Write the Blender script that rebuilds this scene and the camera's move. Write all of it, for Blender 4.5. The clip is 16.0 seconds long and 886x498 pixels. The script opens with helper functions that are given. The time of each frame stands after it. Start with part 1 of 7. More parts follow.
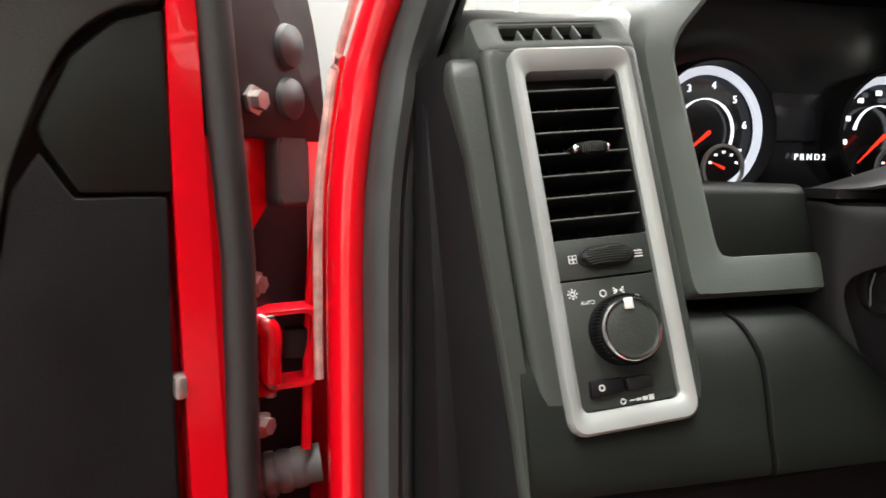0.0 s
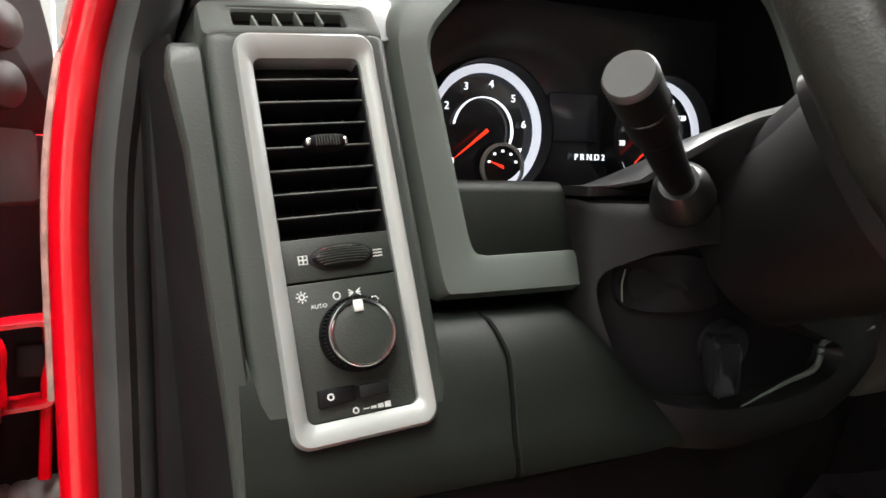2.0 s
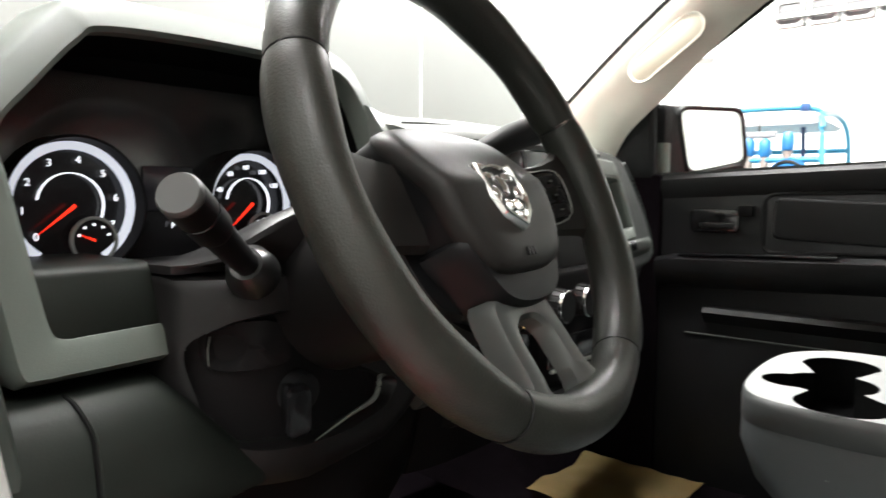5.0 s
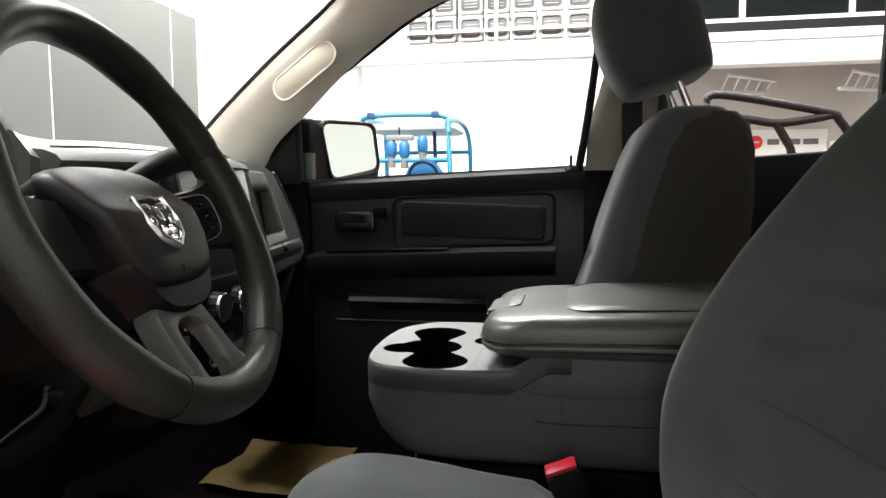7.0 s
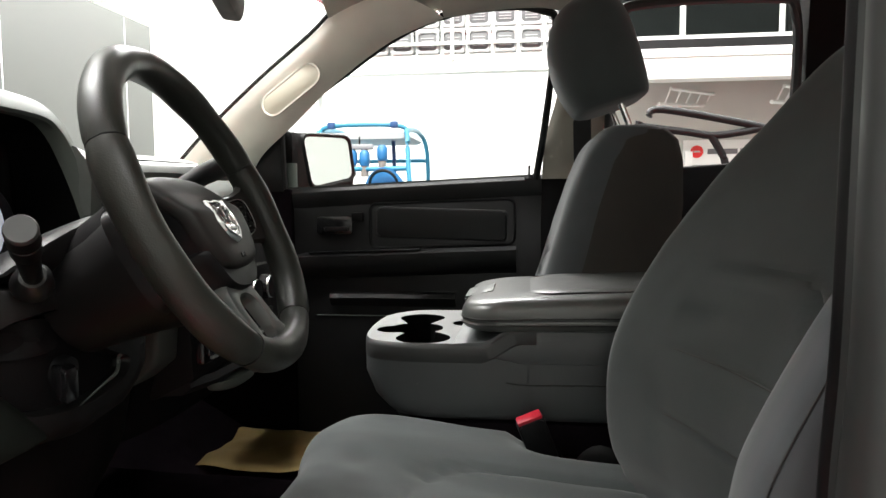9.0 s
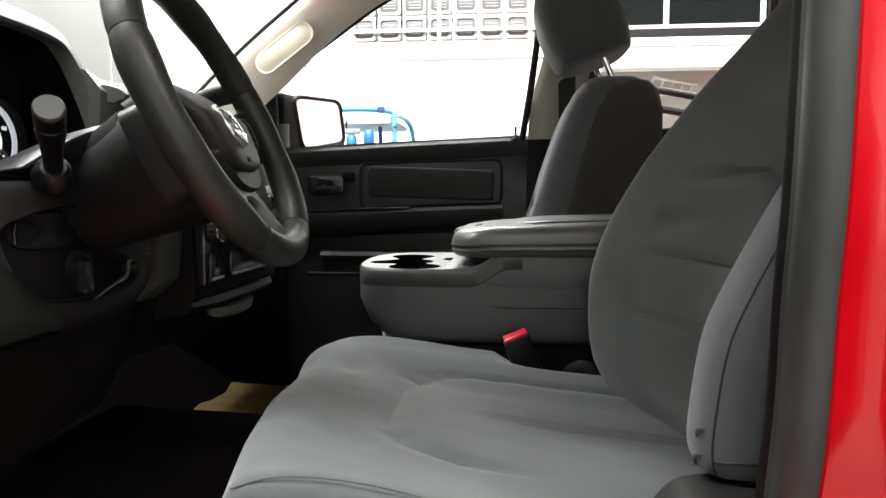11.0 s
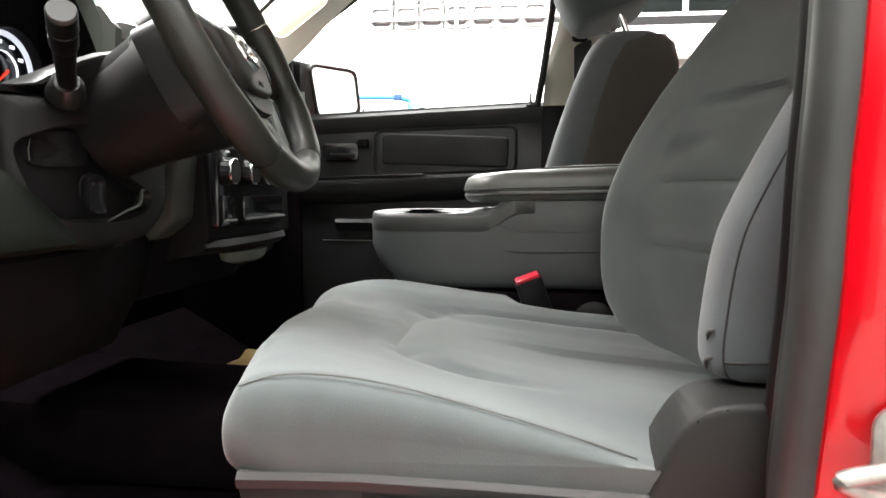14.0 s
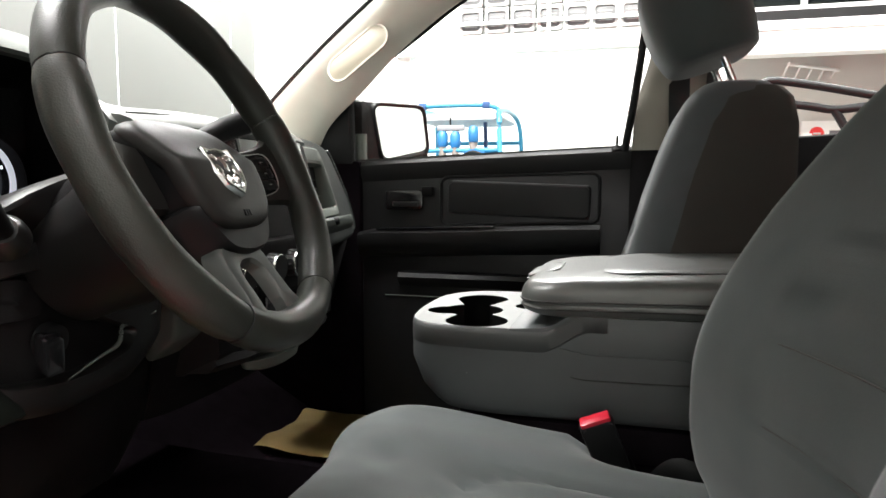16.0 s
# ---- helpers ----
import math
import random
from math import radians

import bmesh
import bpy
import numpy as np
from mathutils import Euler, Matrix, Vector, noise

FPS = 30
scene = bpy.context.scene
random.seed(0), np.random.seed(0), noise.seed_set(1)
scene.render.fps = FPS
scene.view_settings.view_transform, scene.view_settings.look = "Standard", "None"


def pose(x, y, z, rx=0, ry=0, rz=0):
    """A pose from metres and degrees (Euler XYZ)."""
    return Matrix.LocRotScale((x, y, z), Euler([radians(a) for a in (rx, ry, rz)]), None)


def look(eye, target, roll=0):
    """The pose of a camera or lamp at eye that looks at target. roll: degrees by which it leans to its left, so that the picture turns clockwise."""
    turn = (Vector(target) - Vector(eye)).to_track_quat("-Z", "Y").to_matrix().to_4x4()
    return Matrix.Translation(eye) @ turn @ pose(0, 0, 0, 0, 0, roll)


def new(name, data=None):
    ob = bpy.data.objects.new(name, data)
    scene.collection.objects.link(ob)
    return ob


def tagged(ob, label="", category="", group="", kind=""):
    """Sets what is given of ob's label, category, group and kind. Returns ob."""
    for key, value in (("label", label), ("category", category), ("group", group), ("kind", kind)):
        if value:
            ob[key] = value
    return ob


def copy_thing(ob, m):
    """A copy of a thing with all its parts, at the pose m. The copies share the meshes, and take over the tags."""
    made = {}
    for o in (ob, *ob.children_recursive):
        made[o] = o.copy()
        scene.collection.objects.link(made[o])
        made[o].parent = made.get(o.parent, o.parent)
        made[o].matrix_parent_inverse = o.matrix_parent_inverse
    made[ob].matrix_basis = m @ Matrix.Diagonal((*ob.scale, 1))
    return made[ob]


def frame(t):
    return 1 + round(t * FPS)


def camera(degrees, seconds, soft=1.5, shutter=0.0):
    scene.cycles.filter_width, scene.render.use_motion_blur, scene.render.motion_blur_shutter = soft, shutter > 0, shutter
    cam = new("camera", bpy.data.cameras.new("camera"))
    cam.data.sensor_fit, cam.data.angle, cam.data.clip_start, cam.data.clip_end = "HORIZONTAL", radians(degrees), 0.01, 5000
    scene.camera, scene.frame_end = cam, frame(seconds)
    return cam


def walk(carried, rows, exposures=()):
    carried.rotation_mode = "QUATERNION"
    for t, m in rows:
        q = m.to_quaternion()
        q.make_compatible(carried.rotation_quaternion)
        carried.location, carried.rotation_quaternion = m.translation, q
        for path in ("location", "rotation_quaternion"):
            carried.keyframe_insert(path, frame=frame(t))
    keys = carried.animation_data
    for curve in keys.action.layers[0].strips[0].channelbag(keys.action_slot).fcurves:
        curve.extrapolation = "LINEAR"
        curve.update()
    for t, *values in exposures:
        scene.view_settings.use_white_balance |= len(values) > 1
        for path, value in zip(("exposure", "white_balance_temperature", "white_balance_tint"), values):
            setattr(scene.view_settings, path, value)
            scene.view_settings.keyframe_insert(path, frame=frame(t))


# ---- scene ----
cam = camera(65.0, 16.0, shutter=0.3)
PATH = [
    (0, (0.002, 0.022, 1.358), (0.501, 1.943, 1.116), 0.4),
    (0.5, (0.042, 0.041, 1.347), (0.606, 1.946, 1.123), 0.6),
    (1, (0.064, 0.044, 1.348), (0.727, 1.919, 1.127), 0.6),
    (1.5, (0.077, 0.034, 1.353), (0.824, 1.877, 1.134), 0.7),
    (2, (0.091, 0.019, 1.352), (0.903, 1.833, 1.132), 0.7),
    (2.5, (0.1, 0.011, 1.352), (0.976, 1.797, 1.146), 0.7),
    (3, (0.116, -0.008, 1.365), (1.047, 1.75, 1.156), 0.7),
    (3.5, (0.136, -0.023, 1.381), (1.137, 1.696, 1.172), 0.7),
    (4, (0.151, -0.038, 1.386), (1.248, 1.621, 1.172), 0.5),
    (4.5, (0.131, -0.057, 1.394), (1.444, 1.44, 1.202), 0.6),
    (5, (0.09, -0.068, 1.4), (1.659, 1.161, 1.233), 0.5),
    (5.2, (0.073, -0.068, 1.404), (1.745, 1.018, 1.244), 0.4),
    (7.3, (-0.05, -0.152, 1.426), (1.911, 0.204, 1.254), -0.3),
    (7.5, (-0.063, -0.151, 1.419), (1.899, 0.207, 1.26), -0.3),
    (8, (-0.112, -0.139, 1.423), (1.851, 0.212, 1.259), -0.3),
    (8.5, (-0.169, -0.135, 1.43), (1.801, 0.165, 1.263), -0.2),
    (8.7, (-0.193, -0.133, 1.428), (1.783, 0.134, 1.267), -0.5),
    (10.8, (-0.281, -0.131, 1.342), (1.703, 0.069, 1.181), -0.1),
    (11, (-0.285, -0.129, 1.323), (1.698, 0.072, 1.158), -0.0),
    (11.5, (-0.288, -0.131, 1.278), (1.696, 0.069, 1.116), -0.0),
    (12, (-0.303, -0.123, 1.229), (1.681, 0.077, 1.07), 0.1),
    (12.5, (-0.309, -0.125, 1.194), (1.674, 0.079, 1.034), 0.2),
    (13, (-0.309, -0.129, 1.178), (1.671, 0.099, 1.016), 0.2),
    (13.5, (-0.306, -0.135, 1.187), (1.672, 0.11, 1.021), 0.2),
    (14, (-0.288, -0.137, 1.239), (1.689, 0.112, 1.069), 0.2),
    (14.5, (-0.238, -0.155, 1.29), (1.738, 0.101, 1.113), 0.1),
    (15, (-0.176, -0.176, 1.321), (1.791, 0.133, 1.138), 0.2),
    (15.5, (-0.124, -0.185, 1.358), (1.821, 0.24, 1.168), 0.3),
    (16, (-0.077, -0.167, 1.389), (1.845, 0.351, 1.195), 0.1),
]
walk(cam, [(t, look(eye, target, roll)) for t, eye, target, roll in PATH],
     exposures=[(0, 0.45), (2.0, 0.45), (3.0, 0.45), (4.0, 0.45), (4.5, 0.45), (5.0, 0.35), (7.3, -0.46), (8.7, -0.42), (10.8, -0.1), (12.0, 0.08), (13.0, 0.48), (14.0, 0.69), (15.0, 0.64), (15.5, 0.44), (16.0, 0.1)])

# ---------------------------------------------------------------- world and light
world = bpy.data.worlds.new("shadow_fill")
world.use_nodes = True
scene.world = world
# faint purplish fill added for the shadows
world.node_tree.nodes["Background"].inputs[0].default_value = (0.95, 0.86, 1.0, 1)
world.node_tree.nodes["Background"].inputs[1].default_value = 0.03


def lamp(name, eye, target, sx, sy, watts, colour=(1.0, 0.99, 0.97)):
    d = bpy.data.lights.new(name, "AREA")
    d.shape, d.size, d.size_y, d.energy, d.color = "RECTANGLE", sx, sy, watts, colour
    o = new(name, d)
    o.matrix_world = look(eye, target)
    return tagged(o, "unseen white strip lamp added under the hall ceiling", "ceiling light", "hall lights", "structure")


# unseen strip lamps added under the hall roof, placed and powered to light the cab
for lx, ly, watts in ((-0.8, -0.3, 860), (-3.8, -1.0, 60), (1.2, 2.6, 1750), (2.2, 6.2, 450), (4.2, -1.5, 1100), (9.0, 3.0, 2400), (9.5, -5.5, 650), (-3.0, -4.5, 380), (-7.2, -0.5, 130)):
    lamp("hall_light", (lx, ly, 7.0), (lx, ly, 0), 1.2, 5.0, watts)

# ---------------------------------------------------------------- materials
MATS = {}


def mat(name, colour, rough=0.5, metal=0.0, grain=None, mottle=None, coat=0.0, emit=0.0, spec=0.5):
    """A plain surface with fine grain (size in metres, height) and mottling (size in metres, amount)."""
    if name in MATS:
        return MATS[name]
    m = bpy.data.materials.new(name)
    m.use_nodes = True
    nt = m.node_tree
    b = nt.nodes["Principled BSDF"]
    b.inputs["Base Color"].default_value = (*colour, 1)
    b.inputs["Roughness"].default_value = rough
    b.inputs["Metallic"].default_value = metal
    b.inputs["Specular IOR Level"].default_value = spec
    b.inputs["Coat Weight"].default_value = coat
    if emit:
        b.inputs["Emission Color"].default_value = (*colour, 1)
        b.inputs["Emission Strength"].default_value = emit
    co = nt.nodes.new("ShaderNodeTexCoord")
    if mottle:
        size, amount = mottle
        n = nt.nodes.new("ShaderNodeTexNoise")
        n.inputs["Scale"].default_value = 1 / size
        n.inputs["Detail"].default_value = 5
        nt.links.new(co.outputs["Object"], n.inputs["Vector"])
        r = nt.nodes.new("ShaderNodeMapRange")
        r.inputs[1].default_value, r.inputs[2].default_value = 0.3, 0.7
        r.inputs[3].default_value, r.inputs[4].default_value = 1 - amount, 1 + amount
        nt.links.new(n.outputs["Fac"], r.inputs[0])
        v = nt.nodes.new("ShaderNodeVectorMath")
        v.operation = "SCALE"
        v.inputs[0].default_value = colour
        nt.links.new(r.outputs[0], v.inputs["Scale"])
        nt.links.new(v.outputs[0], b.inputs["Base Color"])
        r2 = nt.nodes.new("ShaderNodeMapRange")
        r2.inputs[1].default_value, r2.inputs[2].default_value = 0.3, 0.7
        r2.inputs[3].default_value, r2.inputs[4].default_value = max(0.02, rough * (1 - amount)), min(1, rough * (1 + amount))
        nt.links.new(n.outputs["Fac"], r2.inputs[0])
        nt.links.new(r2.outputs[0], b.inputs["Roughness"])
    if grain:
        size, height, *stretch = grain
        v = nt.nodes.new("ShaderNodeTexVoronoi")
        v.feature = "SMOOTH_F1"
        v.inputs["Scale"].default_value = 1 / size
        nt.links.new(co.outputs["Object"], v.inputs["Vector"])
        if stretch:
            mp = nt.nodes.new("ShaderNodeMapping")
            mp.inputs["Scale"].default_value = (1 / stretch[0], 1, 1)
            nt.links.new(co.outputs["Object"], mp.inputs["Vector"])
            nt.links.new(mp.outputs[0], v.inputs["Vector"])
        bump = nt.nodes.new("ShaderNodeBump")
        bump.inputs["Strength"].default_value = 0.6
        bump.inputs["Distance"].default_value = height
        nt.links.new(v.outputs["Distance"], bump.inputs["Height"])
        nt.links.new(bump.outputs[0], b.inputs["Normal"])
    MATS[name] = m
    return m


def cloth(name, colour, thread=0.0016, amount=0.12):
    """Woven seat cloth: two crossed waves for the weave, soft mottling, a little sheen."""
    m = mat(name, colour, 0.85, mottle=(0.05, amount), spec=0.25)
    nt = m.node_tree
    b = nt.nodes["Principled BSDF"]
    b.inputs["Sheen Weight"].default_value = 0.25
    co = nt.nodes.new("ShaderNodeTexCoord")
    v = nt.nodes.new("ShaderNodeTexNoise")
    v.inputs["Scale"].default_value = 1 / thread
    v.inputs["Detail"].default_value = 2
    nt.links.new(co.outputs["Object"], v.inputs["Vector"])
    bump = nt.nodes.new("ShaderNodeBump")
    bump.inputs["Strength"].default_value = 0.14
    bump.inputs["Distance"].default_value = 0.0012
    nt.links.new(v.outputs["Fac"], bump.inputs["Height"])
    nt.links.new(bump.outputs[0], b.inputs["Normal"])
    return m


def glass(name, tint=(1, 1, 1), ior=1.12):
    m = bpy.data.materials.new(name)
    m.use_nodes = True
    nt = m.node_tree
    nt.nodes.remove(nt.nodes["Principled BSDF"])
    t = nt.nodes.new("ShaderNodeBsdfTransparent")
    t.inputs[0].default_value = (*tint, 1)
    g = nt.nodes.new("ShaderNodeBsdfGlossy")
    g.inputs["Roughness"].default_value = 0.02
    f = nt.nodes.new("ShaderNodeFresnel")
    f.inputs[0].default_value = ior
    x = nt.nodes.new("ShaderNodeMixShader")
    nt.links.new(f.outputs[0], x.inputs[0])
    nt.links.new(t.outputs[0], x.inputs[1])
    nt.links.new(g.outputs[0], x.inputs[2])
    nt.links.new(x.outputs[0], nt.nodes["Material Output"].inputs[0])
    return m


RED = mat("red_car_paint", (0.63, 0.0015, 0.009), 0.22, coat=0.5, mottle=(0.3, 0.05))
DASH = mat("dark_grained_plastic", (0.0222, 0.0264, 0.0222), 0.52, grain=(0.0013, 0.00022, 1.5), mottle=(0.08, 0.12), spec=0.35)
DASHTOP = mat("grey_grained_plastic", (0.05, 0.055, 0.05), 0.65, grain=(0.0010, 0.0002, 2.5), mottle=(0.1, 0.1), spec=0.25)
PODGREY = mat("satin_grey_plastic", (0.095, 0.107, 0.095), 0.48, mottle=(0.1, 0.08), grain=(0.001, 0.00006), spec=0.4)
# darker copy of the tower plastic: the knee panel's shade is in the colour
KNEE = mat("shade_toned_dark_plastic", (0.0074, 0.0090, 0.0073), 0.5, grain=(0.0012, 0.0001, 1.5), mottle=(0.08, 0.12), spec=0.13)
BLACK = mat("black_plastic", (0.005, 0.005, 0.0055), 0.5, mottle=(0.06, 0.2), spec=0.3)
DARK = mat("near_black_plastic", (0.0075, 0.0070, 0.0073), 0.55, mottle=(0.06, 0.15), grain=(0.0012, 0.0002), spec=0.06)
COLUMN = mat("smooth_black_column_plastic", (0.0070, 0.0066, 0.0066), 0.42, mottle=(0.06, 0.12), grain=(0.001, 0.00006), spec=0.22)
# near-zero black: the shade inside wells and recesses is put into it
VOID = mat("black_plastic_with_shade", (0.002, 0.002, 0.002), 0.8, spec=0.05)
DOORBLACK = mat("black_door_plastic", (0.011, 0.011, 0.0116), 0.48, mottle=(0.06, 0.2), grain=(0.0012, 0.0002), spec=0.32)
GLOSS = mat("gloss_black_plastic", (0.01, 0.01, 0.011), 0.16, mottle=(0.1, 0.2))
SILVER = mat("silver_painted_plastic", (0.28, 0.295, 0.28), 0.40, 0.35, mottle=(0.05, 0.05))
CHROME = mat("bright_chrome", (0.85, 0.86, 0.85), 0.12, 1.0, mottle=(0.02, 0.2))
STEEL = mat("zinc_plated_steel", (0.40, 0.385, 0.36), 0.42, 0.9, mottle=(0.01, 0.2))
RUBBER = mat("black_rubber_seal", (0.030, 0.033, 0.032), 0.5, mottle=(0.05, 0.15))
STALK = mat("smooth_black_stalk_plastic", (0.004, 0.004, 0.0042), 0.38, mottle=(0.03, 0.1), spec=0.25)
SEAL = mat("dark_edge_rubber", (0.012, 0.0115, 0.011), 0.5, mottle=(0.05, 0.15))
LEATHER = mat("dark_grey_leather", (0.0195, 0.0206, 0.0172), 0.40, grain=(0.0013, 0.00028), mottle=(0.03, 0.15), spec=0.36)
PADSKIN = mat("smooth_dark_airbag_skin", (0.016, 0.0148, 0.0136), 0.50, grain=(0.0009, 0.0001), mottle=(0.04, 0.1), spec=0.32)
CREAM = mat("cream_trim_plastic", (0.80, 0.78, 0.69), 0.55, grain=(0.001, 0.0002), mottle=(0.1, 0.05))
HEADLINER = mat("beige_headliner_cloth", (0.42, 0.41, 0.36), 0.9, grain=(0.002, 0.0004), mottle=(0.1, 0.06))
CLOTH = cloth("grey_seat_cloth", (0.050, 0.060, 0.059))
CLOTH_SEAT = cloth("grey_cushion_cloth", (0.059, 0.0675, 0.0675))
CLOTH_SIDE = cloth("blue_grey_seat_vinyl_cloth", (0.072, 0.079, 0.084), 0.001, 0.08)
CLOTH_DARK = cloth("brownish_grey_seat_cloth", (0.040, 0.036, 0.032))
CONSOLE = mat("grey_console_plastic", (0.052, 0.057, 0.058), 0.5, grain=(0.001, 0.0002), mottle=(0.1, 0.08))
CONSOLE_VINYL = mat("grey_console_vinyl", (0.080, 0.083, 0.078), 0.33, grain=(0.0013, 0.0002), mottle=(0.08, 0.1))
SEATBASE = mat("dark_grey_seat_plastic", (0.024, 0.0225, 0.022), 0.55, grain=(0.001, 0.0002), mottle=(0.1, 0.1), spec=0.35)
CARPET = mat("black_carpet", (0.0075, 0.0058, 0.0072), 1.0, mottle=(0.05, 0.3), spec=0.0)
PAPER = mat("tan_kraft_paper", (0.45, 0.33, 0.14), 0.75, mottle=(0.15, 0.12), grain=(0.003, 0.0003))
WHITE = mat("white_symbol_print", (0.5, 0.52, 0.49), 0.5)
REDPRINT = mat("red_print", (0.7, 0.02, 0.02), 0.4)
RINGLIGHT = mat("lit_white_gauge_ring", (0.5, 0.53, 0.6), 0.4, emit=0.85)
DIGIT = mat("lit_white_digits", (0.9, 0.93, 1.0), 0.4, emit=1.0)
NEEDLE = mat("lit_red_needle", (1.0, 0.03, 0.01), 0.4, emit=1.2)
GLASS = glass("window_glass", (0.97, 1.0, 0.98))
MIRROR = mat("mirror_glass", (0.9, 0.92, 0.92), 0.02, 1.0)
WALLWHITE = mat("white_painted_wall", (0.82, 0.83, 0.80), 0.6, mottle=(0.8, 0.03))
WALLGREY = mat("grey_wall_panel", (0.092, 0.094, 0.089), 0.6, mottle=(0.6, 0.04))
ROOFWHITE = mat("white_roof_deck", (0.75, 0.75, 0.72), 0.7, mottle=(0.5, 0.05))
CONCRETE = mat("polished_concrete", (0.16, 0.156, 0.148), 0.35, mottle=(0.5, 0.12), grain=(0.004, 0.0003))
UTVBLUE = mat("bright_blue_paint", (0.03, 0.19, 0.30), 0.35, mottle=(0.2, 0.06))
TEAL = mat("blue_plastic_jug", (0.02, 0.13, 0.30), 0.4, mottle=(0.1, 0.08))
CRATE = mat("smoked_grey_plastic", (0.13, 0.13, 0.135), 0.4, mottle=(0.3, 0.15))
TUB = mat("pale_bin_plastic", (0.42, 0.42, 0.42), 0.4, mottle=(0.3, 0.15))
SMOKE = glass("smoked_railing_glass", (0.13, 0.14, 0.14))


# ---------------------------------------------------------------- mesh helpers
def V(*a):
    return Vector(a)


def box(x0, x1, y0, y1, z0, z1, bev=0.0, seg=2):
    bm = bmesh.new()
    bmesh.ops.create_cube(bm, size=1)
    for v in bm.verts:
        v.co = V((x0 + x1) / 2 + v.co.x * (x1 - x0), (y0 + y1) / 2 + v.co.y * (y1 - y0), (z0 + z1) / 2 + v.co.z * (z1 - z0))
    if bev:
        bmesh.ops.bevel(bm, geom=bm.edges[:], offset=bev, segments=seg, profile=0.5, affect="EDGES")
    return bm


def prism(pts, axis, a, b, bev=0.0, seg=2):
    """A polygon of (p, q) pulled from a to b along an axis: x takes (y, z), y takes (x, z), z takes (x, y)."""
    place = {"x": lambda p, q, w: V(w, p, q), "y": lambda p, q, w: V(p, w, q), "z": lambda p, q, w: V(p, q, w)}[axis]
    bm = bmesh.new()
    lo = [bm.verts.new(place(p, q, a)) for p, q in pts]
    hi = [bm.verts.new(place(p, q, b)) for p, q in pts]
    n = len(pts)
    bm.faces.new(lo), bm.faces.new(hi)
    for i in range(n):
        bm.faces.new((lo[i], lo[(i + 1) % n], hi[(i + 1) % n], hi[i]))
    bmesh.ops.recalc_face_normals(bm, faces=bm.faces)
    if bev:
        bmesh.ops.bevel(bm, geom=bm.edges[:], offset=bev, segments=seg, profile=0.5, affect="EDGES")
    return bm


def loft(rings, closed=True, caps=True, loop=False):
    """A skin over rings of equally many points."""
    bm = bmesh.new()
    vs = [[bm.verts.new(p) for p in r] for r in rings]
    n = len(rings[0])
    pairs = list(zip(vs, vs[1:])) + ([(vs[-1], vs[0])] if loop else [])
    for a, b in pairs:
        for i in range(n if closed else n - 1):
            j = (i + 1) % n
            bm.faces.new((a[i], a[j], b[j], b[i]))
    if caps and closed and not loop:
        bm.faces.new(vs[0]), bm.faces.new(vs[-1])
    bmesh.ops.recalc_face_normals(bm, faces=bm.faces)
    return bm


def tube(path, r, n=12, loop=False, flat=1.0, up=V(0, 0, 1)):
    """A pipe along points; r is a radius or one for each point."""
    path = [Vector(p) for p in path]
    k = len(path)
    rings = []
    for i, p in enumerate(path):
        a = path[(i - 1) % k] if loop or i else p
        b = path[(i + 1) % k] if loop or i < k - 1 else p
        d = (b - a).normalized()
        u = up if abs(d.dot(up)) < 0.95 else V(1, 0, 0)
        s = d.cross(u).normalized()
        w = s.cross(d)
        rad = r[i] if isinstance(r, (list, tuple)) else r
        rings.append([p + rad * (math.cos(q) * s + flat * math.sin(q) * w) for q in (2 * math.pi * j / n for j in range(n))])
    return loft(rings, loop=loop)


def rod(a, b, r, n=16, r2=None):
    return tube([a, b], [r, r if r2 is None else r2], n)


def turned(profile, origin, axis, n=32):
    """A lathe: profile of (distance along the axis, radius)."""
    axis = Vector(axis).normalized()
    s = axis.orthogonal().normalized()
    w = axis.cross(s)
    o = Vector(origin)
    return loft([[o + axis * h + r * (math.cos(q) * s + math.sin(q) * w) for q in (2 * math.pi * j / n for j in range(n))] for h, r in profile])


def smooth_path(pts, steps=8, loop=False):
    """A Catmull-Rom curve through points."""
    P = [Vector(p) for p in pts]
    k = len(P)
    out = []
    for i in range(k if loop else k - 1):
        a = P[(i - 1) % k] if loop or i else P[0]
        b, c = P[i], P[(i + 1) % k]
        d = P[(i + 2) % k] if loop or i < k - 2 else P[-1]
        for j in range(steps):
            t = j / steps
            out.append(0.5 * (2 * b + (c - a) * t + (2 * a - 5 * b + 4 * c - d) * t * t + (3 * b - a - 3 * c + d) * t ** 3))
    if not loop:
        out.append(P[-1])
    return out


def rounded(w, h, r, n=6):
    """A rounded rectangle about the origin, as (p, q)."""
    out = []
    for cx, cy, a0 in ((w / 2 - r, h / 2 - r, 0), (-w / 2 + r, h / 2 - r, 90), (-w / 2 + r, -h / 2 + r, 180), (w / 2 - r, -h / 2 + r, 270)):
        out += [(cx + r * math.cos(radians(a0 + 90 * i / n)), cy + r * math.sin(radians(a0 + 90 * i / n))) for i in range(n + 1)]
    return out


def moved(bm, m):
    bm.transform(m)
    return bm


def merged(*bms):
    out = bms[0]
    for b in bms[1:]:
        me = bpy.data.meshes.new("scrap")
        b.to_mesh(me)
        out.from_mesh(me)
        bpy.data.meshes.remove(me)
        b.free()
    return out


def thing(name, at, label, category, group="", kind=""):
    o = new(name)
    o.location = at
    o.empty_display_size = 0.05
    return tagged(o, label, category, group, kind)


def mesh_of(name, bm, material, angle=40):
    me = bpy.data.meshes.new(name)
    bm.to_mesh(me)
    bm.free()
    me.materials.append(material)
    me.shade_smooth()
    me.set_sharp_from_angle(angle=radians(angle))
    return me


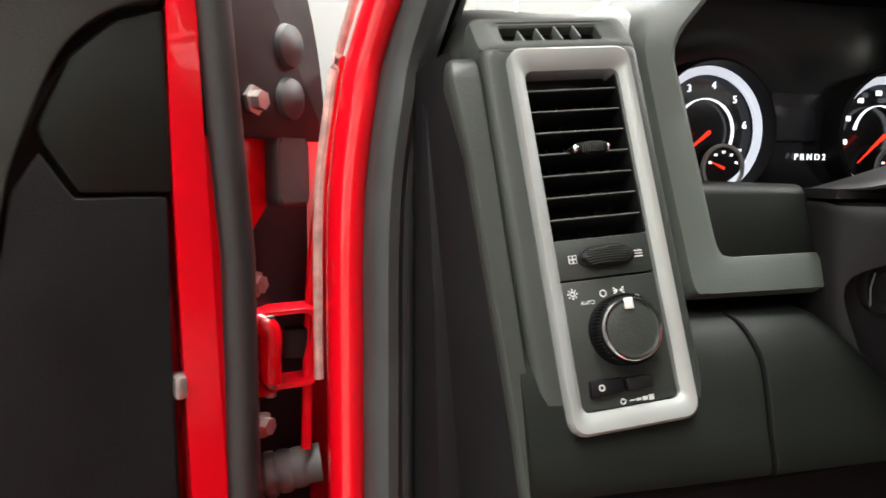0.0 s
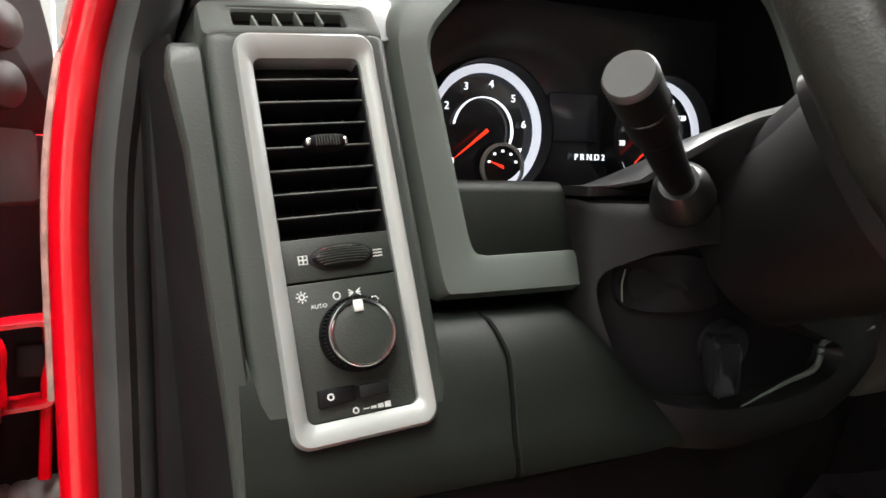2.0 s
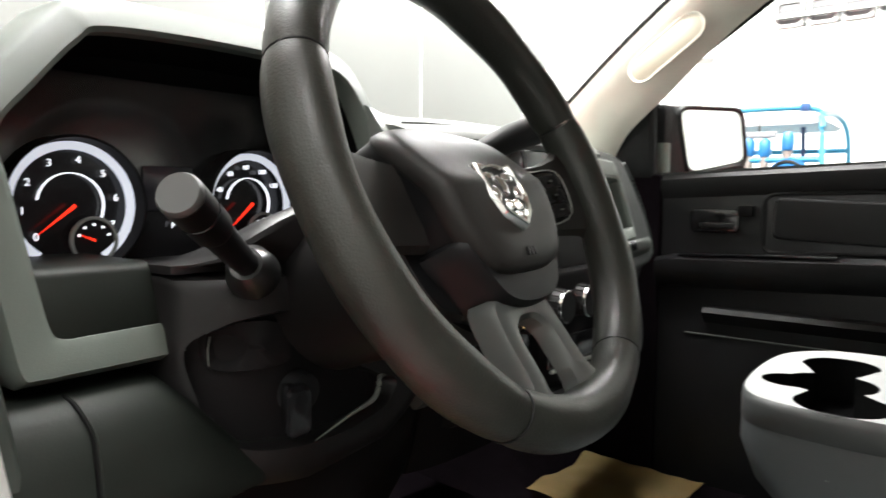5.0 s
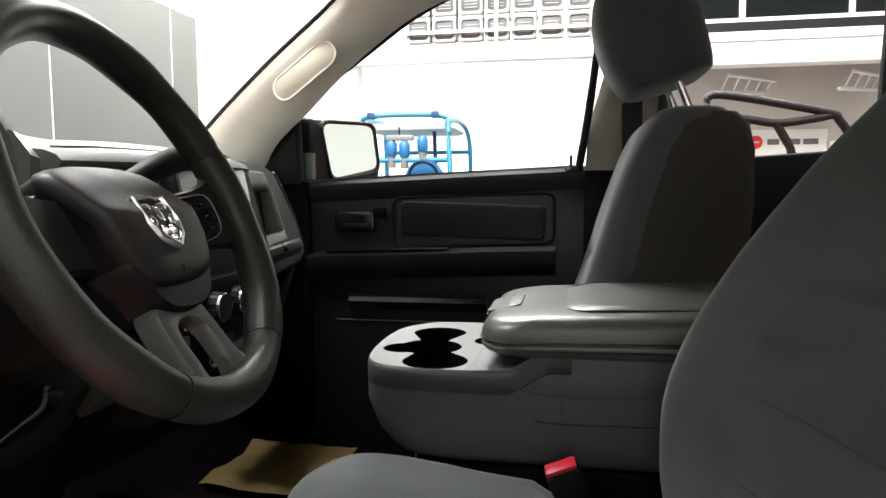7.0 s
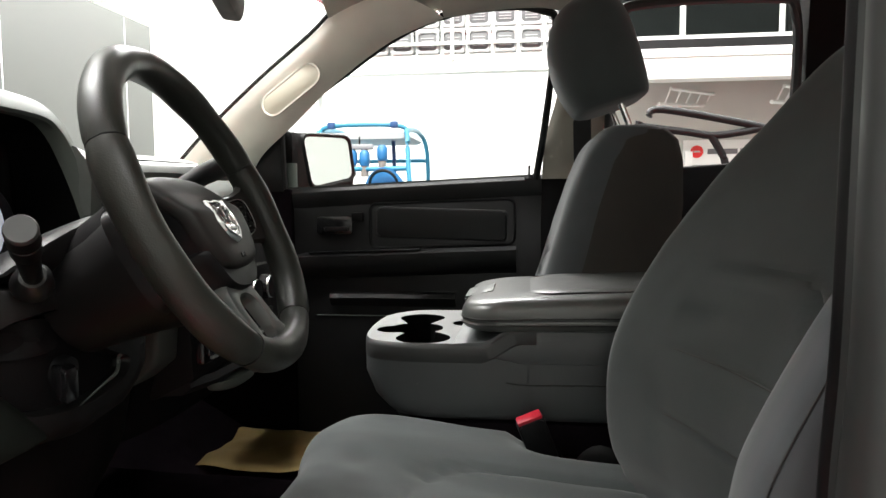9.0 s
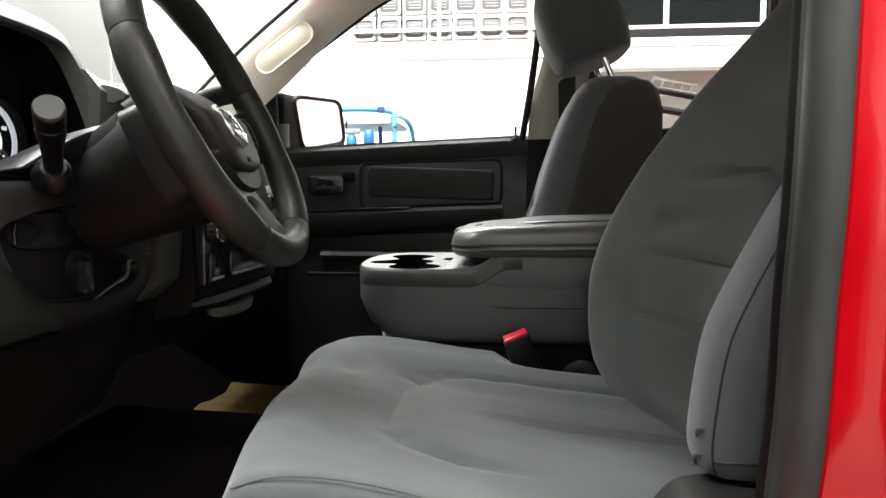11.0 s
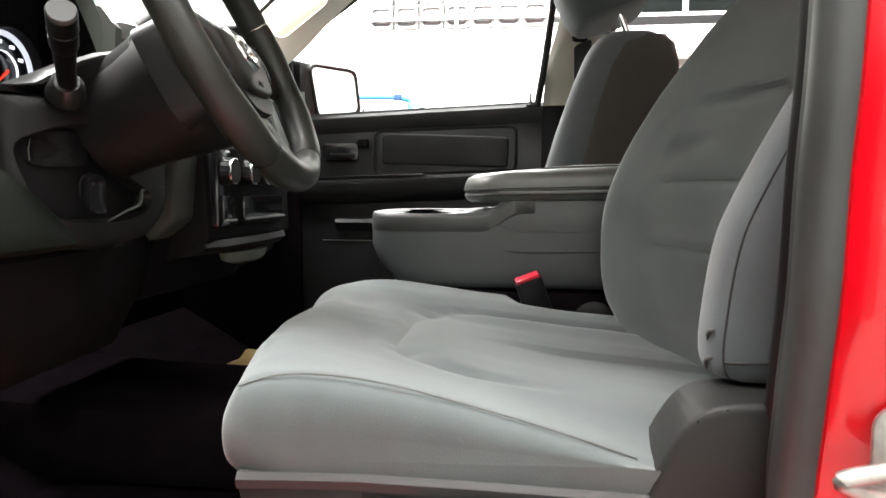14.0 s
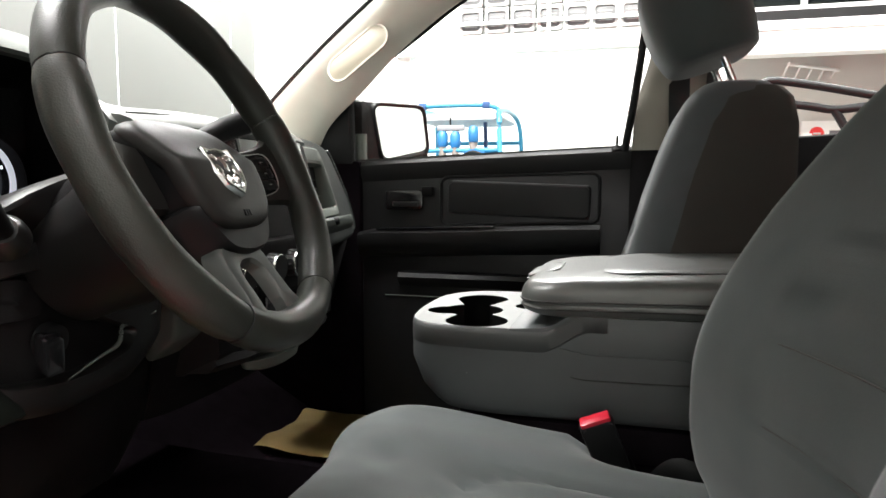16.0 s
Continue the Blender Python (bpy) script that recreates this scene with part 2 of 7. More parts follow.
def part(name, bm, material, parent, label="", angle=40):
    o = new(name, mesh_of(name, bm, material, angle))
    o.parent = parent
    if parent.parent is None and parent.type == "EMPTY":
        o.matrix_parent_inverse = Matrix.Translation(-parent.location)
    if label:
        o["label"] = label
    return o


def solid(name, bm, material, label="", category="", kind="structure", group="", angle=40):
    return tagged(new(name, mesh_of(name, bm, material, angle)), label, category, group, kind)


def axes(o, u, v):
    """A frame with its own right u, up v and outward normal."""
    u = Vector(u).normalized()
    v = Vector(v)
    v = (v - u * v.dot(u)).normalized()
    w = u.cross(v)
    return Matrix(((u.x, v.x, w.x, o[0]), (u.y, v.y, w.y, o[1]), (u.z, v.z, w.z, o[2]), (0, 0, 0, 1)))


def text(name, body, m, size, material, parent, flat=0.0004):
    c = bpy.data.curves.new(name, "FONT")
    c.body, c.size, c.extrude, c.align_x, c.align_y = body, size, flat, "CENTER", "CENTER"
    tmp = bpy.data.objects.new(name, c)
    me = bpy.data.meshes.new_from_object(tmp)
    me.transform(m)
    bpy.data.objects.remove(tmp)
    me.materials.clear()
    me.materials.append(material)
    o = new(name, me)
    o.parent = parent
    if parent.parent is None and parent.type == "EMPTY":
        o.matrix_parent_inverse = Matrix.Translation(-parent.location)
    return o


def polar(poly, c, n):
    """The outline's points at n even angles about c."""
    out = []
    for i in range(n):
        a = 2 * math.pi * i / n
        dx, dz = math.cos(a), math.sin(a)
        best = 0.0
        for (ax, az), (bx, bz) in zip(poly, poly[1:] + poly[:1]):
            ex, ez = bx - ax, bz - az
            det = dx * ez - dz * ex
            if abs(det) > 1e-12:
                s = ((ax - c[0]) * ez - (az - c[1]) * ex) / det
                q = ((ax - c[0]) * dz - (az - c[1]) * dx) / det
                if s > 0 and -1e-6 <= q <= 1 + 1e-6:
                    best = max(best, s)
        out.append((c[0] + dx * best, c[1] + dz * best))
    return out


def soft(pts, steps=5):
    """A rounded closed outline through (p, q) points."""
    return [(p.x, p.y) for p in smooth_path([V(a, b, 0) for a, b in pts], steps, True)]

# ---------------------------------------------------------------- the hall
WINDSCREEN = glass("windscreen_glass", (0.98, 1.0, 0.99), 1.06)
XC = 0.885                      # the truck's middle line
solid("floor", box(-9, 14.2, -14, 10.2, -0.2, 0.0), CONCRETE, "polished grey concrete floor of a service hall", "floor")
solid("wall_east", box(14.0, 14.2, -14, 10.2, 0.0, 7.6), WALLWHITE, "bright white painted hall wall", "wall")
solid("wall_north", box(-9, 14.0, 10.0, 10.2, 0.0, 7.6), WALLWHITE, "bright white painted hall wall", "wall")
solid("wall_west", box(-9.2, -9, -14, 10.2, 0.0, 7.6), WALLWHITE, "white painted hall wall", "wall")
solid("wall_south", box(-9, 14.0, -14.2, -14, 0.0, 7.6), WALLWHITE, "white painted hall wall", "wall")
solid("ceiling", box(-9.2, 14.2, -14.2, 10.2, 7.6, 7.8), ROOFWHITE, "white steel roof deck of the hall", "ceiling")

# grey partition in front of the truck
partition = thing("partition_wall", (4, 5.1, 0), "grey panelled partition wall with thin upright joints", "wall", kind="structure")
for i in range(9):
    x0 = -8.9 + i * 2.15 if i < 8 else 8.30
    x1 = -8.9 + (i + 1) * 2.15 - 0.02 if i < 7 else (8.28 if i == 7 else 8.9)
    part("panel", box(x0, x1, 5.0, 5.12, 0, 3.72, 0.004), WALLGREY, partition)
part("joint_strip", box(-8.9, 8.88, 5.004, 5.09, 0, 3.70), WALLWHITE, partition)

# low cabinets beyond the partition
cab = thing("tool_cabinet", (12.3, 9.3, 0), "grey steel cabinet standing against the far white wall", "cabinet")
part("body", box(11.2, 13.6, 8.9, 9.6, 0.0, 2.9, 0.02), mat("pale_grey_steel", (0.5, 0.5, 0.47), 0.45, mottle=(0.3, 0.06)), cab)

# ---------------------------------------------------------------- truck body
truck = thing("pickup_truck_body", (XC, 0, 0.0), "red pickup truck cab shell with cream pillar trim", "truck body")


def band(pa, pb, bulge, back, n=8):
    """A padded strip between two edges: bulge is the push of its middle, back the way to its rear face."""
    rings = []
    bulge, back = Vector(bulge), Vector(back)
    for a, b in zip(pa, pb):
        a, b = Vector(a), Vector(b)
        front = [a.lerp(b, i / n) + bulge * (1 - abs(2 * i / n - 1) ** 2.5) for i in range(n + 1)]
        rings.append(front + [b + back, a + back])
    return loft(rings)


# the driver's side: front pillar, door seals, rear pillar
pillar_path = smooth_path([(0.0555, 0.498, 0.42), (0.0560, 0.498, 0.9), (0.0565, 0.498, 1.2), (0.0575, 0.498, 1.32), (0.0645, 0.496, 1.39), (0.0775, 0.492, 1.45), (0.125, 0.42, 1.60), (0.20, 0.24, 1.80), (0.24, -0.02, 1.885), (0.25, -0.3, 1.90)], 6)
part("front_pillar", tube(pillar_path, 0.0135, 16, flat=1.6, up=V(0, 1, 0)), RED, truck, "glossy red painted door pillar flange")
part("door_seal", loft([[p + V(a, b, 0) for a, b in ((0.009, -0.012), (0.011, -0.024), (0.016, -0.033), (0.023, -0.037), (0.030, -0.035), (0.034, -0.029), (0.038, -0.028), (0.043, -0.022), (0.046, -0.010), (0.046, 0.02), (0.011, 0.02))] for p in pillar_path]), RUBBER, truck, "black rubber door seal")
part("seal_trim", loft([[p + V(a, b, 0) for a, b in ((0.044, -0.004), (0.049, -0.012), (0.054, -0.006), (0.056, 0.02), (0.044, 0.02))] for p in pillar_path]), DARK, truck, "dark pillar finisher")
part("seam_sealer", tube([p + V(-0.017, 0.030, 0.0) for p in pillar_path if 1.2 < p.z < 1.7], 0.0035, 8), mat("bare_seam_sealer", (0.46, 0.30, 0.26), 0.6, mottle=(0.01, 0.3)), truck, "pale bead of seam sealer beside the pillar flange")
part("body_seam", tube(smooth_path([(0.030, 0.545, 1.14), (0.034, 0.56, 1.22), (0.040, 0.565, 1.30), (0.052, 0.57, 1.37), (0.062, 0.57, 1.44)], 6), 0.004, 8), RED, truck, "pressed red seam of the hinge pillar")
part("outer_pillar", loft([[V(0.052 + 0.03 * k, 0.515, z), V(0.046 + 0.03 * k, 0.60, z), V(-0.02 + 0.03 * k, 0.71, z), V(-0.10 + 0.03 * k, 0.76, z), V(-0.06 + 0.03 * k, 0.86, z), V(0.10 + 0.03 * k, 0.66, z)] for k, z in ((0, 0.45), (0, 1.2), (0.2, 1.33), (0.8, 1.395))]), RED, truck, "red painted inner fender and hinge pillar")
part("cowl", box(-0.04, 1.81, 1.06, 2.15, 0.62, 1.33, 0.06), RED, truck, "red painted front cowl and bonnet")
# rear pillar of the driver's aperture
rear_path = smooth_path([(0.225, -0.322, 0.42), (0.211, -0.322, 0.95), (0.196, -0.322, 1.086), (0.181, -0.322, 1.17), (0.176, -0.322, 1.25), (0.172, -0.324, 1.32), (0.178, -0.328, 1.42), (0.205, -0.34, 1.65), (0.25, -0.345, 1.86)], 6)
part("rear_seal", loft([[p + V(a, b, 0) for a, b in ((0.0, -0.004), (0.003, 0.005), (0.010, 0.010), (0.022, 0.011), (0.030, 0.006), (0.033, 0.001), (0.036, 0.005), (0.043, 0.006), (0.048, 0.0), (0.048, -0.03), (0.0, -0.03))] for p in rear_path]), RUBBER, truck, "dark grey rubber door seal")
part("seal_lip", tube([p + V(0.054, -0.002, 0) for p in rear_path], 0.010, 12, flat=0.8), BLACK, truck, "soft black seal lip")
part("rear_pillar", loft([[p + V(*o) for o in ((0.004, -0.012, 0), (-0.004, -0.013, 0), (-0.012, -0.022, 0), (-0.014, -0.034, 0), (-0.020, -0.042, 0), (-0.024, -0.046, 0), (-0.028, -0.075, 0), (-0.036, -0.085, 0), (-0.052, -0.10, 0), (-0.075, -0.19, 0), (-0.02, -0.21, 0), (0.04, -0.04, 0))] for p in rear_path]), RED, truck, "glossy red painted lock pillar with stepped pressing")
part("pillar_crease", tube(smooth_path([(0.150, -0.366, 1.36), (0.154, -0.365, 1.26), (0.157, -0.366, 1.19), (0.166, -0.372, 1.12), (0.170, -0.374, 1.05), (0.176, -0.373, 0.95)], 6), 0.0035, 8), RED, truck, "pressed crease in the lock pillar")
part("rear_pillar_trim", loft([[p + V(*o) for o in ((0.050, -0.016, 0), (0.062, -0.018, 0), (0.075, -0.06, 0), (0.06, -0.13, 0), (0.04, -0.06, 0))] for p in rear_path]), DARK, truck, "dark plastic pillar trim")
SP = axes((0.160, -0.370, 1.062), (0.25, 0.97, 0), (0, 0, 1))
striker = part("striker_plate", moved(prism(rounded(0.040, 0.092, 0.018), "z", -0.006, 0.0, 0.0015), SP @ Matrix.Rotation(radians(180), 4, "Y")), STEEL, truck, "bare steel door striker plate")
part("striker_loop", tube(smooth_path([(0.157, -0.376, 1.078), (0.147, -0.36, 1.073), (0.145, -0.335, 1.068), (0.145, -0.326, 1.064), (0.147, -0.335, 1.058), (0.151, -0.355, 1.052), (0.159, -0.376, 1.046)], 6), 0.0058, 10), STEEL, striker)
for dz in (-0.030, 0.030):
    part("striker_bolt", turned([(0.0, 0.010), (0.004, 0.0095), (0.005, 0.006), (0.002, 0.005), (0.002, 0.001)], (0.158, -0.377, 1.062 + dz), (-0.97, 0.25, 0), 16), STEEL, striker)
part("rocker_panel", box(0.03, 0.22, -0.6, 0.75, 0.45, 0.76, 0.03), RED, truck, "red painted sill")
part("sill_plate", box(0.20, 0.32, -0.55, 0.70, 0.74, 0.775, 0.008), BLACK, truck, "black plastic sill plate")
part("floor_pan", box(0.2, 1.66, -1.45, 1.05, 0.70, 0.765), CARPET, truck, "black carpeted cab floor")
part("tunnel", prism([(-1.3, 0.765), (-1.3, 0.86), (0.2, 0.89), (0.6, 0.90), (0.75, 0.91), (0.85, 0.91), (0.85, 0.765)], "x", 0.70, 1.02, 0.03), CARPET, truck, "black carpeted transmission tunnel")
part("firewall", prism([(0.62, 0.765), (0.85, 0.90), (0.88, 1.3), (1.0, 1.3), (1.0, 0.7), (0.62, 0.7)], "x", 0.2, 1.6), CARPET, truck, "black carpeted toe board")
part("kick_panel", box(1.585, 1.65, 0.5, 1.05, 0.70, 1.44, 0.01), CARPET, truck, "dark kick panel")
part("kick_panel", box(0.12, 0.17, 0.5, 1.05, 0.70, 1.40, 0.01), CARPET, truck, "dark kick panel")
part("rear_wall", box(0.15, 1.62, -1.52, -1.45, 0.7, 1.42, 0.02), DARK, truck, "dark trimmed cab rear wall")
part("roof_skin", loft([[V(XC - w, y, z - 0.02), V(XC - w * 0.9, y, z), V(XC, y, z + 0.02), V(XC + w * 0.9, y, z), V(XC + w, y, z - 0.02), V(XC + w * 0.9, y, z - 0.025), V(XC, y, z - 0.005), V(XC - w * 0.9, y, z - 0.025)] for w, y, z in ((0.56, 0.36, 1.90), (0.61, 0.1, 1.955), (0.64, -0.5, 1.975), (0.62, -1.2, 1.955), (0.58, -1.5, 1.90))]), RED, truck, "red painted roof")
part("headliner", loft([[V(XC - w, y, z - 0.045), V(XC - w * 0.85, y, z), V(XC, y, z + 0.012), V(XC + w * 0.85, y, z), V(XC + w, y, z - 0.045), V(XC + w * 0.85, y, z + 0.012), V(XC, y, z + 0.02), V(XC - w * 0.85, y, z + 0.012)] for w, y, z in ((0.55, 0.34, 1.875), (0.60, 0.1, 1.91), (0.62, -0.5, 1.925), (0.60, -1.2, 1.915), (0.57, -1.48, 1.87))]), HEADLINER, truck, "beige cloth headliner")

part("outer_side", box(1.67, 1.75, -1.5, 1.06, 0.52, 1.43, 0.03), RED, truck, "red painted outer door side")
part("rear_side", box(0.03, 0.12, -1.5, -0.56, 0.52, 1.45, 0.03), RED, truck, "red painted rear door side")
part("cargo_bed", loft([[V(x, y, z) for x, z in ((0.02, 0.55), (0.0, 1.0), (0.03, 1.40), (0.10, 1.42), (0.12, 0.85), (1.65, 0.85), (1.67, 1.42), (1.74, 1.40), (1.77, 1.0), (1.75, 0.55))] for y in (-1.54, -3.3)]), RED, truck, "red painted cargo bed")
for wx in (0.05, 1.72):
    for wy in (1.38, -2.40):
        tyre = part("tyre", turned([(-0.13, 0.26), (-0.13, 0.36), (-0.10, 0.395), (0.10, 0.395), (0.13, 0.36), (0.13, 0.26)], (wx, wy, 0.395), (1, 0, 0), 36), RUBBER, truck, "black road tyre")
        part("wheel_rim", turned([(-0.125, 0.24), (-0.11, 0.255), (0.11, 0.255), (0.125, 0.24), (0.08, 0.08)], (wx, wy, 0.395), (1, 0, 0), 28), SILVER, tyre, "plain silver wheel rim")
# the passenger side: cream front pillar with a grab handle
edge_ws = smooth_path([(1.53, 0.80, 1.49), (1.50, 0.69, 1.585), (1.46, 0.53, 1.705), (1.43, 0.385, 1.805), (1.41, 0.31, 1.862), (1.40, 0.22, 1.90)], 5)
edge_dw = smooth_path([(1.60, 0.63, 1.44), (1.57, 0.575, 1.525), (1.535, 0.47, 1.605), (1.50, 0.35, 1.70), (1.475, 0.20, 1.795), (1.465, 0.07, 1.842)], 5)
part("pillar_trim", band(edge_ws, edge_dw, (-0.028, -0.012, 0.0), (0.07, 0.03, 0.01)), CREAM, truck, "cream plastic windscreen pillar trim")
part("windscreen_edge", tube([p + V(0.003, 0.006, 0.004) for p in edge_ws], 0.005, 8), BLACK, truck, "black windscreen edge")
left_ws = smooth_path([(0.198, 0.80, 1.50), (0.225, 0.72, 1.575), (0.29, 0.54, 1.70), (0.34, 0.385, 1.805), (0.36, 0.31, 1.862), (0.37, 0.22, 1.90)], 5)
left_dw = smooth_path([(0.132, 0.62, 1.45), (0.146, 0.58, 1.50), (0.20, 0.47, 1.605), (0.26, 0.35, 1.70), (0.29, 0.20, 1.795), (0.30, 0.07, 1.842)], 5)
part("pillar_trim", band(left_ws, left_dw, (0.022, -0.012, 0.0), (-0.04, 0.04, 0.01)), CREAM, truck, "cream plastic windscreen pillar trim")
rail = smooth_path([(1.465, 0.07, 1.842), (1.46, -0.06, 1.855), (1.462, -0.17, 1.855), (1.47, -0.23, 1.84)], 5)
part("roof_rail_trim", band([p + V(-0.07, 0.0, 0.055) for p in rail], rail, (-0.01, 0, -0.012), (0.06, 0, 0.05)), HEADLINER, truck, "beige roof rail trim")
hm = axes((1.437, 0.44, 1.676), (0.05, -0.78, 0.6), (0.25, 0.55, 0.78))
# raised pad in darker cream; the recess's shade is painted, not modelled
part("grab_recess", moved(prism(rounded(0.165, 0.060, 0.028), "z", 0.000, 0.009, 0.003), hm), mat("shaded_cream_handle_plastic", (0.30, 0.275, 0.21), 0.6, mottle=(0.1, 0.05)), truck, "cream grab recess with its shade in the colour")
part("grab_rim", moved(tube([V(a, b, 0.0085) for a, b in rounded(0.166, 0.061, 0.029, 8)], 0.0026, 8, loop=True, flat=0.7), hm), mat("dull_cream_rim", (0.52, 0.50, 0.43), 0.6, mottle=(0.1, 0.05)), truck, "rounded rim of the grab handle")
part("mirror_sail", prism([(0.535, 1.612), (0.63, 1.51), (0.68, 1.44), (0.52, 1.43), (0.525, 1.612)], "x", 1.585, 1.61, 0.004), BLACK, truck, "black triangular mirror sail")
bp0 = smooth_path([(1.60, -0.165, 0.8), (1.59, -0.165, 1.46), (1.555, -0.20, 1.66), (1.50, -0.245, 1.85)], 5)
# the cream trim again, darkened: the pillar's shade is in this tan
PILLAR = mat("shaded_cream_pillar_plastic", (0.34, 0.32, 0.27), 0.6, grain=(0.001, 0.0002), mottle=(0.1, 0.06))
bp1 = smooth_path([(1.60, -0.30, 0.8), (1.60, -0.31, 1.46), (1.565, -0.33, 1.66), (1.50, -0.345, 1.87)], 5)
part("centre_pillar_trim", band([p for p in bp0 if p.z > 1.45], [q for p, q in zip(bp0, bp1) if p.z > 1.45], (-0.02, 0, 0), (0.05, 0, 0)), PILLAR, truck, "cream plastic centre pillar trim with shade in its colour")
part("centre_pillar_foot", band([p for p in bp0 if p.z < 1.48], [q for p, q in zip(bp0, bp1) if p.z < 1.48], (-0.016, 0, 0), (0.05, 0, 0)), DARK, truck, "black plastic foot of the centre pillar")
part("belt_ring", box(1.535, 1.56, -0.275, -0.235, 1.615, 1.65, 0.008), DARK, truck, "seat belt guide ring")
part("belt_strap", tube([(1.555, -0.262, 1.63), (1.565, -0.266, 1.5), (1.57, -0.27, 1.2), (1.57, -0.27, 0.9)], 0.022, 8, flat=0.12), BLACK, truck, "black seat belt webbing")
part("rear_side_wall", prism([(-0.32, 0.75), (-1.45, 0.75), (-1.45, 1.50), (-0.80, 1.505), (-0.32, 1.475)], "x", 1.58, 1.64, 0.01), DARK, truck, "dark rear door trim panel")
part("rear_window_post", loft([[V(1.58, -0.79, 1.50), V(1.64, -0.79, 1.50), V(1.64, -1.45, 1.50), V(1.58, -1.45, 1.50)], [V(1.47, -0.76, 1.89), V(1.53, -0.76, 1.89), V(1.50, -1.4, 1.89), V(1.44, -1.4, 1.89)]]), DARK, truck, "dark trimmed rear corner pillar")
part("rear_seal_frame", tube(smooth_path([(1.585, -0.325, 1.49), (1.56, -0.335, 1.66), (1.51, -0.35, 1.83), (1.50, -0.40, 1.865), (1.50, -0.68, 1.868), (1.51, -0.745, 1.83), (1.565, -0.765, 1.6), (1.585, -0.77, 1.51)], 6), 0.012, 8), RUBBER, truck, "black rear window seal")
part("left_rear_wall", box(0.13, 0.19, -1.45, -0.52, 0.75, 1.48, 0.01), DARK, truck, "dark rear door trim panel")
wind = part("windscreen", loft([[V(0.20, 0.84, 1.47), V(0.7, 0.93, 1.47), V(1.1, 0.93, 1.47), V(1.55, 0.83, 1.47)], [V(0.28, 0.32, 1.87), V(0.7, 0.37, 1.885), V(1.1, 0.37, 1.885), V(1.43, 0.31, 1.87)]], closed=False, caps=False), WINDSCREEN, truck, "clear windscreen")
wind.visible_shadow = False

# inside mirror
rv = thing("inside_mirror", (1.07, 0.45, 1.79), "black inside mirror on the windscreen", "mirror")
part("housing", moved(prism(rounded(0.23, 0.06, 0.026), "y", -0.02, 0.02, 0.008), pose(1.08, 0.45, 1.822, 8, 8, 12)), BLACK, rv)
part("stalk", rod((1.0, 0.47, 1.80), (0.98, 0.53, 1.86), 0.011), BLACK, rv)

# ---------------------------------------------------------------- passenger door
pd = thing("passenger_door", (1.62, 0.2, 0.75), "closed black plastic passenger door with armrest and map pocket", "car door")
part("panel", prism([(0.62, 0.74), (0.66, 1.20), (0.60, 1.425), (-0.16, 1.458), (-0.215, 1.44), (-0.215, 0.74)], "x", 1.602, 1.66, 0.006), DOORBLACK, pd)
part("belt_ledge", loft([[V(x, y, z + dz) for x, dz in ((1.605, -0.055), (1.592, -0.03), (1.592, -0.008), (1.602, 0.003), (1.66, 0.006), (1.66, -0.055))] for y, z in ((0.62, 1.431), (0.5, 1.436), (0.3, 1.446), (0.1, 1.456), (-0.168, 1.468))]), DOORBLACK, pd, "black padded belt ledge")
part("window_strip", prism([(0.56, 1.436), (0.56, 1.441), (-0.15, 1.473), (-0.15, 1.468)], "x", 1.60, 1.625), RUBBER, pd, "rubber window scraper strip")
part("upper_insert", moved(prism(rounded(0.345, 0.082, 0.012), "x", -0.012, 0.008, 0.005), Matrix.Translation((1.60, 0.097, 1.345)) @ Matrix.Rotation(radians(2), 4, "X")), DOORBLACK, pd, "raised grained insert panel")
part("insert_frame", tube([(1.598, 0.097 + p, 1.345 + q - 0.03 * p) for p, q in rounded(0.385, 0.118, 0.02)], 0.004, 8, loop=True), BLACK, pd)
part("armrest", loft([[V(x, y, z + dz) for x, dz in ((1.605, 0.012), (1.575, 0.012), (1.56, 0.004), (1.56, -0.02), (1.58, -0.05), (1.605, -0.06))] for y, z in ((0.50, 1.248), (0.47, 1.255), (0.25, 1.262), (0.0, 1.272), (-0.10, 1.275))]), DOORBLACK, pd, "black armrest ledge with a sloped edge")
part("pull_cup", moved(prism(rounded(0.10, 0.05, 0.012), "x", -0.012, 0.0, 0.003), Matrix.Translation((1.60, 0.385, 1.342))), GLOSS, pd, "dark door release cup")
part("release_handle", moved(prism(rounded(0.070, 0.012, 0.005), "x", -0.022, -0.008, 0.003), Matrix.Translation((1.604, 0.378, 1.332))), DOORBLACK, pd, "door release handle")
part("lock_knob", box(1.575, 1.60, 0.305, 0.335, 1.352, 1.376, 0.004), DARK, pd)
part("switch_panel", prism([(0.45, 1.266), (0.45, 1.272), (0.15, 1.284), (0.15, 1.277)], "x", 1.565, 1.60, 0.002), GLOSS, pd, "gloss black window switch panel")
part("pocket_ledge", loft([[V(x, y, z) for x, z in ((1.605, 1.163), (1.585, 1.158), (1.578, 1.148), (1.605, 1.12))] for y in (0.40, 0.37, 0.1, 0.06)]), DOORBLACK, pd, "map pocket lip")
part("lower_strip", box(1.597, 1.605, -0.12, 0.44, 1.096, 1.0985, 0.001), PODGREY, pd, "thin bright lower trim line")
part("lock_pin", rod((1.598, -0.132, 1.462), (1.596, -0.133, 1.495), 0.0032, 10), BLACK, pd, "upright lock pin")
part("pin_collar", rod((1.598, -0.132, 1.462), (1.598, -0.132, 1.472), 0.013, 14, 0.009), BLACK, pd)
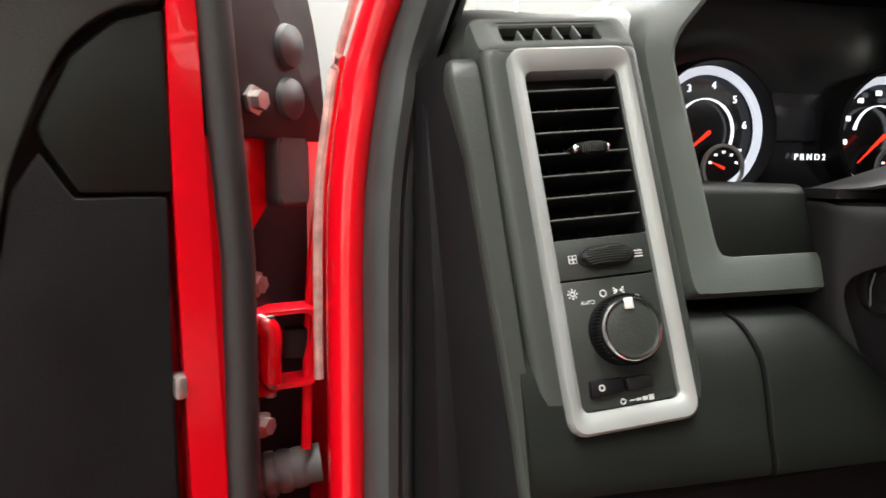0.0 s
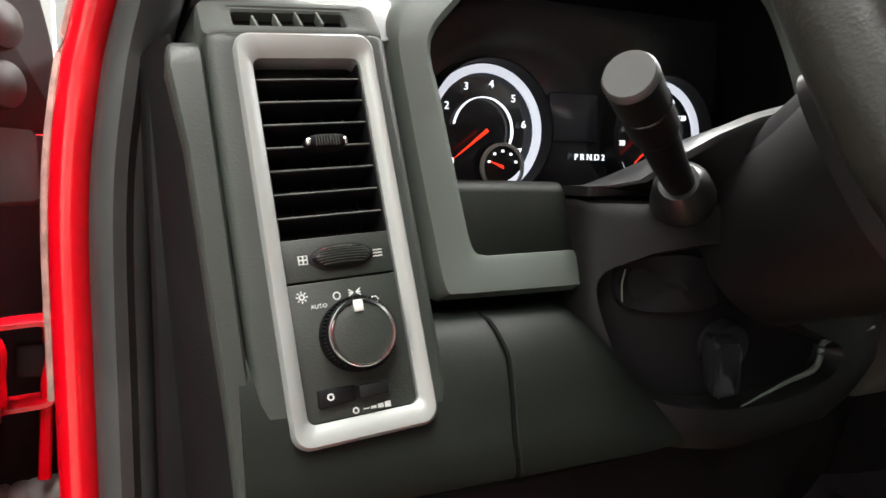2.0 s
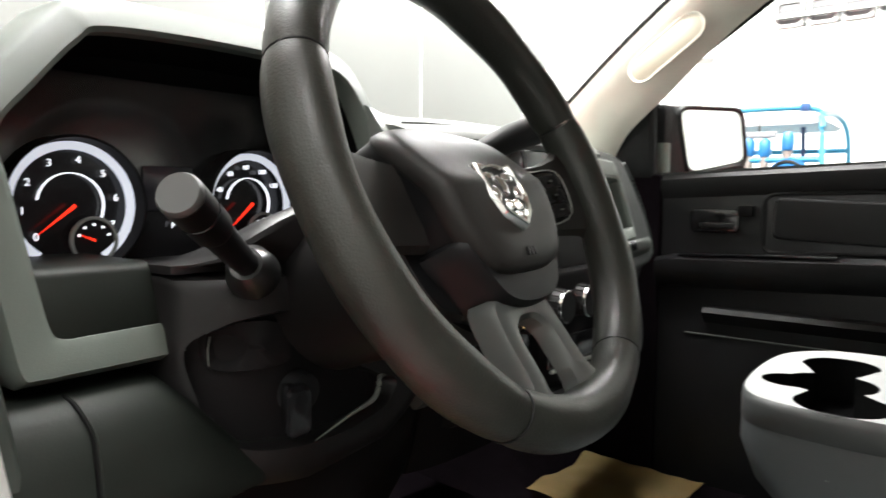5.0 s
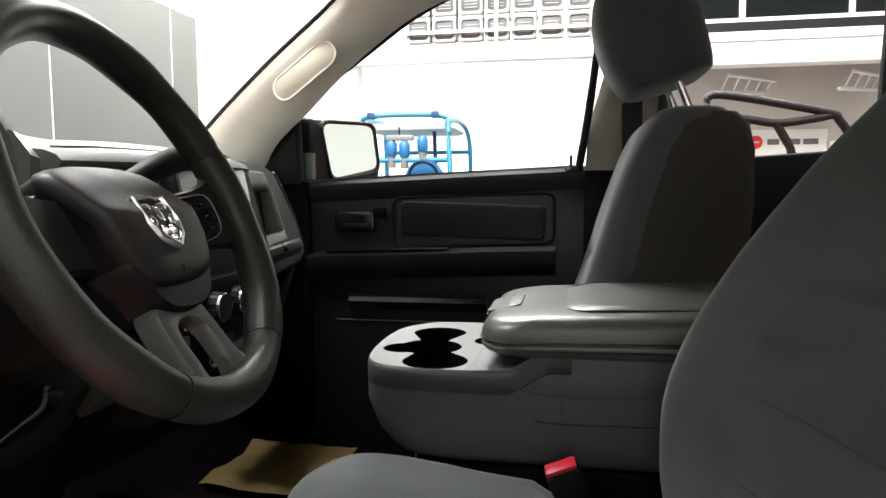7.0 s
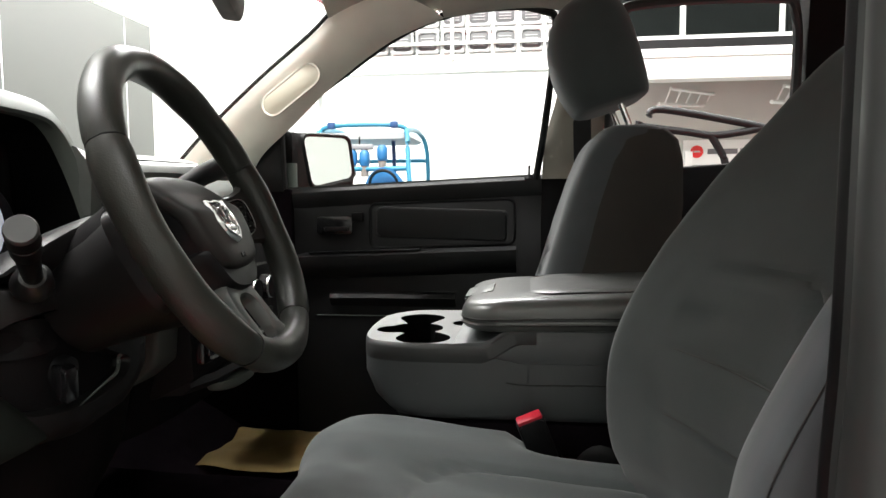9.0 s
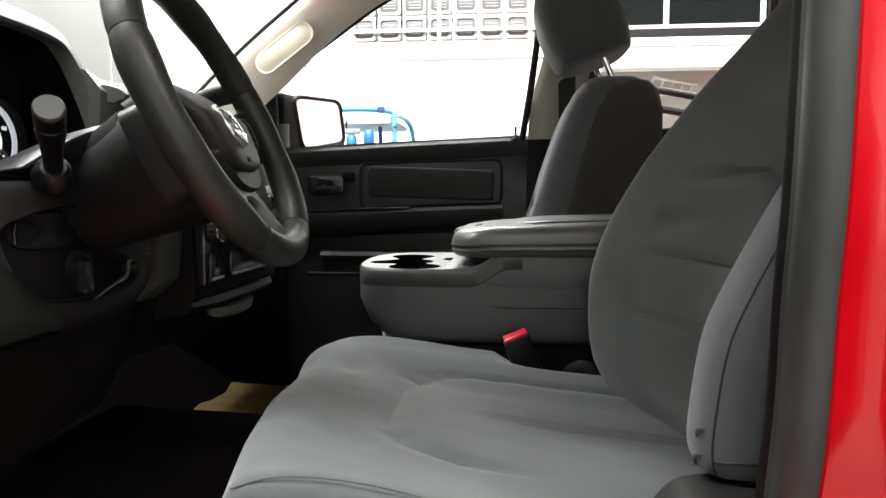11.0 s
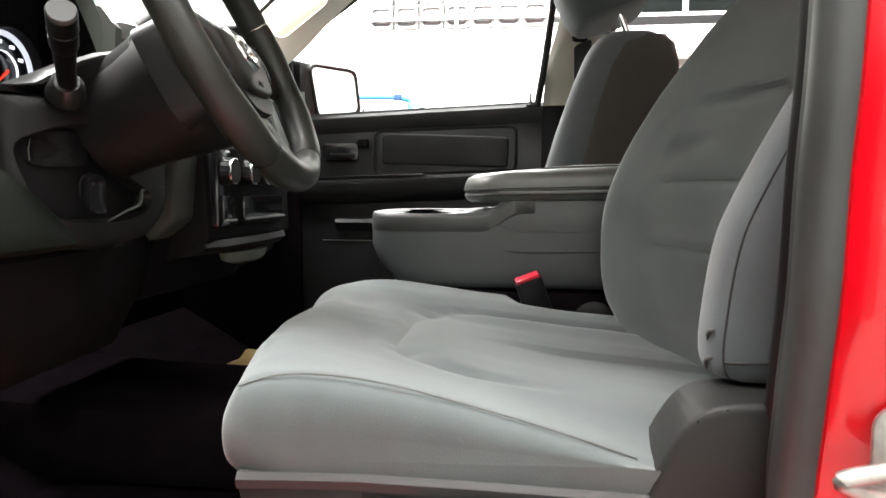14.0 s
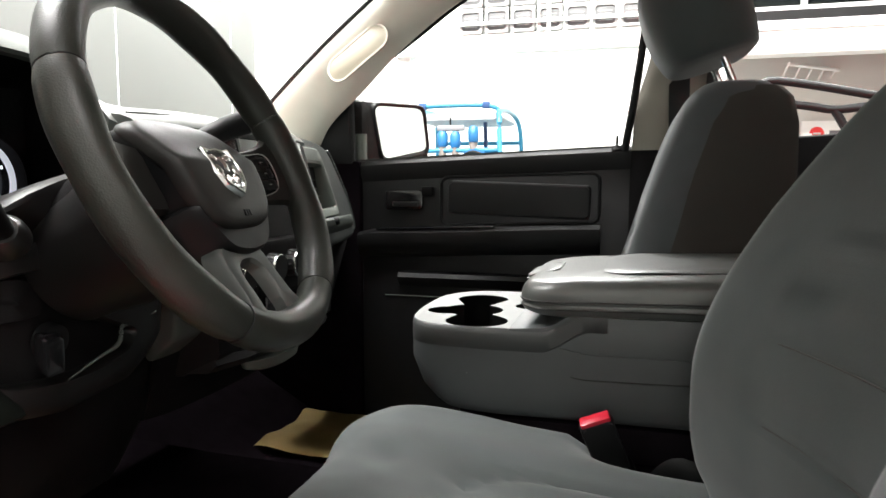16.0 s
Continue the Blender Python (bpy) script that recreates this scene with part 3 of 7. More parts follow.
frame_path = smooth_path([(1.595, 0.522, 1.44), (1.585, 0.523, 1.60), (1.57, 0.51, 1.622), (1.52, 0.34, 1.72), (1.49, 0.20, 1.802), (1.475, 0.07, 1.85), (1.47, -0.08, 1.864), (1.475, -0.165, 1.852), (1.49, -0.195, 1.82), (1.555, -0.175, 1.62), (1.597, -0.15, 1.46)], 6)
part("window_frame", tube(frame_path, 0.009, 8), BLACK, pd, "black window frame seal")
pane = part("window_pane", loft([[V(1.602, 0.52, 1.44), V(1.585, 0.525, 1.61), V(1.53, 0.34, 1.72), V(1.49, 0.1, 1.845)], [V(1.602, -0.15, 1.468), V(1.575, -0.17, 1.61), V(1.535, -0.185, 1.72), V(1.49, -0.18, 1.845)]], closed=False, caps=False), GLASS, pd, "clear side window pane")
pane.visible_shadow = False
mir = thing("side_mirror", (1.72, 0.47, 1.45), "black folding passenger side mirror with a flat glass", "mirror")
mm = axes((1.735, 0.445, 1.530), (0.85, -0.53, -0.02), (0, 0, 1))
def cut_corners(pts, k=0.16):
    """The outline of a panel with its corners rounded off."""
    out = []
    for z, a, b in zip(pts[-1:] + pts[:-1], pts, pts[1:] + pts[:1]):
        for f in (0.0, 0.25, 0.5, 0.75, 1.0):
            ends = [(p + (q - p) * k * (1 - f) ** 2, p + (r - p) * k * f ** 2) for p, q, r in zip(a, z, b)]
            out.append(tuple(e + g - p for (e, g), p in zip(ends, a)))
    return out
glass_pts = cut_corners([(-0.091, 0.054), (0.077, 0.060), (0.097, -0.052), (-0.057, -0.084)])
rim_pts = cut_corners([(-0.098, 0.063), (0.085, 0.069), (0.107, -0.060), (-0.062, -0.094)])
shell_m = polar(cut_corners([(-0.160, 0.062), (0.083, 0.072), (0.112, -0.070), (0.085, -0.110), (-0.160, -0.110)], 0.12), (0.0, -0.012), 64)
glass_m, rim_m = polar(glass_pts, (0.0, -0.012), 64), polar(rim_pts, (0.0, -0.012), 64)
part("housing", moved(loft([[V(p * k, -0.012 + (q + 0.012) * k, w) for p, q in ring] for ring, k, w in ((shell_m, 0.55, -0.10), (shell_m, 0.85, -0.075), (shell_m, 0.98, -0.035), (shell_m, 1.0, -0.010), (shell_m, 0.97, -0.002), (rim_m, 1.04, 0.002), (rim_m, 1.0, 0.009), (rim_m, 0.97, 0.010), (glass_m, 1.01, 0.007), (glass_m, 1.0, 0.003))]), mm), BLACK, mir)
part("glass", moved(loft([[V(p * k, -0.012 + (q + 0.012) * k, w) for p, q in glass_m] for k, w in ((1.0, 0.003), (1.0, 0.005), (0.5, 0.005))]), mm), MIRROR, mir, "mirror glass reflecting the bright hall")
part("mount", box(1.61, 1.70, 0.50, 0.57, 1.445, 1.60, 0.02), DARK, mir)
part("hinge_barrel", rod((1.625, 0.515, 1.445), (1.625, 0.515, 1.51), 0.018), PODGREY, mir)

# ---------------------------------------------------------------- seats
def cushion(x0, x1, side=1):
    """A seat cushion with a raised front roll, side rolls and a dished insert."""
    mid = [(-0.42, 1.03), (-0.30, 1.037), (-0.2, 1.046), (-0.1, 1.058), (-0.02, 1.073), (0.03, 1.085), (0.06, 1.093), (0.085, 1.094), (0.105, 1.085), (0.118, 1.06), (0.124, 1.035), (0.12, 1.01), (0.10, 0.99)]
    edge = [(-0.42, 1.0), (-0.30, 1.012), (-0.243, 1.022), (-0.165, 1.043), (-0.07, 1.068), (0.026, 1.084), (0.08, 1.083), (0.105, 1.074), (0.117, 1.055), (0.122, 1.035), (0.118, 1.01), (0.10, 0.995), (0.09, 0.99)]
    inner = [(-0.42, 1.05), (-0.30, 1.07), (-0.2, 1.08), (-0.1, 1.09), (0.0, 1.103), (0.06, 1.11), (0.10, 1.108), (0.125, 1.095), (0.14, 1.07), (0.145, 1.04), (0.14, 1.01), (0.12, 0.995), (0.10, 0.99)]
    rings = []
    n = 72
    for i in range(n + 1):
        s = i / n
        x = x0 + (x1 - x0) * s
        if s < 0.5:
            w = 1 - min(1, s / 0.22)
            w = w * w * (3 - 2 * w)
            top = [(a[0] * w + b[0] * (1 - w), a[1] * w + b[1] * (1 - w)) for a, b in zip(edge, mid)]
        else:
            w = min(1, max(0, (s - 0.62) / 0.24))
            w = w * w * (3 - 2 * w)
            top = [(a[0] * w + b[0] * (1 - w), (a[1] - 0.010) * w + b[1] * (1 - w)) for a, b in zip(inner, mid)]
        e = min(s, 1 - s) * (x1 - x0)
        f = 1 if e > 0.014 else 0.95 + 0.05 * math.sqrt(max(0, 1 - (1 - e / 0.014) ** 2))
        reach = 0.040 * min(1, s / 0.42) ** 0.8 * (1 - 0.75 * max(0, (s - 0.86) / 0.14) ** 2)
        ys = smooth_path([V(0, p + reach * min(1, max(0, (p + 0.06) / 0.17)), 0.985 + (q - 0.985) * f) for p, q in top], 4)
        for p in ys:
            gap = min(1, max(0, (s - 0.84) / 0.10)) * min(1, max(0, (-p.y - 0.10) / 0.10))
            p.z -= (p.z - 0.99) * 0.9 * gap * gap * (3 - 2 * gap)
            dx, dy = (s - 0.48) / 0.27, (p.y + 0.19) / 0.195
            d = (dx ** 4 + dy ** 4) ** 0.25
            fore = min(1, max(0, (p.y + 0.17) / 0.10)) if s < 0.48 else 1
            p.z += 0.008 * (1 - min(1, d) ** 5) * (0.3 + 0.7 * fore) - 0.0085 * math.exp(-((d - 1) / 0.035) ** 2) * fore
            p.z -= 0.007 * math.exp(-((s - 0.70) / 0.06) ** 2 - ((p.y - 0.085) / 0.022) ** 2)
            p.z += 0.0012 * noise.noise(V(x * 14, p.y * 14, 3.0)) + 0.0006 * noise.noise(V(x * 40, p.y * 40, 7.0))
        rings.append([V(x, p.y, p.z) for p in ys] + [V(x, 0.09, 0.985), V(x, -0.42, 0.985)])
    def puff(ring, dx, k):
        return [V(p.x + dx, -0.15 + (p.y + 0.15) * (1 - (1 - k) * 0.25), 1.025 + (p.z - 1.025) * k) for p in ring]
    a, b = rings[0], rings[-1]
    rings = [puff(a, -0.012, 0.25), puff(a, -0.0115, 0.5), puff(a, -0.008, 0.8), puff(a, -0.003, 0.95)] + rings + [puff(b, 0.003, 0.95), puff(b, 0.008, 0.8), puff(b, 0.011, 0.5)]
    return loft(rings)


def backrest(cx, rows, bolster, shear=0.0, m=128, steps=16, twist=0.0, mid=0.0):
    """A seat back in rings from the seat up, with rolls at both sides and a dished middle. Rows: height, front, half width, depth."""
    P = smooth_path([V(a, b, 0) for a, b, _, _ in rows], steps)
    Q = smooth_path([V(0, c, d) for _, _, c, d in rows], steps)
    z0, z1 = rows[0][0], rows[-1][0]
    rings = []
    for p, q in zip(P, Q):
        z, yf, w, t = p.x, p.y, q.y, q.z
        s = (z - z0) / (z1 - z0)
        ring = []
        for j in range(m):
            a = 2 * math.pi * j / m
            c, d = math.cos(a), math.sin(a)
            px = w * math.copysign(abs(c) ** 0.45, c)
            py = t / 2 * math.copysign(abs(d) ** 0.5, d)
            k = abs(px) / w
            if d > 0:
                dish = bolster * (1 - 0.8 * s)
                py -= dish * (1 - min(1, k / 0.8) ** 2.2)
                inner = abs(px / w + mid)
                edge = ((inner / 0.5) ** 4 + ((s - 0.20) / 0.315) ** 4) ** 0.25
                py -= 0.0085 * math.exp(-((edge - 1) / 0.024) ** 2) - 0.004 * (1 - min(1, edge) ** 6)
                if edge < 1:
                    for seam in (0.25, 0.37):
                        py -= 0.0045 * math.exp(-((s - seam) / 0.007) ** 2) * (1 - edge ** 8)
                py += 0.0014 * noise.noise(V(px * 13, z * 13, 5.0)) + 0.0006 * noise.noise(V(px * 37, z * 37, 9.0))
            ring.append(V(cx + px, yf + py - t / 2 + shear * px + twist * (px - w), z))
        rings.append(ring)
    return loft(rings)


def pleat(cx, rows, bolster, seam, shear, twist, mid, lo=-0.66, hi=0.27, n=24):
    """The stitched line in one cross seam of a seat back, lying in the groove that backrest() presses."""
    P = smooth_path([V(a, b, 0) for a, b, _, _ in rows], 16)
    Q = smooth_path([V(0, c, d) for _, _, c, d in rows], 16)
    z0, z1 = rows[0][0], rows[-1][0]
    line_pts = []
    for i in range(n + 1):
        f = lo + (hi - lo) * i / n
        s = seam
        j = min(range(len(P)), key=lambda q: abs(P[q].x - z0 - s * (z1 - z0)))
        j = max(1, min(len(P) - 2, j))
        z = z0 + s * (z1 - z0)
        a = j if P[j].x <= z else j - 1
        g = (z - P[a].x) / (P[a + 1].x - P[a].x)
        yf, w, t = (P[a].y * (1 - g) + P[a + 1].y * g, Q[a].y * (1 - g) + Q[a + 1].y * g, Q[a].z * (1 - g) + Q[a + 1].z * g)
        c = abs(f) ** (1 / 0.45)
        py = t / 2 * math.sqrt(1 - c * c) ** 0.5 - bolster * (1 - 0.8 * s) * (1 - min(1, abs(f) / 0.8) ** 2.2) + 0.0012
        px = f * w
        line_pts.append(V(cx + px, yf + py - t / 2 + shear * px + twist * (px - w), z))
    return tube(line_pts, 0.0007, 6)


seat = thing("driver_seat", (0.5, -0.15, 0.765), "grey cloth driver seat on a dark plastic base", "seat")
part("cushion", cushion(0.262, 0.772), CLOTH_SEAT, seat, "grey cloth seat cushion with a stitched insert")
back_rows = [(1.02, -0.27, 0.18, 0.15), (1.06, -0.262, 0.195, 0.17), (1.10, -0.246, 0.199, 0.18), (1.16, -0.240, 0.204, 0.18), (1.24, -0.250, 0.203, 0.17), (1.33, -0.292, 0.197, 0.16), (1.43, -0.358, 0.184, 0.15), (1.51, -0.425, 0.172, 0.14), (1.57, -0.48, 0.17, 0.12), (1.61, -0.525, 0.145, 0.10), (1.635, -0.56, 0.10, 0.06), (1.642, -0.585, 0.04, 0.02)]
part("backrest", backrest(0.511, back_rows, 0.035, 0.15, twist=0.18, mid=0.2), CLOTH_SEAT, seat, "reclined grey cloth backrest")
for seam in (0.25, 0.37):
    part("cross_seam", pleat(0.511, back_rows, 0.035, seam, 0.15, 0.18, 0.2), CLOTH_DARK, seat, "stitched cross seam of the backrest")
bol = [(1.078, -0.300, 0.55), (1.082, -0.293, 0.85), (1.090, -0.288, 0.98), (1.12, -0.287, 1.0), (1.19, -0.296, 1.0), (1.235, -0.312, 1.0), (1.305, -0.346, 0.98), (1.36, -0.376, 0.94), (1.42, -0.41, 0.85), (1.48, -0.455, 0.7), (1.53, -0.50, 0.5)]
bolp = smooth_path([V(k, y - 0.042, z) for z, y, k in bol], 4)
part("side_bolster", loft([[V(0.335 + a * p.x, p.y + b * p.x, p.z) for a, b in ((0.045, 0.022), (0.03, 0.036), (0.015, 0.0415), (0.0, 0.0430), (-0.015, 0.0425), (-0.026, 0.0405), (-0.0325, 0.0365), (-0.0345, 0.0325), (-0.0375, 0.029), (-0.0405, 0.016), (-0.0435, -0.008), (-0.0455, -0.04), (-0.044, -0.075), (-0.03, -0.10), (0.03, -0.10))] for p in bolp]), CLOTH_SIDE, seat, "blue-grey side bolster")
part("bolster_seam", tube([V(0.335 - 0.0350 * p.x, p.y + 0.0325 * p.x, p.z) for p in bolp], 0.0010, 6), SEATBASE, seat, "stitched bolster seam")
part("bolster_hem", tube(smooth_path([(0.2995, -0.297, 1.098), (0.2965, -0.305, 1.098), (0.2935, -0.325, 1.0995), (0.2905, -0.355, 1.1015), (0.290, -0.40, 1.104)], 5), 0.0014, 8), SEATBASE, seat, "stitched bolster hem")
# wrinkles as thin dark rolls; the shade in the creases is their colour
for z0, x0 in ((1.122, 0.318), (1.098, 0.322)):
    part("bolster_fold", tube(smooth_path([(x0, -0.2885, z0 - 0.012), (x0 - 0.006, -0.2865, z0 - 0.002), (x0 - 0.015, -0.2895, z0 + 0.002)], 6), [0.0006 + 0.0016 * math.sin(math.pi * k / 12) for k in range(13)], 8), CLOTH_DARK, seat, "wrinkle in the bolster cloth, its shade in the colour")
part("cushion_seam", tube(smooth_path([(0.2640, 0.108, 1.072), (0.2640, 0.07, 1.0835), (0.2640, 0.025, 1.0845), (0.2640, -0.024, 1.0785), (0.2640, -0.072, 1.068), (0.2640, -0.119, 1.0565), (0.2640, -0.165, 1.044), (0.2645, -0.224, 1.026)], 6), 0.0007, 6), CLOTH_DARK, seat, "stitched cushion edge seam")
part("base_shell", prism([(0.108, 1.0), (0.10, 0.95), (0.085, 0.90), (0.06, 0.80), (-0.30, 0.80), (-0.30, 0.95), (-0.255, 0.99), (-0.1, 0.997), (0.0, 1.0)], "x", 0.252, 0.70, 0.006), SEATBASE, seat, "dark plastic seat base shell")
part("top_ledge", loft([[V(x, y, z + dz) for x, dz in ((0.262, 0.004), (0.250, 0.002), (0.246, -0.003), (0.2475, -0.011), (0.262, -0.014))] for y, z in ((0.104, 1.001), (0.06, 1.003), (0.0, 1.005), (-0.1, 1.004), (-0.235, 1.001))]), SEATBASE, seat, "moulded ledge along the seat base")
part("side_panel", prism([(-0.008, 0.985), (-0.012, 0.95), (-0.030, 0.80), (-0.16, 0.80), (-0.215, 0.938), (-0.240, 0.980)], "x", 0.2455, 0.262, 0.0018), SEATBASE, seat, "raised lower side cover")
part("panel_joint", tube([(0.2515, y, z) for y, z in ((-0.030, 0.80), (-0.006, 0.95), (-0.003, 0.989), (-0.10, 0.987), (-0.246, 0.984), (-0.22, 0.938), (-0.165, 0.80))], 0.0016, 6), BLACK, seat)
part("upright_cover", prism([(p.x, p.y) for p in smooth_path([V(-0.222, 0.99, 0), V(-0.246, 1.040, 0), V(-0.266, 1.068, 0), V(-0.290, 1.077, 0), V(-0.325, 1.078, 0), V(-0.37, 1.075, 0)], 4)] + [(-0.37, 1.0), (-0.29, 0.99), (-0.256, 0.938), (-0.19, 0.80), (-0.10, 0.80), (-0.17, 0.87)], "x", 0.248, 0.33, 0.007, 3), mat("dark_cover_plastic", (0.009, 0.0085, 0.008), 0.55, mottle=(0.08, 0.1), spec=0.3), seat, "dark recliner cover")
lever_pts = soft([(-0.044, 0.972), (-0.050, 0.982), (-0.085, 0.987), (-0.125, 0.988), (-0.166, 0.984), (-0.177, 0.977), (-0.172, 0.955), (-0.166, 0.948), (-0.142, 0.949), (-0.136, 0.953), (-0.09, 0.951), (-0.054, 0.945), (-0.049, 0.950)], 4)
part("lever_recess", prism([(-0.11 + (a + 0.11) * 1.07, 0.967 + (b - 0.967) * 1.18) for a, b in lever_pts], "x", 0.2438, 0.256), BLACK, seat, "dark recess round the lever")
part("recline_lever", loft([[V(x, -0.11 + (a + 0.11) * k, 0.967 + (b - 0.967) * k2 + dz) for a, b in lever_pts] for x, k, k2, dz in ((0.25, 1.0, 1.0, 0), (0.238, 1.0, 1.0, 0), (0.233, 0.985, 0.95, 0.0), (0.2305, 0.96, 0.85, 0.0), (0.2295, 0.92, 0.6, -0.002), (0.2295, 0.5, 0.2, -0.002))]), mat("grey_lever_plastic", (0.062, 0.062, 0.065), 0.38, mottle=(0.05, 0.08)), seat, "grey paddle recline lever")

pseat = thing("passenger_seat", (1.30, -0.3, 0.765), "grey cloth passenger seat with dark side panels and a headrest", "seat")
part("cushion", moved(cushion(0.262, 0.70), Matrix.Translation((0.80, 0.0, 0))), CLOTH, pseat)
part("base_shell", box(1.07, 1.5, -0.35, 0.12, 0.765, 1.0, 0.02), SEATBASE, pseat)
part("backrest", backrest(1.30, [(1.03, -0.085, 0.20, 0.25), (1.12, -0.10, 0.212, 0.25), (1.27, -0.150, 0.215, 0.245), (1.40, -0.192, 0.208, 0.215), (1.47, -0.218, 0.203, 0.19), (1.515, -0.240, 0.196, 0.165), (1.540, -0.262, 0.182, 0.13), (1.552, -0.285, 0.155, 0.09), (1.556, -0.31, 0.08, 0.03)], 0.03, 0.0), CLOTH_SIDE, pseat, "upright grey cloth backrest")
part("side_cover", loft([[V(1.086 + d, y, z), V(1.080 + d, y - 0.010, z), V(1.078 + d, (y + b) / 2, z), V(1.081 + d, b + 0.012, z), V(1.090 + d, b, z), V(1.11 + d, b, z), V(1.11 + d, y, z)] for z, y, b, d in ((1.03, -0.175, -0.345, 0.004), (1.15, -0.198, -0.37, 0.0), (1.27, -0.228, -0.400, 0.0), (1.40, -0.262, -0.412, 0.006), (1.48, -0.288, -0.412, 0.012), (1.52, -0.306, -0.405, 0.022), (1.54, -0.325, -0.39, 0.04))]), CLOTH_DARK, pseat, "dark brownish side panel of the backrest")
head_rows = smooth_path([V(z, w, w2) for z, w, w2 in ((-0.110, 0.45, 0.45), (-0.107, 0.75, 0.80), (-0.092, 0.93, 1.0), (-0.03, 1.03, 1.12), (0.04, 1.04, 1.08), (0.085, 0.95, 0.86), (0.106, 0.74, 0.55), (0.113, 0.4, 0.2))], 6)
part("headrest", moved(loft([[V(0.138 * r.y * math.copysign(abs(math.cos(a)) ** 0.6, math.cos(a)), 0.078 * r.z * math.copysign(abs(math.sin(a)) ** 0.62, math.sin(a)) + 0.010 * (1 - (r.x / 0.11) ** 2), r.x) for a in (2 * math.pi * j / 56 for j in range(56))] for r in head_rows]), Matrix.Translation((1.27, -0.270, 1.700)) @ Matrix.Rotation(radians(-17), 4, "X")), CLOTH, pseat, "grey cloth headrest")
for dx in (-0.07, 0.07):
    part("headrest_post", rod((1.27 + dx, -0.335, 1.54), (1.27 + dx, -0.295, 1.64), 0.0065), CHROME, pseat, "chrome headrest post")

# ---------------------------------------------------------------- centre console
con = thing("centre_console", (0.93, -0.1, 1.09), "grey centre console with cup holders and padded armrest lid", "console")
foot = [(0.785, -0.50), (0.785, -0.17), (0.785, -0.13), (0.785, -0.10), (0.785, -0.07), (0.785, -0.03), (0.785, 0.02), (0.795, 0.085), (0.825, 0.118), (0.90, 0.13), (1.0, 0.128), (1.05, 0.11), (1.085, 0.07), (1.09, 0.0), (1.09, -0.05), (1.09, -0.10), (1.09, -0.15), (1.09, -0.50)]
def shrink(pts, k, cx=0.937, cy=-0.19):
    return [(cx + (p - cx) * k, cy + (q - cy) * (1 - (1 - k) * 0.5)) for p, q in pts]
foot_s = [(p.x, p.y) for p in smooth_path([V(p, q, 0) for p, q in foot], 5)]
part("body", loft([[V(p, q + (0.0 if z > 1.13 else (1.13 - z) * -0.9 * max(0, (q + 0.05) / 0.18)), z + (0.012 * min(1.0, max(0.0, (q + 0.12) / 0.06)) if z > 1.155 else 0)) for p, q in shrink(foot_s, k)] for z, k in ((1.085, 0.90), (1.088, 0.945), (1.096, 0.972), (1.115, 0.99), (1.15, 1.0), (1.174, 1.0), (1.176, 0.985), (1.170, 0.975), (1.110, 0.965))]), CONSOLE, con, "grey console body")
part("upper_body", prism([(-0.50, 1.150), (-0.50, 1.232), (-0.115, 1.228), (-0.095, 1.222), (-0.080, 1.212), (-0.065, 1.206), (-0.02, 1.203), (-0.02, 1.150)], "x", 0.786, 1.089, 0.003), CONSOLE, con)
tray_pts = [p for p in foot_s if p[1] > -0.075]
def pierced(outer, holes, z, depth):
    """A flat top with round wells let into it."""
    bm = bmesh.new()
    edges = []
    loops = []
    for loop in [outer] + holes:
        vs = [bm.verts.new((p, q, z)) for p, q in loop]
        loops.append(vs)
        edges += [bm.edges.new((vs[i], vs[(i + 1) % len(vs)])) for i in range(len(vs))]
    bmesh.ops.triangle_fill(bm, use_beauty=True, edges=edges)
    def inside(p, poly):
        hit = False
        for (ax, ay), (bx, by) in zip(poly, poly[1:] + poly[:1]):
            if (ay > p.y) != (by > p.y) and p.x < (bx - ax) * (p.y - ay) / (by - ay) + ax:
                hit = not hit
        return hit
    bmesh.ops.delete(bm, geom=[f for f in bm.faces if any(inside(f.calc_center_median(), h) for h in holes)], context="FACES_ONLY")
    for vs in loops[1:]:
        low = [bm.verts.new((v.co.x, v.co.y, z - depth)) for v in vs]
        for i in range(len(vs)):
            k = (i + 1) % len(vs)
            bm.faces.new((vs[i], vs[k], low[k], low[i]))
        bm.faces.new(low)
    bmesh.ops.recalc_face_normals(bm, faces=bm.faces)
    return bm
def disc(cx, cy, r, n=36):
    return [(cx + r * math.cos(2 * math.pi * i / n), cy + r * math.sin(2 * math.pi * i / n)) for i in range(n)]
def rise(q, a=-0.060, b=-0.125):
    """How far the tray edge has swept up towards the lid."""
    k = min(1.0, max(0.0, (a - q) / (a - b)))
    return 0.030 * k * k * (3 - 2 * k)
skirt_pts = [p for p in foot_s if p[1] > -0.15]
part("tray_skirt", loft([[V(p, q, z + rise(q)) for p, q in shrink(skirt_pts, k, 0.937, 0.0)] for z, k in ((1.172, 0.990), (1.175, 1.006), (1.194, 1.006), (1.199, 0.997), (1.202, 0.975))], closed=False, caps=False), mat("dark_grey_tray_edge", (0.036, 0.038, 0.037), 0.5, mottle=(0.05, 0.08)), con, "darker grey tray edge")
def clover(c, discs, neck, n=120):
    """One outline round several discs that are joined by a narrow channel."""
    out = []
    for i in range(n):
        a = 2 * math.pi * i / n
        r = neck
        for dx, dy, dr in discs:
            ex, ey = dx - c[0], dy - c[1]
            along = ex * math.cos(a) + ey * math.sin(a)
            off = abs(-ex * math.sin(a) + ey * math.cos(a))
            if off < dr and along > 0:
                r = max(r, along + math.sqrt(dr * dr - off * off))
        out.append((c[0] + r * math.cos(a), c[1] + r * math.sin(a)))
    return out
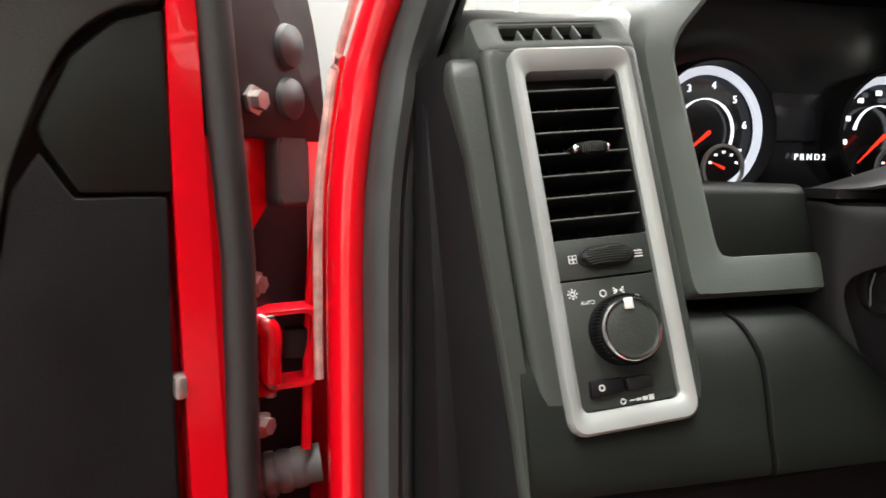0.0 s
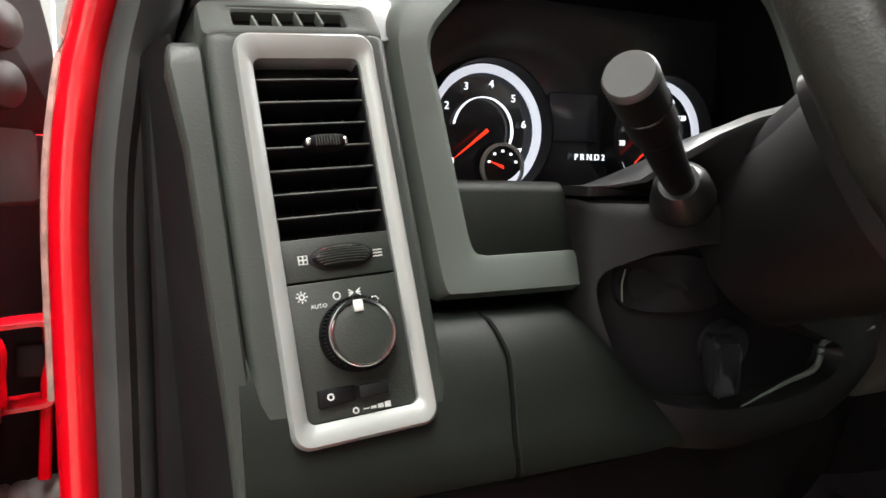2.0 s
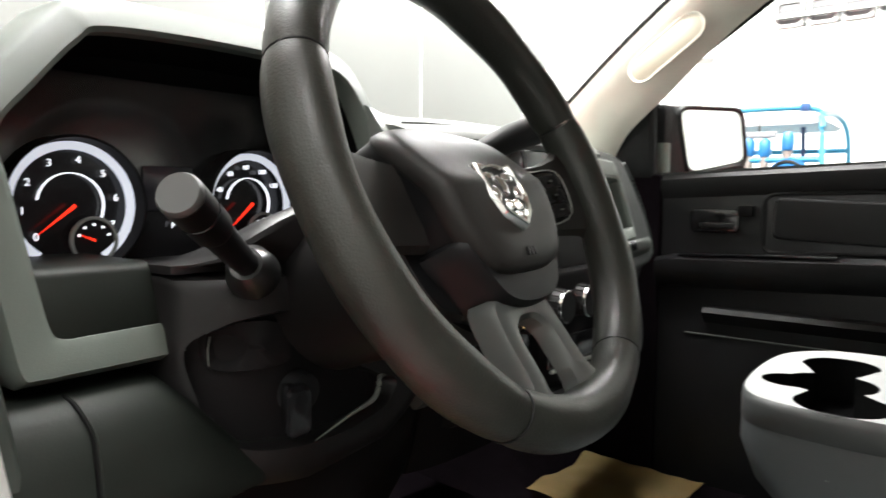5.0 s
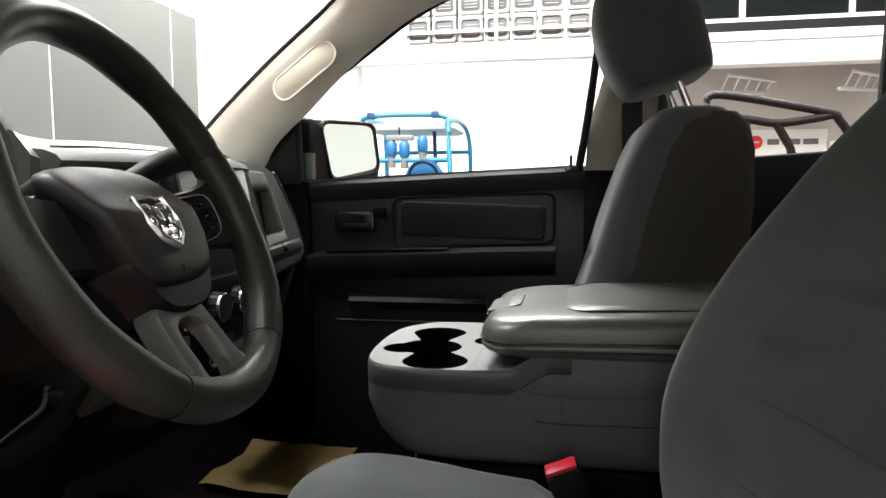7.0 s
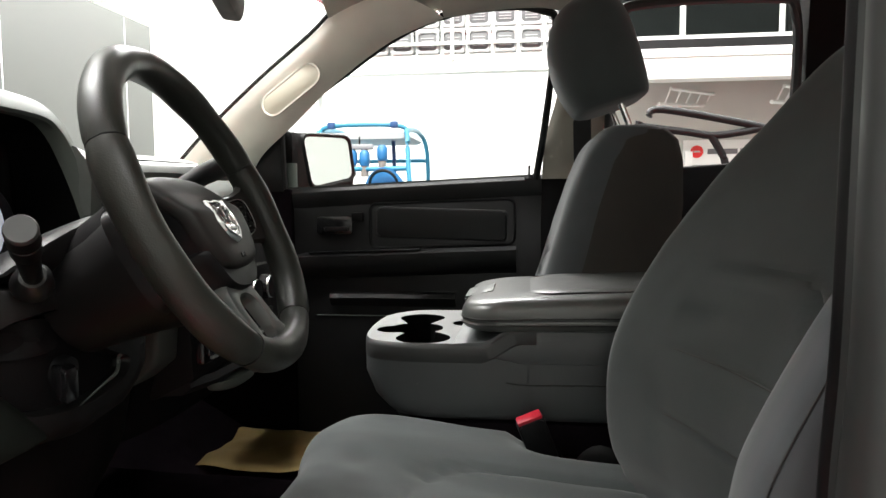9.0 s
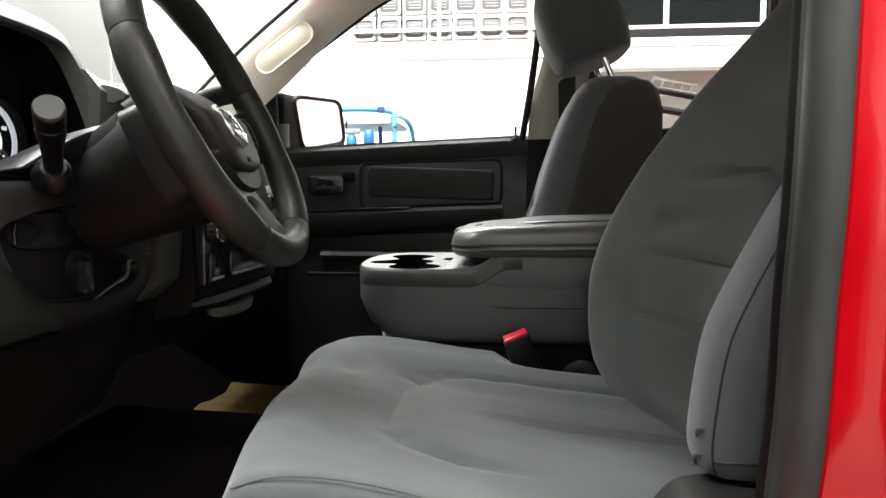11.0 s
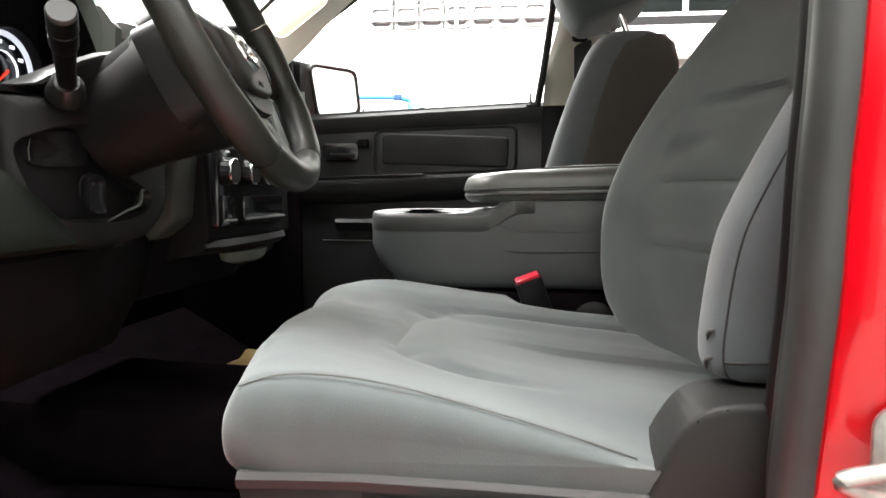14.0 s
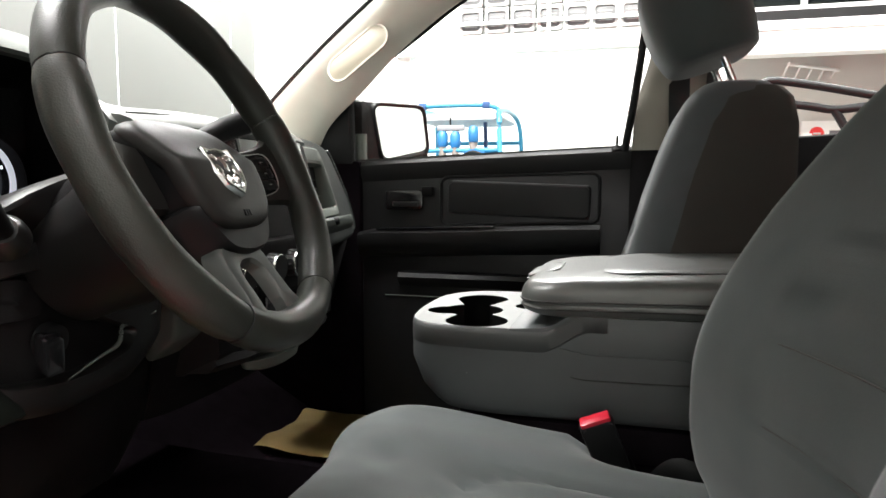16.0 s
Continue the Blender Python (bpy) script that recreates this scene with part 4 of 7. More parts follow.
rounds = ((0.829, 0.030, 0.0425), (0.998, 0.056, 0.040), (0.893, 0.088, 0.028))
wells = [clover((0.905, 0.052), rounds, 0.044), disc(0.955, -0.030, 0.027)]
part("cup_tray", pierced(shrink(tray_pts, 0.975, 0.937, 0.0), wells, 1.202, 0.062), mat("light_grey_tray_plastic", (0.14, 0.145, 0.14), 0.5, mottle=(0.05, 0.06)), con, "pale grey cup holder tray")
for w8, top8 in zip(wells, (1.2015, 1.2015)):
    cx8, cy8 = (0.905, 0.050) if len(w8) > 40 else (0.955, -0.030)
    part("cup_well", loft([[V(cx8 + (p - cx8) * k, cy8 + (q - cy8) * k, z) for p, q in w8] for z, k in ((top8, 0.995), (1.150, 0.96), (1.146, 0.9), (1.146, 0.3), (1.146, 0.02))], caps=False), VOID, con, "black rubber cup well with shade in its colour")
def lid_ring(z, k, grow=0.0):
    """An outline of the armrest lid; its top comes down towards the nose."""
    out = []
    for a, b in rounded(0.322 + grow, 0.48 + grow, 0.06, 8):
        b *= 1 - (1 - k) * 0.6
        nose = 0.016 * max(0.0, (b + 0.02) / 0.26) ** 1.4 * max(0.0, (z - 1.224) / 0.055)
        out.append(V(0.937 + a * k, -0.270 + b, z + 0.012 * (-b + 0.22) - nose))
    return out
part("lid", loft([lid_ring(1.220, 0.93), lid_ring(1.224, 0.975), lid_ring(1.234, 0.995), lid_ring(1.2365, 0.985), lid_ring(1.2395, 0.985), lid_ring(1.242, 1.0), lid_ring(1.252, 1.0), lid_ring(1.263, 0.985), lid_ring(1.271, 0.955), lid_ring(1.276, 0.90), lid_ring(1.278, 0.80), lid_ring(1.279, 0.5), lid_ring(1.279, 0.2)]), CONSOLE_VINYL, con, "padded grey vinyl armrest lid")
for z, k in ((1.2445, 1.004), (1.2325, 0.997)):
    part("lid_seam", tube(lid_ring(z, k), 0.0011, 6, loop=True), SEATBASE, con, "stitched seam of the lid")
def inset_z(b):
    return 0.012 * (-b + 0.22) - 0.016 * max(0.0, (b + 0.02) / 0.26) ** 1.4
part("lid_inset", loft([[V(0.940 + a * k, -0.330 + b * k, z + inset_z(b * k - 0.06)) for a, b in rounded(0.235, 0.40, 0.05, 8)] for z, k in ((1.272, 1.0), (1.2778, 0.995), (1.2795, 0.965), (1.2800, 0.8), (1.2802, 0.3))]), CONSOLE_VINYL, con, "raised vinyl inset of the lid")
part("inset_seam", tube([V(0.940 + a, -0.330 + b, 1.2776 + inset_z(b - 0.06)) for a, b in rounded(0.242, 0.407, 0.053, 8)], 0.0014, 6, loop=True), SEATBASE, con, "stitched seam round the inset")
LM = Matrix.Translation((0.935, -0.054, 1.2575)) @ Matrix.Rotation(radians(-13), 4, "X")
latch = part("latch", moved(prism(rounded(0.100, 0.046, 0.009), "z", -0.012, 0.006, 0.003), LM), PODGREY, con, "pale grey lid latch")
part("latch_edge", moved(tube([V(a, b, 0.0055) for a, b in rounded(0.098, 0.044, 0.009)], 0.0011, 6, loop=True), LM), SILVER, latch, "bright edge of the latch")
part("latch_button", moved(box(-0.042, 0.042, 0.0215, 0.0265, -0.012, 0.002, 0.0015), LM), GLOSS, latch, "gloss black latch button")
part("side_joint", tube(smooth_path([(0.7838, -0.10, 1.146), (0.7838, -0.13, 1.143), (0.7838, -0.25, 1.145), (0.7838, -0.45, 1.147)], 5), 0.0009, 6), SEATBASE, con, "thin moulded joint")
cs = thing("folded_middle_seat", (0.93, -0.1, 0.84), "dark base of the centre seat under the console", "seat")
# near-black stands in for the shade under the console
part("base", box(0.79, 1.06, -0.4, 0.04, 0.85, 1.03, 0.02), CARPET, cs)
part("seat_pad", box(0.795, 1.055, -0.4, 0.055, 1.032, 1.084, 0.015), CARPET, cs, "folded seat pad blackened as shade under the console")

bk = thing("seat_belt_buckle", (0.74, -0.17, 1.03), "black seat belt buckle with a red release button", "seat belt")
bkm = axes((0.748, -0.145, 1.075), (0.12, -0.93, 0.36), (-0.3, 0.33, 0.9))
part("body", moved(prism(rounded(0.04, 0.075, 0.006), "z", -0.010, 0.010, 0.003), bkm), BLACK, bk)
part("button", moved(box(-0.018, 0.018, 0.036, 0.042, -0.009, 0.009, 0.002), bkm), mat("red_button", (0.50, 0.008, 0.03), 0.4, mottle=(0.02, 0.1)), bk, "red release button")
part("strap", tube([(0.755, -0.155, 1.05), (0.77, -0.20, 1.0), (0.78, -0.25, 0.98)], 0.02, 8, flat=0.25), BLACK, bk)
part("buckle_sleeve", moved(loft([[V(a, v, b) for a, b in rounded(w, d, 0.006, 4)] for v, w, d in ((-0.14, 0.040, 0.020), (-0.09, 0.046, 0.026), (-0.045, 0.050, 0.030), (-0.030, 0.046, 0.026))]), bkm), VOID, bk, "black plastic buckle sleeve")
part("lap_belt", tube(smooth_path([(0.735, -0.20, 1.015), (0.728, -0.215, 1.05), (0.724, -0.235, 1.06), (0.722, -0.26, 1.03), (0.722, -0.28, 1.0)], 5), 0.018, 10, flat=0.16, up=V(1, 0, 0)), BLACK, bk, "black belt webbing")

# ---------------------------------------------------------------- dashboard
dash = thing("dashboard", (XC, 0.5, 0.95), "dark grey moulded dashboard with vents, switches and instrument hood", "dashboard")
front = smooth_path([(0.115, 0.47, 0), (0.15, 0.415, 0), (0.26, 0.425, 0), (0.42, 0.43, 0), (0.6, 0.41, 0), (0.72, 0.37, 0), (0.95, 0.37, 0), (1.1, 0.42, 0), (1.3, 0.46, 0), (1.5, 0.50, 0), (1.585, 0.56, 0)], 5)
def hump(x):
    return 0.075 * math.exp(-(((x - 0.46) / 0.17) ** 4)) + 0.02 * math.exp(-(((x - 0.84) / 0.2) ** 4))
def pad(pts, y0=None):
    return loft([[V(p.x, (y0 or p.y) + 0.035, 1.40), V(p.x, (y0 or p.y) + 0.03, 1.43 + hump(p.x) * 0.9), V(p.x, (y0 or p.y) + 0.05, 1.452 + hump(p.x)), V(p.x, (y0 or p.y) + 0.09, 1.466 + hump(p.x)), V(p.x, max(0.64, (y0 or p.y) + 0.1), 1.47 + hump(p.x) * 0.7), V(p.x, 0.86, 1.455), V(p.x, 0.86, 1.38)] for p in pts])
part("top_pad", pad([p for p in front if p.x < 0.262]), DASHTOP, dash, "soft grey dashboard top pad")
part("top_pad", pad([p for p in front if 0.24 < p.x < 0.67], 0.56), DASHTOP, dash, "soft grey dashboard top pad")
# lighter copy of the top pad plastic: windscreen glare is put into the colour
GLARE = mat("dash_plastic_with_glare", (0.105, 0.113, 0.104), 0.42, grain=(0.0010, 0.0001, 1.5), mottle=(0.1, 0.08), spec=0.5)
part("top_pad", pad([p for p in front if p.x > 0.62]), GLARE, dash, "soft grey dashboard top pad")
def low(pts):
    return loft([[V(p.x, p.y + 0.03, 1.42), V(p.x, p.y + 0.02, 1.30), V(p.x, p.y + 0.0, 1.25), V(p.x, p.y + 0.05, 1.08), V(p.x, 0.7, 1.0), V(p.x, 0.86, 1.40)] for p in pts])
part("lower_body", low([p for p in front if 0.66 < p.x]), DARK, dash, "dark lower dashboard")
part("lower_body", low([p + V(0.01, 0.02, 0) for p in front if p.x < 0.23]), DARK, dash, "dark lower dashboard")
# tower with vent and light switch at the driver's door; its own frame: right, up along the face, outward
T = axes((0.1915, 0.3895, 1.3225), (0.996, 0.02, 0.075), (-0.06, 0.302, 0.951))
def frame_bm(w, h, r, iw, ih, dq, lift, n=6):
    """A raised rounded frame: outer slope, flat top, inner slope down to an opening of its own size."""
    o = rounded(w, h, r, n)
    q = [(a, b + dq) for a, b in rounded(iw, ih, r * 0.55, n)]
    def mix(k, dz):
        return [V(a[0] * (1 - k) + b[0] * k, a[1] * (1 - k) + b[1] * k, dz) for a, b in zip(o, q)]
    return loft([mix(0, -0.004), mix(0, lift * 0.5), mix(0.14, lift), mix(0.5, lift * 0.95), mix(0.86, lift * 0.45), mix(1, lift * 0.2), mix(1, -0.014)], caps=False)
def tower_ring(w, h, r, dq, dz, dp=-0.0015):
    return [V(p + dp, q + dq, dz) for p, q in rounded(w, h, r, 6)]
part("tower_face", moved(loft([tower_ring(0.106, 0.235, 0.005, -0.002, -0.05), tower_ring(0.106, 0.235, 0.005, -0.002, -0.011), tower_ring(0.104, 0.234, 0.005, -0.002, -0.0065), tower_ring(0.100, 0.232, 0.005, -0.002, -0.0042), tower_ring(0.094, 0.230, 0.005, -0.002, -0.003), tower_ring(0.0755, 0.2185, 0.008, 0, -0.003, 0), tower_ring(0.0755, 0.2185, 0.008, 0, -0.03, 0)], caps=False), T), DASH, dash, "grained dark grey vent tower")
part("tower_edge", moved(loft([[V(-0.0675 - 0.0030 * min(1, max(0, (-0.03 - q) / 0.2)) + a - (0.0080 * max(0.0, q / 0.1) ** 1.5 * (1 - 0.7 * max(0.0, (q - 0.085) / 0.029) ** 2) if a < 0.005 else 0.0), q, w - d) for a, w in ((-0.001, -0.04), (-0.0008, -0.012), (0.0002, -0.0080), (0.0022, -0.0062), (0.0112, -0.0060), (0.0128, -0.0078), (0.0130, -0.05))] for q, d in ((-0.26, 0.006), (-0.16, 0.001), (-0.1, 0.0), (0.05, 0.0), (0.096, 0.0), (0.106, 0.0015), (0.111, 0.004), (0.1135, 0.009), (0.1140, 0.016))]), T), DASH, dash, "grained end strip of the tower")
part("tower_flank", moved(loft([[V(-0.0690 + a, q, w) for a, w in ((-0.022, -0.075), (-0.017, -0.045), (-0.009, -0.024), (-0.0005, -0.013), (0.0005, -0.03), (0.0, -0.06))] for q in (-0.26, -0.1, 0.05, 0.10, 0.112, 0.118)]), T), DARK, dash, "smooth dark flank of the tower")
part("end_panel", prism([(0.425, 1.0), (0.405, 1.15), (0.425, 1.28), (0.455, 1.42), (0.72, 1.44), (0.72, 1.0)], "x", 0.10, 0.125, 0.006), DARK, dash, "dark dashboard end panel")
part("bezel", moved(frame_bm(0.0795, 0.2262, 0.009, 0.0615, 0.2000, -0.0012, 0.0045, 8), T @ Matrix.Translation((0, -0.0018, 0))), SILVER, dash, "satin silver bezel frame")
vent = part("air_vent", moved(box(-0.031, 0.031, -0.006, 0.097, -0.032, -0.028), T), BLACK, dash, "black louvred air vent")
for i in range(7):
    q = 0.0865 - i * 0.01325
    part("louvre", moved(prism([(q - 0.0055, -0.027), (q - 0.0010, -0.0045), (q + 0.0004, -0.0040), (q + 0.0006, -0.0046), (q - 0.0035, -0.027)], "x", -0.0302, 0.0302), T), BLACK, vent)
    # highlight along the louvre, painted as a pale strip
    part("louvre_edge", moved(box(-0.0300, 0.0300, q - 0.0004, q + 0.0003, -0.0042, -0.0035), T), PODGREY, vent, "pale strip painting the louvre's highlight")
for sx in (-0.0306, 0.0297):
    part("vent_wall", moved(box(sx, sx + 0.0009, -0.005, 0.096, -0.03, -0.002), T), BLACK, vent)
for k in range(4):
    part("vane", moved(box(-0.016 + k * 0.0125, -0.0152 + k * 0.0125, -0.004, 0.094, -0.027, -0.021), T), BLACK, vent)
tab = soft([(-0.0095, 0.0), (-0.006, 0.0030), (0.0, 0.0040), (0.008, 0.0040), (0.013, 0.0030), (0.0155, 0.0), (0.013, -0.0032), (0.008, -0.0042), (0.0, -0.0042), (-0.006, -0.0032)], 4)
slider = part("vent_slider", moved(loft([[V(0.003 + (a - 0.003) * k, 0.0478 + b * k2, w) for a, b in tab] for w, k, k2 in ((-0.008, 1.0, 1.0), (0.0005, 1.0, 1.0), (0.0022, 0.97, 0.9), (0.0034, 0.9, 0.65), (0.0038, 0.7, 0.25))]), T), DARK, vent, "small ribbed vent tab")
for k in range(9):
    part("tab_rib", moved(box(-0.0035 + 0.0016 * k, -0.0029 + 0.0016 * k, 0.0447, 0.0509, 0.0018, 0.0040, 0.0002), T), DASH, slider)
for a0, a1 in ((-0.0092, -0.0050), (0.0125, 0.0150)):
    part("tab_tip", moved(loft([[V((a0 + a1) / 2 + (a1 - a0) / 2 * k * math.cos(q), 0.0478 + 0.0027 * k * math.sin(q), w) for q in (2 * math.pi * n8 / 14 for n8 in range(14))] for w, k in ((0.0, 1.0), (0.0026, 0.9), (0.0036, 0.5), (0.0038, 0.1))]), T), CHROME, slider, "bright tip of the vent tab")
part("wheel_plate", moved(box(-0.0306, 0.0306, -0.0288, -0.0055, -0.02, -0.0020, 0.0008), T), DASH, dash, "dark thumbwheel plate")
lens = soft([(-0.0165, 0.0), (-0.011, 0.0048), (0.0, 0.0062), (0.011, 0.0048), (0.0165, 0.0), (0.011, -0.0052), (0.0, -0.0064), (-0.011, -0.0052)], 4)
thumb = part("thumbwheel", moved(loft([[V(0.0015 + p * k, -0.0172 + q * k2, w) for p, q in lens] for w, k, k2 in ((-0.003, 1.12, 1.15), (-0.0010, 1.12, 1.15), (-0.0008, 1.0, 0.98), (0.0012, 0.97, 0.85), (0.0026, 0.9, 0.5), (0.0030, 0.8, 0.15))]), T), BLACK, dash, "ribbed vent thumbwheel")
for i in range(7):
    q = -0.0042 + 0.0014 * i
    hw = 0.0145 * math.sqrt(max(0.05, 1 - (q / 0.0064) ** 2))
    part("thumbwheel_rib", moved(tube([V(0.0015 + hw * s, -0.0172 + q + 0.0006 * (1 - s * s), 0.0034 * math.sqrt(max(0.0, 1 - (q / 0.0064) ** 2)) - 0.0008 * s * s) for s in (-1, -0.6, -0.2, 0.2, 0.6, 1)], 0.0004, 6), T), CHROME if i == 6 else DASH, thumb)
part("switch_plate", moved(box(-0.0306, 0.0306, -0.1025, -0.0298, -0.02, -0.0020, 0.0008), T), DASH, dash, "dark light switch plate")
KX, KY = 0.0022, -0.0607
knob = part("light_knob", moved(turned([(-0.003, 0.0200), (0.002, 0.0198), (0.009, 0.0186), (0.0115, 0.0181)], (KX, KY, 0), (0, 0, 1), 40), T), DARK, dash, "ribbed dark headlamp knob")
part("chrome_ring", moved(loft([[V(KX + r * math.cos(a), KY + r * math.sin(a), z) for a in (2 * math.pi * j / 48 for j in range(48))] for z, r in ((0.0112, 0.0181), (0.0128, 0.0179), (0.0136, 0.0173), (0.0134, 0.0161), (0.0120, 0.0157))], caps=False), T), CHROME, knob, "chrome knob ring")
part("knob_face", moved(turned([(0.010, 0.0159), (0.0122, 0.0157), (0.0128, 0.0145), (0.0130, 0.004)], (KX, KY, 0), (0, 0, 1), 40), T), DASH, knob, "plain dark knob face")
part("knob_pointer", moved(box(KX - 0.0030, KX + 0.0022, KY + 0.0110, KY + 0.0172, 0.0125, 0.0143, 0.0006), T), WHITE, knob, "white pointer mark")
for i in range(60):
    a = 2 * math.pi * i / 60
    part("knob_rib", moved(box(-0.0004, 0.0004, 0.0187, 0.0200, 0.0, 0.0095), T @ Matrix.Translation((KX, KY, 0)) @ Matrix.Rotation(a, 4, "Z")), DARK, knob)
part("cargo_button", moved(prism([(-0.0238, -0.0958), (-0.0232, -0.0860), (-0.0030, -0.0865), (-0.0034, -0.0945)], "z", -0.004, 0.0012, 0.001), T), DARK, dash, "cargo lamp button")
part("dimmer_wheel", moved(box(-0.0020, 0.0148, -0.0948, -0.0870, -0.004, 0.0028, 0.0016), T), BLACK, dash, "ribbed dimmer wheel")
# printed symbols
def stroke(pts, w=0.00036, loop=False):
    return moved(tube([V(a, b, 0) for a, b in pts], w, 6, loop=loop), T @ Matrix.Translation((0, 0, -0.0018)) @ Matrix.Diagonal((1, 1, 0.4, 1)))
def circle(cx, cy, r, n=16):
    return [(cx + r * math.cos(2 * math.pi * i / n), cy + r * math.sin(2 * math.pi * i / n)) for i in range(n)]
sym = [stroke(circle(-0.0234, -0.0368, 0.0013), loop=True)] + [stroke([(-0.0234 + 0.0021 * math.cos(a), -0.0368 + 0.0021 * math.sin(a)), (-0.0234 + 0.0032 * math.cos(a), -0.0368 + 0.0032 * math.sin(a))]) for a in (2 * math.pi * k / 8 for k in range(8))]
part("lamp_symbol", merged(*sym), WHITE, dash, "printed lamp symbol")
part("off_symbol", stroke(circle(-0.0045, -0.0385, 0.0019), loop=True), WHITE, dash, "printed off symbol")
part("parking_symbol", merged(*[stroke([(0.0056 + s * 0.0008, -0.0378), (0.0056 + s * 0.0034, -0.0378 + d)]) for s in (-1, 1) for d in (-0.0018, 0, 0.0018)]), WHITE, dash, "printed parking lamp symbol")
part("headlamp_symbol", merged(stroke([(0.0150, -0.0415), (0.0172, -0.0417), (0.0184, -0.0432), (0.0172, -0.0448), (0.0150, -0.0450)], loop=True), *[stroke([(0.0118, -0.0422 - 0.0012 * k), (0.0138, -0.0420 - 0.0012 * k)]) for k in range(3)]), WHITE, dash, "printed headlamp symbol")
text("auto_print", "AUTO", T @ Matrix.Translation((-0.0150, -0.0428, -0.0017)), 0.0032, WHITE, dash, 0.0001)
part("vent_symbol", moved(box(-0.0222, -0.0172, -0.0196, -0.0148, -0.0024, -0.0016), T), WHITE, dash, "printed vent symbol")
for sx, sy in ((-0.0209, -0.0160), (-0.0185, -0.0160), (-0.0209, -0.0184), (-0.0185, -0.0184)):
    part("symbol_cell", moved(box(sx - 0.0008, sx + 0.0008, sy - 0.0008, sy + 0.0008, -0.0018, -0.0014), T), DASH, dash, "dark cell of the vent symbol")
part("flow_symbol", merged(*[stroke([(0.0196 + 0.0014 * k, -0.0162 - 0.0017 * r + (0.0005 if k % 2 else 0)) for k in range(5)]) for r in range(3)]), WHITE, dash, "printed airflow symbol")
part("cargo_symbol", stroke(circle(-0.0172, -0.0905, 0.0015), 0.0004, True), WHITE, dash, "printed cargo lamp symbol").location = T.to_3x3() @ V(0, 0, 0.0034)
part("dimmer_symbol", merged(stroke(circle(-0.0042, -0.1000, 0.0014), 0.0004, True), *[moved(box(0.0000 + 0.0040 * k, 0.0032 + 0.0040 * k, -0.1004 - 0.0004 * k, -0.0998 + 0.0004 * k, -0.0024, -0.0016), T) for k in range(4)]), WHITE, dash, "printed brightness scale")

# defroster slots over the tower
dm = T @ Matrix.Translation((-0.0015, 0.1278, -0.0106)) @ Matrix.Rotation(radians(-25), 4, "X")
slot = part("side_defroster", moved(loft([[V(p + dp, q + dq, dz) for p, q in rounded(w, h, r, 6)] for w, h, r, dp, dq, dz in ((0.106, 0.032, 0.005, 0, 0, -0.05), (0.106, 0.032, 0.005, 0, 0, -0.006), (0.104, 0.030, 0.005, 0, 0, -0.0015), (0.099, 0.027, 0.005, 0, 0, 0.0), (0.083, 0.0205, 0.005, 0.001, 0, 0.0), (0.081, 0.0190, 0.005, 0.001, 0, -0.0008), (0.070, 0.0150, 0.003, -0.001, 0.0005, -0.0008), (0.067, 0.0125, 0.002, -0.001, 0.0005, -0.0020), (0.066, 0.0120, 0.002, -0.001, 0.0005, -0.0085))], caps=False), dm), DASHTOP, dash, "small slotted side window vent")
part("vent_back", moved(box(-0.035, 0.033, -0.007, 0.007, -0.0095, -0.0080), dm), VOID, slot)
for i in range(4):
    part("fin", moved(box(-0.0225 + i * 0.0130, -0.0210 + i * 0.0130, -0.0060, 0.0066, -0.0085, -0.0012, 0.0003), dm @ Matrix.Rotation(radians(9), 4, "Z")), PODGREY, slot, "slanted vent fin")

# instrument hood: an opening with a thick grey rim
hood_in = [(0.2845, 1.306), (0.281, 1.330), (0.279, 1.35), (0.274, 1.40), (0.272, 1.437), (0.300, 1.470), (0.336, 1.507), (0.36, 1.519), (0.46, 1.524), (0.575, 1.521), (0.608, 1.507), (0.623, 1.468), (0.63, 1.40), (0.62, 1.33), (0.58, 1.305), (0.36, 1.301), (0.31, 1.300), (0.292, 1.300)]
hood_out = [(0.258, 1.276), (0.254, 1.31), (0.251, 1.34), (0.246, 1.40), (0.247, 1.449), (0.278, 1.487), (0.322, 1.530), (0.35, 1.547), (0.46, 1.552), (0.585, 1.548), (0.628, 1.527), (0.648, 1.475), (0.655, 1.40), (0.645, 1.33), (0.61, 1.28), (0.36, 1.274), (0.29, 1.273), (0.268, 1.273)]
def hy(z):
    return 0.395 + (z - 1.275) * 0.30
hin = smooth_path([V(p, 0, q) for p, q in hood_in], 4, True)
hout = smooth_path([V(p, 0, q) for p, q in hood_out], 4, True)
part("hood_rim", loft([[V(p.x, 0.56, p.z) for p in hout], [V(p.x, hy(p.z) + 0.012, p.z) for p in hout], [V(p.x * 0.8 + q.x * 0.2, hy(p.z) + 0.003, p.z * 0.8 + q.z * 0.2) for p, q in zip(hout, hin)], [V(p.x * 0.15 + q.x * 0.85, hy(q.z), p.z * 0.15 + q.z * 0.85) for p, q in zip(hout, hin)], [V(q.x, hy(q.z) + 0.003, q.z) for q in hin], [V(q.x * 0.97 + 0.44 * 0.03, hy(q.z) + 0.02, q.z) for q in hin]], caps=False), mat("dull_grey_hood_plastic", (0.064, 0.0755, 0.065), 0.5, mottle=(0.1, 0.08), grain=(0.001, 0.0001), spec=0.35), dash, "satin grey instrument hood rim")
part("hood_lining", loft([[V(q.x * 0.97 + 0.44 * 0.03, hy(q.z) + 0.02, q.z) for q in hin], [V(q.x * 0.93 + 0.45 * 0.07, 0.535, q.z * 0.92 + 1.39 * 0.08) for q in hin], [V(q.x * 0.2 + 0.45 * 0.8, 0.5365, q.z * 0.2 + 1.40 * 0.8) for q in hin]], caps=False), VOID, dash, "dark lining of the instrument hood")
